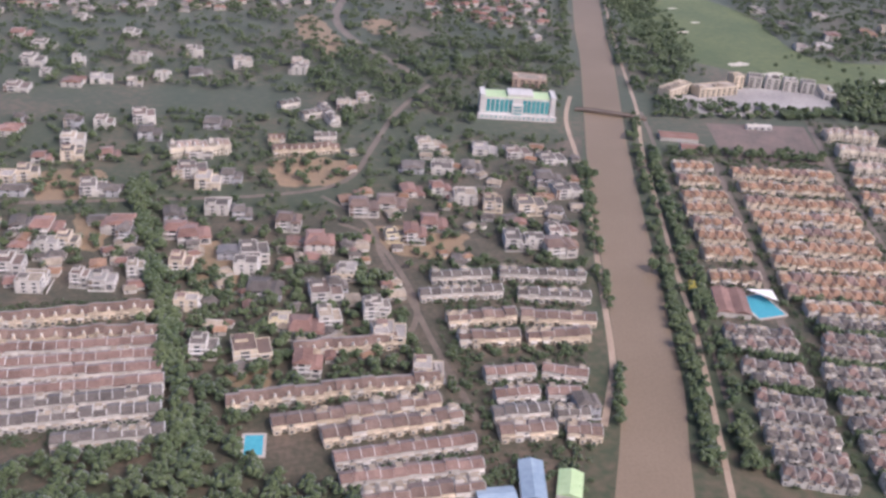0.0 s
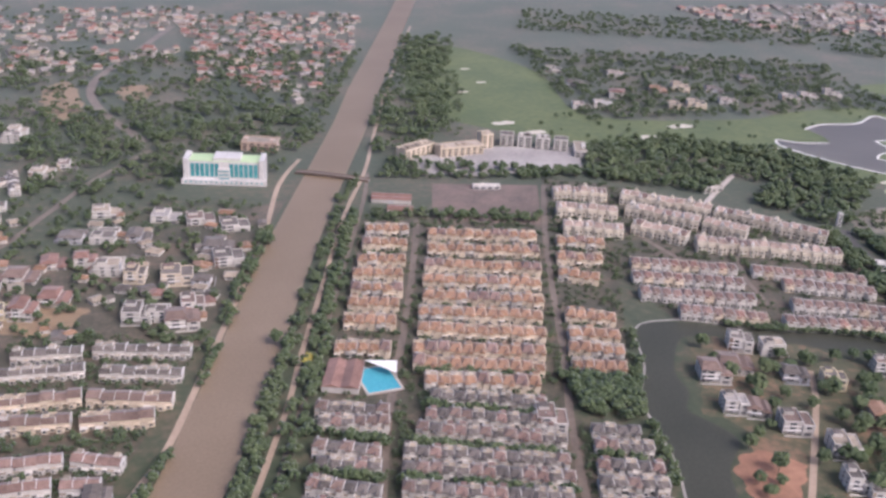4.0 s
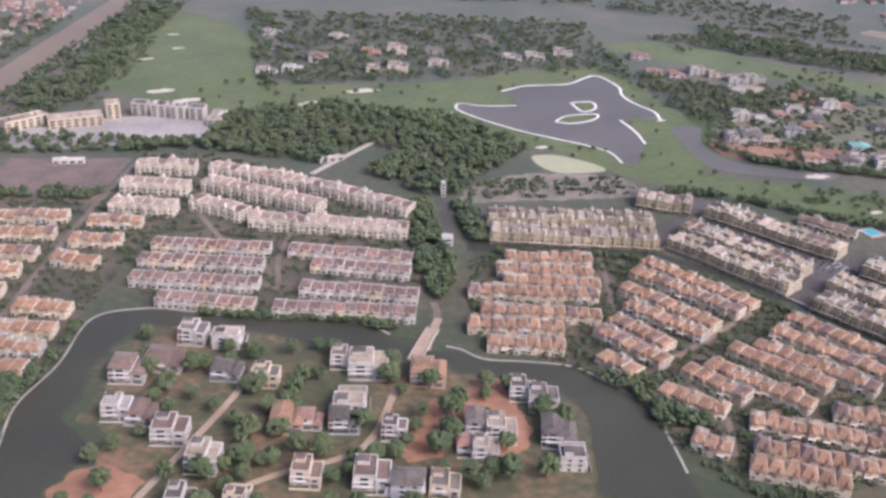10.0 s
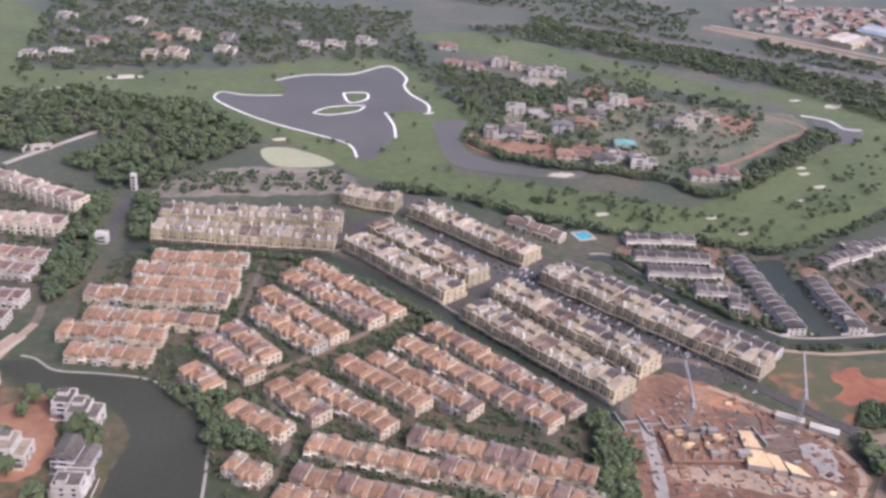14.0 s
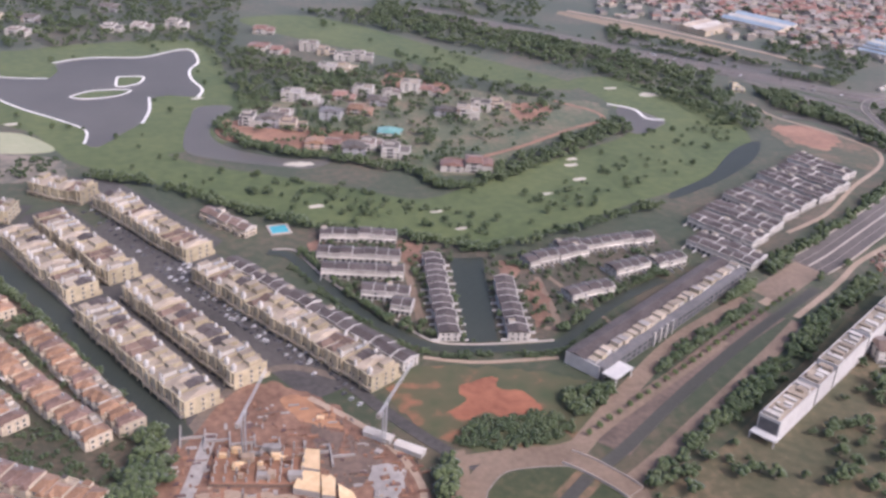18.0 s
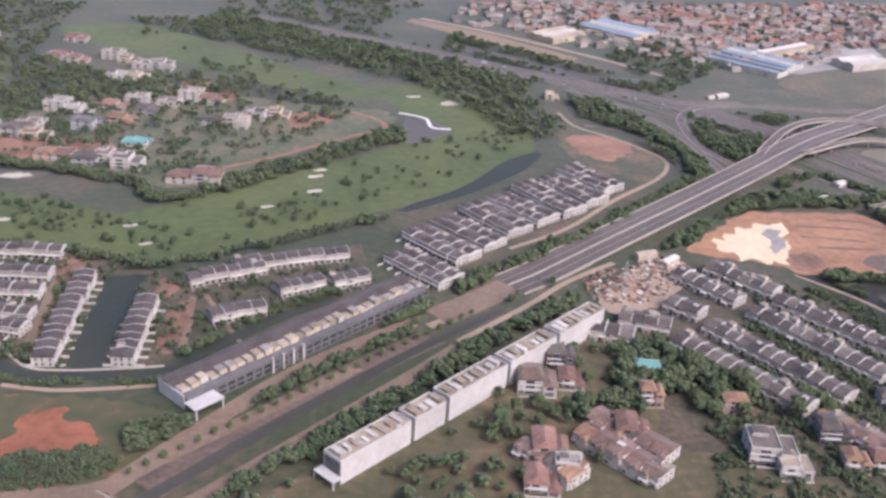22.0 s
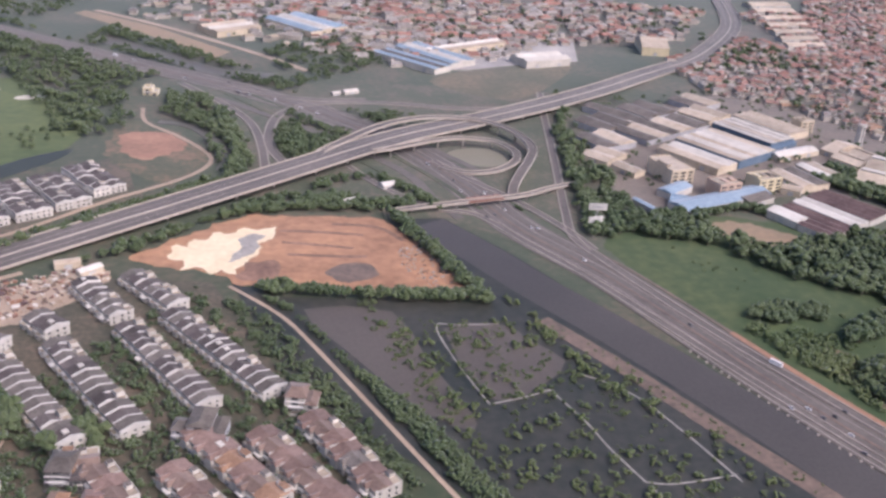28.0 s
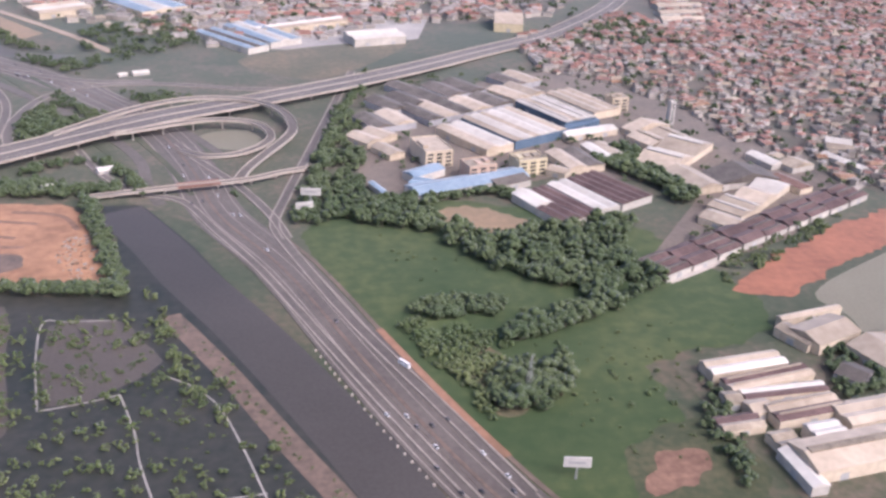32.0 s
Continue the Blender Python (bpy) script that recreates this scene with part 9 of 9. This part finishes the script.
town([(-37, 758), (-2, 789), (55, 861), (126, 948), (138, 1025), (-127, 1009), (-100, 790)], 260, 'distant village roofs among trees', 0.4, (4, 8), 200)
town([(-190, 738), (-8, 764), (119, 806), (126, 861), (-209, 830)], 160, 'scattered village roofs among trees', 0.4, (4, 8), 120)
town([(694, 961), (1073, 854), (1223, 996), (1125, 1127), (665, 1062)], 700, 'distant pale city roofs', 0.25, (5, 11), 100)
town([(959, 768), (1060, 671), (1165, 601), (1259, 677), (1311, 812), (1005, 832)], 260, 'distant pale city roofs', 0.3, (5, 10), 60)
shacks = Build()
for x, y, k in spots_in([(926, 332), (944, 337), (972, 346), (976, 334), (960, 316), (946, 308), (928, 310)], 330, 0.7, 2.4):
    a, h, mat = rs.uniform(0, 3.1), rs.uniform(0.15, 1.1), rs.choice((M_DIRT, M_REDSOIL, M_TANR, M_BRSHED, M_FLAT, M_MUDB, M_WHITER, M_REDROOF))
    c, q = math.cos(a) * k / 2, math.sin(a) * k / 2
    ring = [(x + c - q * 0.7, y + q + c * 0.7), (x - c - q * 0.7, y - q + c * 0.7), (x - c + q * 0.7, y - q - c * 0.7), (x + c + q * 0.7, y + q - c * 0.7)]
    shacks.solid([(*p, 0) for p in ring], [(*ring[0], h), (*ring[1], h), (*ring[2], h * 0.7), (*ring[3], h * 0.7)], mat)
tagged(new("shack_rubble", shacks.mesh("shack_rubble")), "rubble and sheet roofs of half-cleared shacks", "rubble", kind="stuff")
shed(961, 345, 9, 3.5, 2.6, 12, (M_TANR,), M_CREAM, 1, None, 'cream site shed beside cleared ground')
shed(969, 339, 9, 3.5, 2.4, 35, (M_WHITER,), M_CREAM, 1, None, 'white-roofed site shed beside cleared ground')
village([(-123, 424), (-51, 427), (-45, 357), (-108, 357)], 30)
village([(-34, 404), (60, 394), (54, 302), (-7, 300), (-24, 323)], 44)
village([(47, 504), (184, 501), (145, 373), (60, 373), (44, 411)], 46)

# ---- trees ----
belt([(692, 362), (701, 338), (713, 312), (728, 294), (745, 288)], 2.2, 90, 1.6, 3.0, 'tree', True, 'dark trees along an estate channel')
belt([(686, 352), (699, 322), (713, 296), (727, 282), (757, 277), (775, 278), (800, 298)], 2.0, 130, 1.4, 2.6, 'bush', True, 'dark shrubs along an estate channel')
belt([(778, 290), (800, 307), (828, 326), (846, 336)], 2.6, 80, 1.8, 3.2, 'tree', True, 'dark trees along an estate channel')
woods([(700, 372), (735, 366), (772, 350), (845, 366), (845, 340), (790, 304), (772, 290), (728, 296), (712, 314), (697, 350)], 170, 1.6, 3.0, 'tree', True, 'small dark trees between new houses')
for a, b, n in (((225, 307), (269, 293.5), 46), ((215, 285), (268, 269.5), 52), ((208, 265.5), (263, 250.5), 52), ((204, 243), (257, 231), 46), ((200, 223), (254, 211), 40), ((183, 296), (206, 287), 22), ((179, 274), (201, 266), 22), ((277, 270), (298, 263), 18), ((226, 331), (273, 320), 30)):
    belt([a, ((a[0] + b[0]) / 2, (a[1] + b[1]) / 2), b], 1.4, n, 3.2, 4.6, 'tree', True, 'dark trees between two terraces', wet * False)
belt([(147, 234), (157, 268), (167, 310), (176, 350), (190, 398), (211, 480), (230, 546)], 4.5, 240, 2.5, 4.5, 'tree', True, 'dense bushes on the river bank')
belt([(160, 232), (175, 294), (188, 348), (205, 420), (223, 495)], 4, 220, 3, 5, 'tree', True, 'dense belt of dark green trees')
belt([(125, 257), (140, 313), (152, 371), (165, 430), (176, 476)], 3, 130, 2.5, 4.5, 'tree', True, 'dense belt of dark green trees')
belt([(255, 642), (285, 755), (326, 909)], 4, 70, 3, 5, 'far', True, 'dense belt of dark green trees')
belt([(208, 609), (235, 709), (266, 825)], 4, 70, 3, 5, 'far', True, 'dense belt of dark green trees')
tree(176, 458, 7, True)
tree(173, 361, 6, True)
tree(162, 303, 6, True)
tree(216, 512, 5, True)
tree(184, 342, 4.5, False, True)
tree(185, 345, 4.0, False, True)
belt([(-26, 261), (-31, 309), (-36, 347), (-45, 399), (-54, 457)], 7, 260, 3.5, 6, 'tree', True, 'dense belt of dark green trees')
woods([(-161, 590), (-65, 601), (20, 587), (87, 573), (129, 554), (187, 544), (277, 855), (-210, 813)], 1500, 3, 6, 'far', True, 'dense dark green trees')
woods([(-79, 258), (-46, 263), (-5, 274), (5, 247), (30, 231), (28, 213), (-73, 224)], 420, 2.5, 5, 'tree', True, 'dense dark green trees')
woods([(-115, 379), (-153, 554), (51, 554), (176, 510), (142, 363), (59, 368)], 900, 2.2, 4.5, 'tree', True, 'dense dark green trees')
woods([(-35, 374), (59, 368), (59, 281), (4, 273), (-21, 258)], 420, 2.2, 4.5, 'tree', True, 'dense dark green trees')
woods([(71, 378), (147, 373), (102, 224), (30, 231), (68, 280)], 600, 1.4, 3.2, 'bush', True, 'dense dark green trees')
woods([(-114, 353), (-36, 352), (-28, 259), (-94, 268)], 420, 1.2, 2.4, 'bush', True, 'dense dark green trees')
woods([(326, 909), (369, 910), (305, 627), (273, 600), (244, 585), (285, 755)], 420, 4, 6.5, 'far', True, 'dense dark green trees')
woods([(29, 675), (137, 698), (215, 682), (206, 598), (133, 607), (130, 535), (53, 524)], 420, 3, 6, 'far', True, 'dense dark green trees')
woods([(172, 250), (227, 487), (360, 468), (309, 316), (275, 299), (301, 260), (274, 205), (160, 222)], 1500, 1.4, 2.8, 'bush', True, 'low garden bushes between terraces')
woods([(282, 319), (309, 316), (304, 296), (282, 295)], 120, 3, 5, 'tree', True, 'dense dark green trees')
woods([(281, 323), (313, 323), (307, 283), (302, 288), (285, 294)], 160, 3, 5, 'tree', True, 'dense dark green trees')
belt([(324, 353), (315, 323), (306, 302), (304, 276), (299, 250)], 3, 90, 2, 4, 'tree', True, 'dense belt of dark green trees')
woods([(243, 545), (347, 538), (349, 553), (257, 579)], 140, 3, 5, 'tree', True, 'dense dark green trees')
woods([(227, 487), (322, 474), (325, 485), (231, 498)], 110, 2.5, 4.5, 'tree', True, 'dense dark green trees')
woods([(387, 596), (453, 609), (523, 576), (552, 514), (496, 456), (481, 454), (464, 482), (426, 511), (373, 537), (327, 541), (327, 555), (374, 551)], 1000, 3.5, 6, 'tree', True, 'dense dark green trees')
woods([(322, 463), (342, 540), (378, 528), (477, 451), (469, 402), (451, 341), (349, 361), (343, 389)], 800, 1.4, 2.8, 'bush', True, 'low garden bushes between terraces')
belt([(334, 356), (386, 349), (440, 332)], 3, 90, 2, 3.5, 'tree', True, 'dense belt of dark green trees')
woods([(469, 450), (480, 449), (477, 395), (462, 397)], 90, 3, 5, 'tree', True, 'dense dark green trees')
woods([(491, 447), (500, 444), (497, 398), (488, 394)], 90, 3, 5, 'tree', True, 'dense dark green trees')
woods([(459, 392), (476, 395), (476, 365), (461, 346)], 110, 3, 5, 'tree', True, 'dense dark green trees')
belt([(495, 390), (535, 379.5), (559, 373)], 1.6, 70, 1.8, 3.2, 'tree', True, 'dense belt of dark green trees')
belt([(566, 367), (577, 352), (598.5, 321), (619, 284), (635, 252)], 1.8, 150, 1.8, 3.4, 'tree', True, 'dense belt of dark green trees')
belt([(645, 262), (639, 239), (633, 219), (627, 201)], 7, 180, 3, 5, 'tree', True, 'dense belt of dark green trees')
woods([(468, 323), (486, 389), (540, 377), (563, 369), (595, 321), (632, 252), (626, 219), (530, 208), (513, 251), (503, 286)], 1500, 1.3, 2.6, 'bush', True, 'low garden bushes between terraces')
woods([(503, 286), (525, 282), (539, 264), (530, 248), (514, 256)], 110, 2.5, 4.5, 'tree', True, 'dense dark green trees')
lone_trees([(349, 350), (393, 335), (434, 311), (471, 285), (488, 268), (481, 232), (344, 253), (339, 278), (335, 308)], 74, 5.2, 8.2)
lone_trees([(330, 273), (468, 262), (433, 206), (312, 224)], 26, 5, 7.5)
woods([(495, 451), (518, 474), (590, 468), (589, 443), (548, 446)], 150, 2.0, 3.4, 'bush', True, 'dense dark green trees')
belt([(606, 446), (635, 432), (663, 409), (701, 382), (737, 369), (767, 356), (809, 371), (860, 392)], 3.5, 260, 2.5, 4.5, 'far', True, 'dense belt of dark green trees')
belt([(661, 511), (678, 480), (699, 466), (725, 455), (755, 438), (766, 419), (811, 442), (877, 500)], 4, 330, 2.5, 4.5, 'far', True, 'dense belt of dark green trees')
woods([(778, 430), (816, 460), (883, 509), (891, 493), (831, 452), (797, 429)], 160, 3, 5, 'far', True, 'dense dark green trees')
woods([(723, 754), (858, 638), (916, 576), (948, 479), (980, 501), (967, 607), (910, 682), (844, 770)], 800, 3, 5.5, 'far', True, 'dense dark green trees')
woods([(676, 661), (727, 611), (813, 600), (879, 539), (838, 555), (761, 577), (677, 557)], 240, 3, 5, 'far', True, 'dense dark green trees')
woods([(663, 529), (716, 599), (870, 544), (818, 472), (756, 445), (691, 478)], 320, 2.5, 4.5, 'far', True, 'dense dark green trees')
woods([(415, 870), (693, 809), (675, 656), (636, 669), (546, 657), (410, 648)], 1150, 3, 5.5, 'far', True, 'dense dark green trees')
woods([(443, 940), (720, 874), (901, 730), (956, 808), (762, 978), (476, 1036)], 900, 3, 5.5, 'far', True, 'dense dark green trees')
woods([(651, 672), (673, 567), (670, 524), (720, 472), (844, 649), (738, 605)], 260, 3, 5, 'far', True, 'dense dark green trees')
lone_trees([(363, 679), (532, 644), (579, 666), (656, 673), (665, 575), (644, 480), (598, 472), (523, 536), (371, 619)], 50, 2.2, 4)
lone_trees([(598, 497), (686, 442), (752, 412), (808, 442), (886, 491), (950, 522), (939, 458), (842, 393), (768, 362), (697, 387), (630, 439)], 60, 2.2, 4)
lone_trees([(730, 737), (821, 644), (870, 571), (814, 606), (748, 663)], 16, 2.2, 4)
belt([(773, 206), (793, 223), (817, 237), (846, 259), (878, 285), (917, 311)], 5, 260, 2.5, 4.5, 'tree', True, 'dense belt of dark green trees')
belt([(801, 270), (829, 288), (866, 312)], 4, 110, 2.5, 4, 'tree', True, 'dense belt of dark green trees')
belt([(877, 325), (913, 347), (955, 372), (985, 396)], 5, 150, 2.5, 4.5, 'tree', True, 'dense belt of dark green trees')
woods([(764, 252), (778, 255), (793, 256), (809, 268), (853, 297), (861, 294), (821, 273), (795, 256), (778, 243), (764, 240)], 190, 2.2, 3.6, 'tree', True, 'dark trees between shops and avenue')
woods([(724, 233), (733, 243), (758, 245), (764, 236), (758, 230), (735, 228)], 300, 1.5, 2.4, 'bush', True, 'clipped oval hedge of dark shrubs')
woods([(728, 209), (737, 216), (752, 217), (742, 206), (731, 197)], 40, 0.8, 1.8, 'bush', True, 'low shrubs on a roundabout island')
woods([(716, 217), (722, 228), (723, 215), (719, 199), (714, 200)], 60, 3, 4.5, 'tree', True, 'dense dark green trees')
woods([(776, 206), (810, 221), (853, 232), (859, 209), (824, 176), (772, 184)], 60, 2.5, 4.5, 'tree', True, 'dense dark green trees')
woods([(823, 217), (879, 269), (921, 289), (940, 278), (876, 186), (832, 192)], 60, 2.8, 5, 'tree', True, 'dense dark green trees')
tree(766.0, 231.0, 2.3)
tree(770.5, 234.0, 2.5)
tree(775.0, 237.1, 2.8)
tree(779.6, 240.1, 2.3)
tree(784.1, 243.2, 2.5)
tree(788.6, 246.2, 2.8)
tree(793.1, 249.2, 2.3)
tree(797.6, 252.3, 2.5)
tree(802.2, 255.3, 2.8)
tree(806.7, 258.4, 2.3)
tree(811.2, 261.4, 2.5)
tree(815.7, 264.4, 2.8)
tree(820.2, 267.5, 2.3)
tree(824.8, 270.5, 2.5)
tree(829.3, 273.6, 2.8)
tree(833.8, 276.6, 2.3)
tree(838.3, 279.6, 2.5)
tree(842.8, 282.7, 2.8)
tree(847.4, 285.7, 2.3)
tree(851.9, 288.8, 2.5)
tree(856.4, 291.8, 2.8)
tree(860.9, 294.8, 2.3)
tree(865.4, 297.9, 2.5)
tree(870.0, 300.9, 2.8)
tree(874.5, 304.0, 2.3)
tree(879.0, 307.0, 2.5)
woods([(964, 348), (998, 372), (1041, 405), (1081, 394), (1086, 385), (1035, 390), (1008, 377), (984, 354)], 230, 2.5, 4.5, 'tree', True, 'dense dark green trees')
woods([(997, 560), (1026, 501), (1035, 446), (1023, 418), (1019, 439), (1013, 492), (993, 524)], 260, 2.8, 5, 'far', True, 'dense dark green trees')
woods([(936, 362), (1002, 418), (1031, 430), (1030, 419), (977, 376), (945, 352)], 170, 2.5, 4.5, 'tree', True, 'dense dark green trees')
woods([(1056, 525), (1089, 525), (1119, 515), (1063, 461), (1053, 470)], 110, 2, 3.5, 'far', True, 'dense dark green trees')
woods([(904, 243), (926, 277), (939, 282), (943, 256), (927, 246), (910, 235)], 150, 3, 5, 'tree', True, 'dense dark green trees')
woods([(963, 273), (1005, 324), (1034, 246), (1051, 200), (1005, 184), (923, 195), (941, 256)], 800, 1.6, 3.2, 'bush', True, 'low garden trees between terraces')
woods([(933, 263), (956, 274), (953, 238), (938, 237)], 80, 3, 5, 'tree', True, 'dense dark green trees')
belt([(1028, 320), (1056, 310), (1085, 306), (1109, 302)], 4, 170, 3, 4.8, 'tree', True, 'dense belt of dark green trees')
belt([(1088, 378), (1098, 337), (1108, 300), (1115, 286)], 3.5, 130, 3, 4.8, 'tree', True, 'dense belt of dark green trees')
woods([(1026, 318), (1037, 305), (1050, 270), (1069, 231), (1083, 191), (1075, 193), (1070, 207), (1056, 249), (1044, 284), (1037, 301)], 380, 1.8, 3.4, 'bush', True, 'scrub along an earth track', wet * False)
woods([(1012, 322), (1028, 300), (1036, 282), (1048, 246), (1061, 206), (1056, 198), (1043, 238), (1024, 277)], 240, 1.8, 3.0, 'bush', True, 'scrub along an earth track', wet * False)
belt([(1074, 298), (1078, 266), (1082, 235), (1083, 224)], 2, 70, 1.6, 3, 'bush', True, 'dense belt of dark green trees')
woods([(1064, 294), (1120, 287), (1142, 240), (1160, 193), (1158, 174), (1084, 186)], 330, 1.2, 2.8, 'bush', False, 'low shrubs standing in shallow water', wet * False)
belt([(1115, 303), (1122, 273), (1129, 247), (1139, 229)], 3, 60, 1.4, 2.8, 'bush', False, 'low shrubs on a pond dike', wet * False)
belt([(1120, 287), (1139, 252), (1153, 219), (1167, 188)], 4, 60, 0.6, 1.2, 'bush', False, 'low growth on a mud bank', wet * False)
woods([(1184, 354), (1196, 364), (1210, 375), (1223, 370), (1223, 354), (1232, 337), (1241, 329), (1262, 339), (1286, 347), (1300, 340), (1286, 318), (1290, 303), (1292, 288), (1266, 273), (1255, 289), (1245, 296), (1233, 305), (1223, 325), (1213, 341), (1196, 347)], 450, 3.2, 6.0, 'tree', True, 'dense rounded green trees beside a field')
woods([(1224, 261), (1245, 272), (1269, 281), (1270, 273), (1246, 263), (1226, 254)], 150, 3, 5.5, 'tree', True, 'hedge of rounded green trees')
woods([(1197, 281), (1214, 287), (1231, 281), (1229, 273), (1204, 273)], 90, 2.5, 4.5, 'tree', True, 'dense dark green trees')
woods([(1212, 233), (1222, 243), (1240, 244), (1238, 229), (1225, 218), (1213, 223)], 110, 3, 5.5, 'tree', True, 'dense dark green trees')
for cx, cy, r, n in [(1102, 206, 5, 26), (1097, 200, 5, 24), (1113, 187, 6, 30), (1131, 185, 4, 16), (1127, 210, 4, 18), (1118, 231, 4, 18), (1084, 245, 3, 12), (1113, 264, 3, 12), (1092, 222, 4, 16), (1143, 191, 3, 10)]:
    woods([(cx + r * math.cos(k * 1.05) * (1 + 0.3 * (k % 2)), cy + r * 1.3 * math.sin(k * 1.05)) for k in range(6)], n, 1.4, 3.0, 'bush', False, 'clump of green marsh shrubs in shallow water')
woods([(1192, 273), (1209, 262), (1219, 247), (1206, 234), (1199, 250)], 80, 2, 3.5, 'bush', False, 'scrub beside the motorway')
belt([(1210, 368), (1233, 372), (1253, 375), (1258, 369)], 3, 70, 2.5, 4.5, 'tree', True, 'dense belt of dark green trees')
woods([(1295, 400), (1328, 425), (1333, 407), (1335, 392), (1339, 362), (1325, 351), (1325, 373), (1308, 401)], 190, 3.5, 6, 'tree', True, 'dense dark green trees')
woods([(1333, 323), (1337, 310), (1391, 339), (1388, 331), (1337, 298), (1310, 283)], 90, 1.6, 3.2, 'bush', False, 'weeds along a field edge')
woods([(1200, 496), (1207, 460), (1196, 359), (1174, 348), (1168, 357), (1180, 410)], 220, 3, 5, 'tree', True, 'dense dark green trees')
woods([(1195, 278), (1226, 259), (1217, 223), (1211, 214), (1199, 250)], 170, 1.5, 3.5, 'bush', False, 'scrub beside the motorway')
woods([(1187, 344), (1212, 276), (1229, 211), (1269, 176), (1274, 236), (1312, 263), (1245, 260), (1234, 288), (1224, 330)], 90, 0.8, 1.8, 'bush', False, 'tussocks in an overgrown field')
woods([(1278, 233), (1280, 215), (1272, 180), (1267, 177), (1267, 205)], 60, 2, 3.5, 'tree', True, 'dense dark green trees')
woods([(1217, 535), (1346, 564), (1415, 368), (1359, 320), (1293, 290), (1349, 374), (1260, 383), (1197, 389)], 160, 2, 4, 'far', True, 'dense dark green trees')
woods([(1330, 261), (1341, 230), (1318, 198), (1315, 215)], 50, 2.5, 4, 'tree', True, 'dense dark green trees')
woods([(942, 668), (1035, 564), (1070, 528), (1064, 582), (1007, 658), (958, 716)], 260, 2.5, 4.5, 'far', True, 'dense dark green trees')
woods([(1053, 668), (1124, 696), (1129, 622), (1070, 570)], 220, 2.5, 4.5, 'far', True, 'dense dark green trees')
woods([(1400, 717), (1436, 683), (1461, 636), (1434, 605), (1369, 632)], 110, 3, 5, 'far', True, 'dense dark green trees')
woods([(1047, 450), (1051, 499), (1070, 523), (1085, 464), (1070, 449)], 50, 2, 3.5, 'far', True, 'dense dark green trees')
woods([(1052, 446), (1048, 478), (1060, 506), (1085, 463), (1070, 445)], 120, 2.5, 4.2, 'tree', True, 'dense dark green trees')
belt([(1034, 389), (1055, 394), (1067, 402), (1088, 392), (1108, 397)], 4, 170, 2.4, 4.2, 'tree', True, 'dense belt of dark green trees')
belt([(1058, 411), (1081, 427), (1100, 409), (1108, 385)], 4, 90, 2.2, 3.8, 'tree', True, 'dense belt of dark green trees')
belt([(1126, 416), (1135, 397), (1144, 381)], 2.5, 50, 2, 3.2, 'bush', True, 'dense belt of dark green trees')
belt([(1025, 436), (1029, 474), (1023, 518), (1011, 553)], 5, 190, 2.6, 4.6, 'tree', True, 'dense belt of dark green trees')
woods([(1091, 528), (1115, 523), (1126, 513), (1107, 503), (1096, 513)], 40, 2, 3.5, 'far', True, 'dense dark green trees')
belt([(1222, 550), (1195, 461), (1180, 401), (1169, 353)], 4, 150, 2.8, 5, 'tree', True, 'dense belt of dark green trees')
lone_trees([(864, 326), (901, 323), (926, 339), (926, 313), (887, 287), (871, 282)], 14, 2, 3.6)
lone_trees([(934, 273), (950, 271), (959, 250), (951, 233), (937, 235), (930, 248)], 13, 5.5, 8)
lone_trees([(865, 229), (883, 254), (897, 264), (914, 256), (902, 245), (888, 239)], 9, 4, 6)
lone_trees([(964, 243), (981, 247), (979, 230), (961, 224)], 8, 4.5, 6.5)
belt([(798, 266), (815, 281), (836, 297), (860, 313)], 3, 120, 2.2, 3.8, 'tree', True, 'dense belt of dark green trees')
woods([(1065, 293), (1109, 290), (1122, 251), (1138, 215), (1140, 175), (1122, 178), (1118, 234), (1087, 236), (1064, 243)], 240, 0.7, 1.6, 'bush', False, 'low reeds and shrubs standing in shallow water', wet * False)
belt([(1063, 309), (1069, 265), (1077, 230), (1082, 210)], 5, 90, 0.8, 2.0, 'bush', False, 'low shrubs on a pond dike', wet * False)
woods([(660, 444), (706, 434), (745, 411), (783, 378), (770, 368), (721, 392), (677, 417)], 70, 1.8, 3.2, 'tree', True, 'dense dark green trees')
woods([(795, 401), (823, 418), (874, 459), (941, 509), (941, 481), (880, 428), (817, 386)], 60, 1.8, 3.2, 'tree', True, 'dense dark green trees')
woods([(700, 375), (775, 352), (845, 350), (841, 330), (782, 301), (719, 297), (702, 318)], 130, 1.0, 2.2, 'bush', True, 'low garden bushes between terraces')
woods([(795, 798), (861, 760), (926, 690), (996, 599), (961, 550), (916, 630), (836, 699), (782, 742)], 420, 3, 5, 'far', True, 'dense dark green trees')
woods([(303, 733), (319, 833), (349, 892), (345, 760), (319, 637), (301, 605)], 120, 3, 5, 'far', True, 'dense dark green trees')
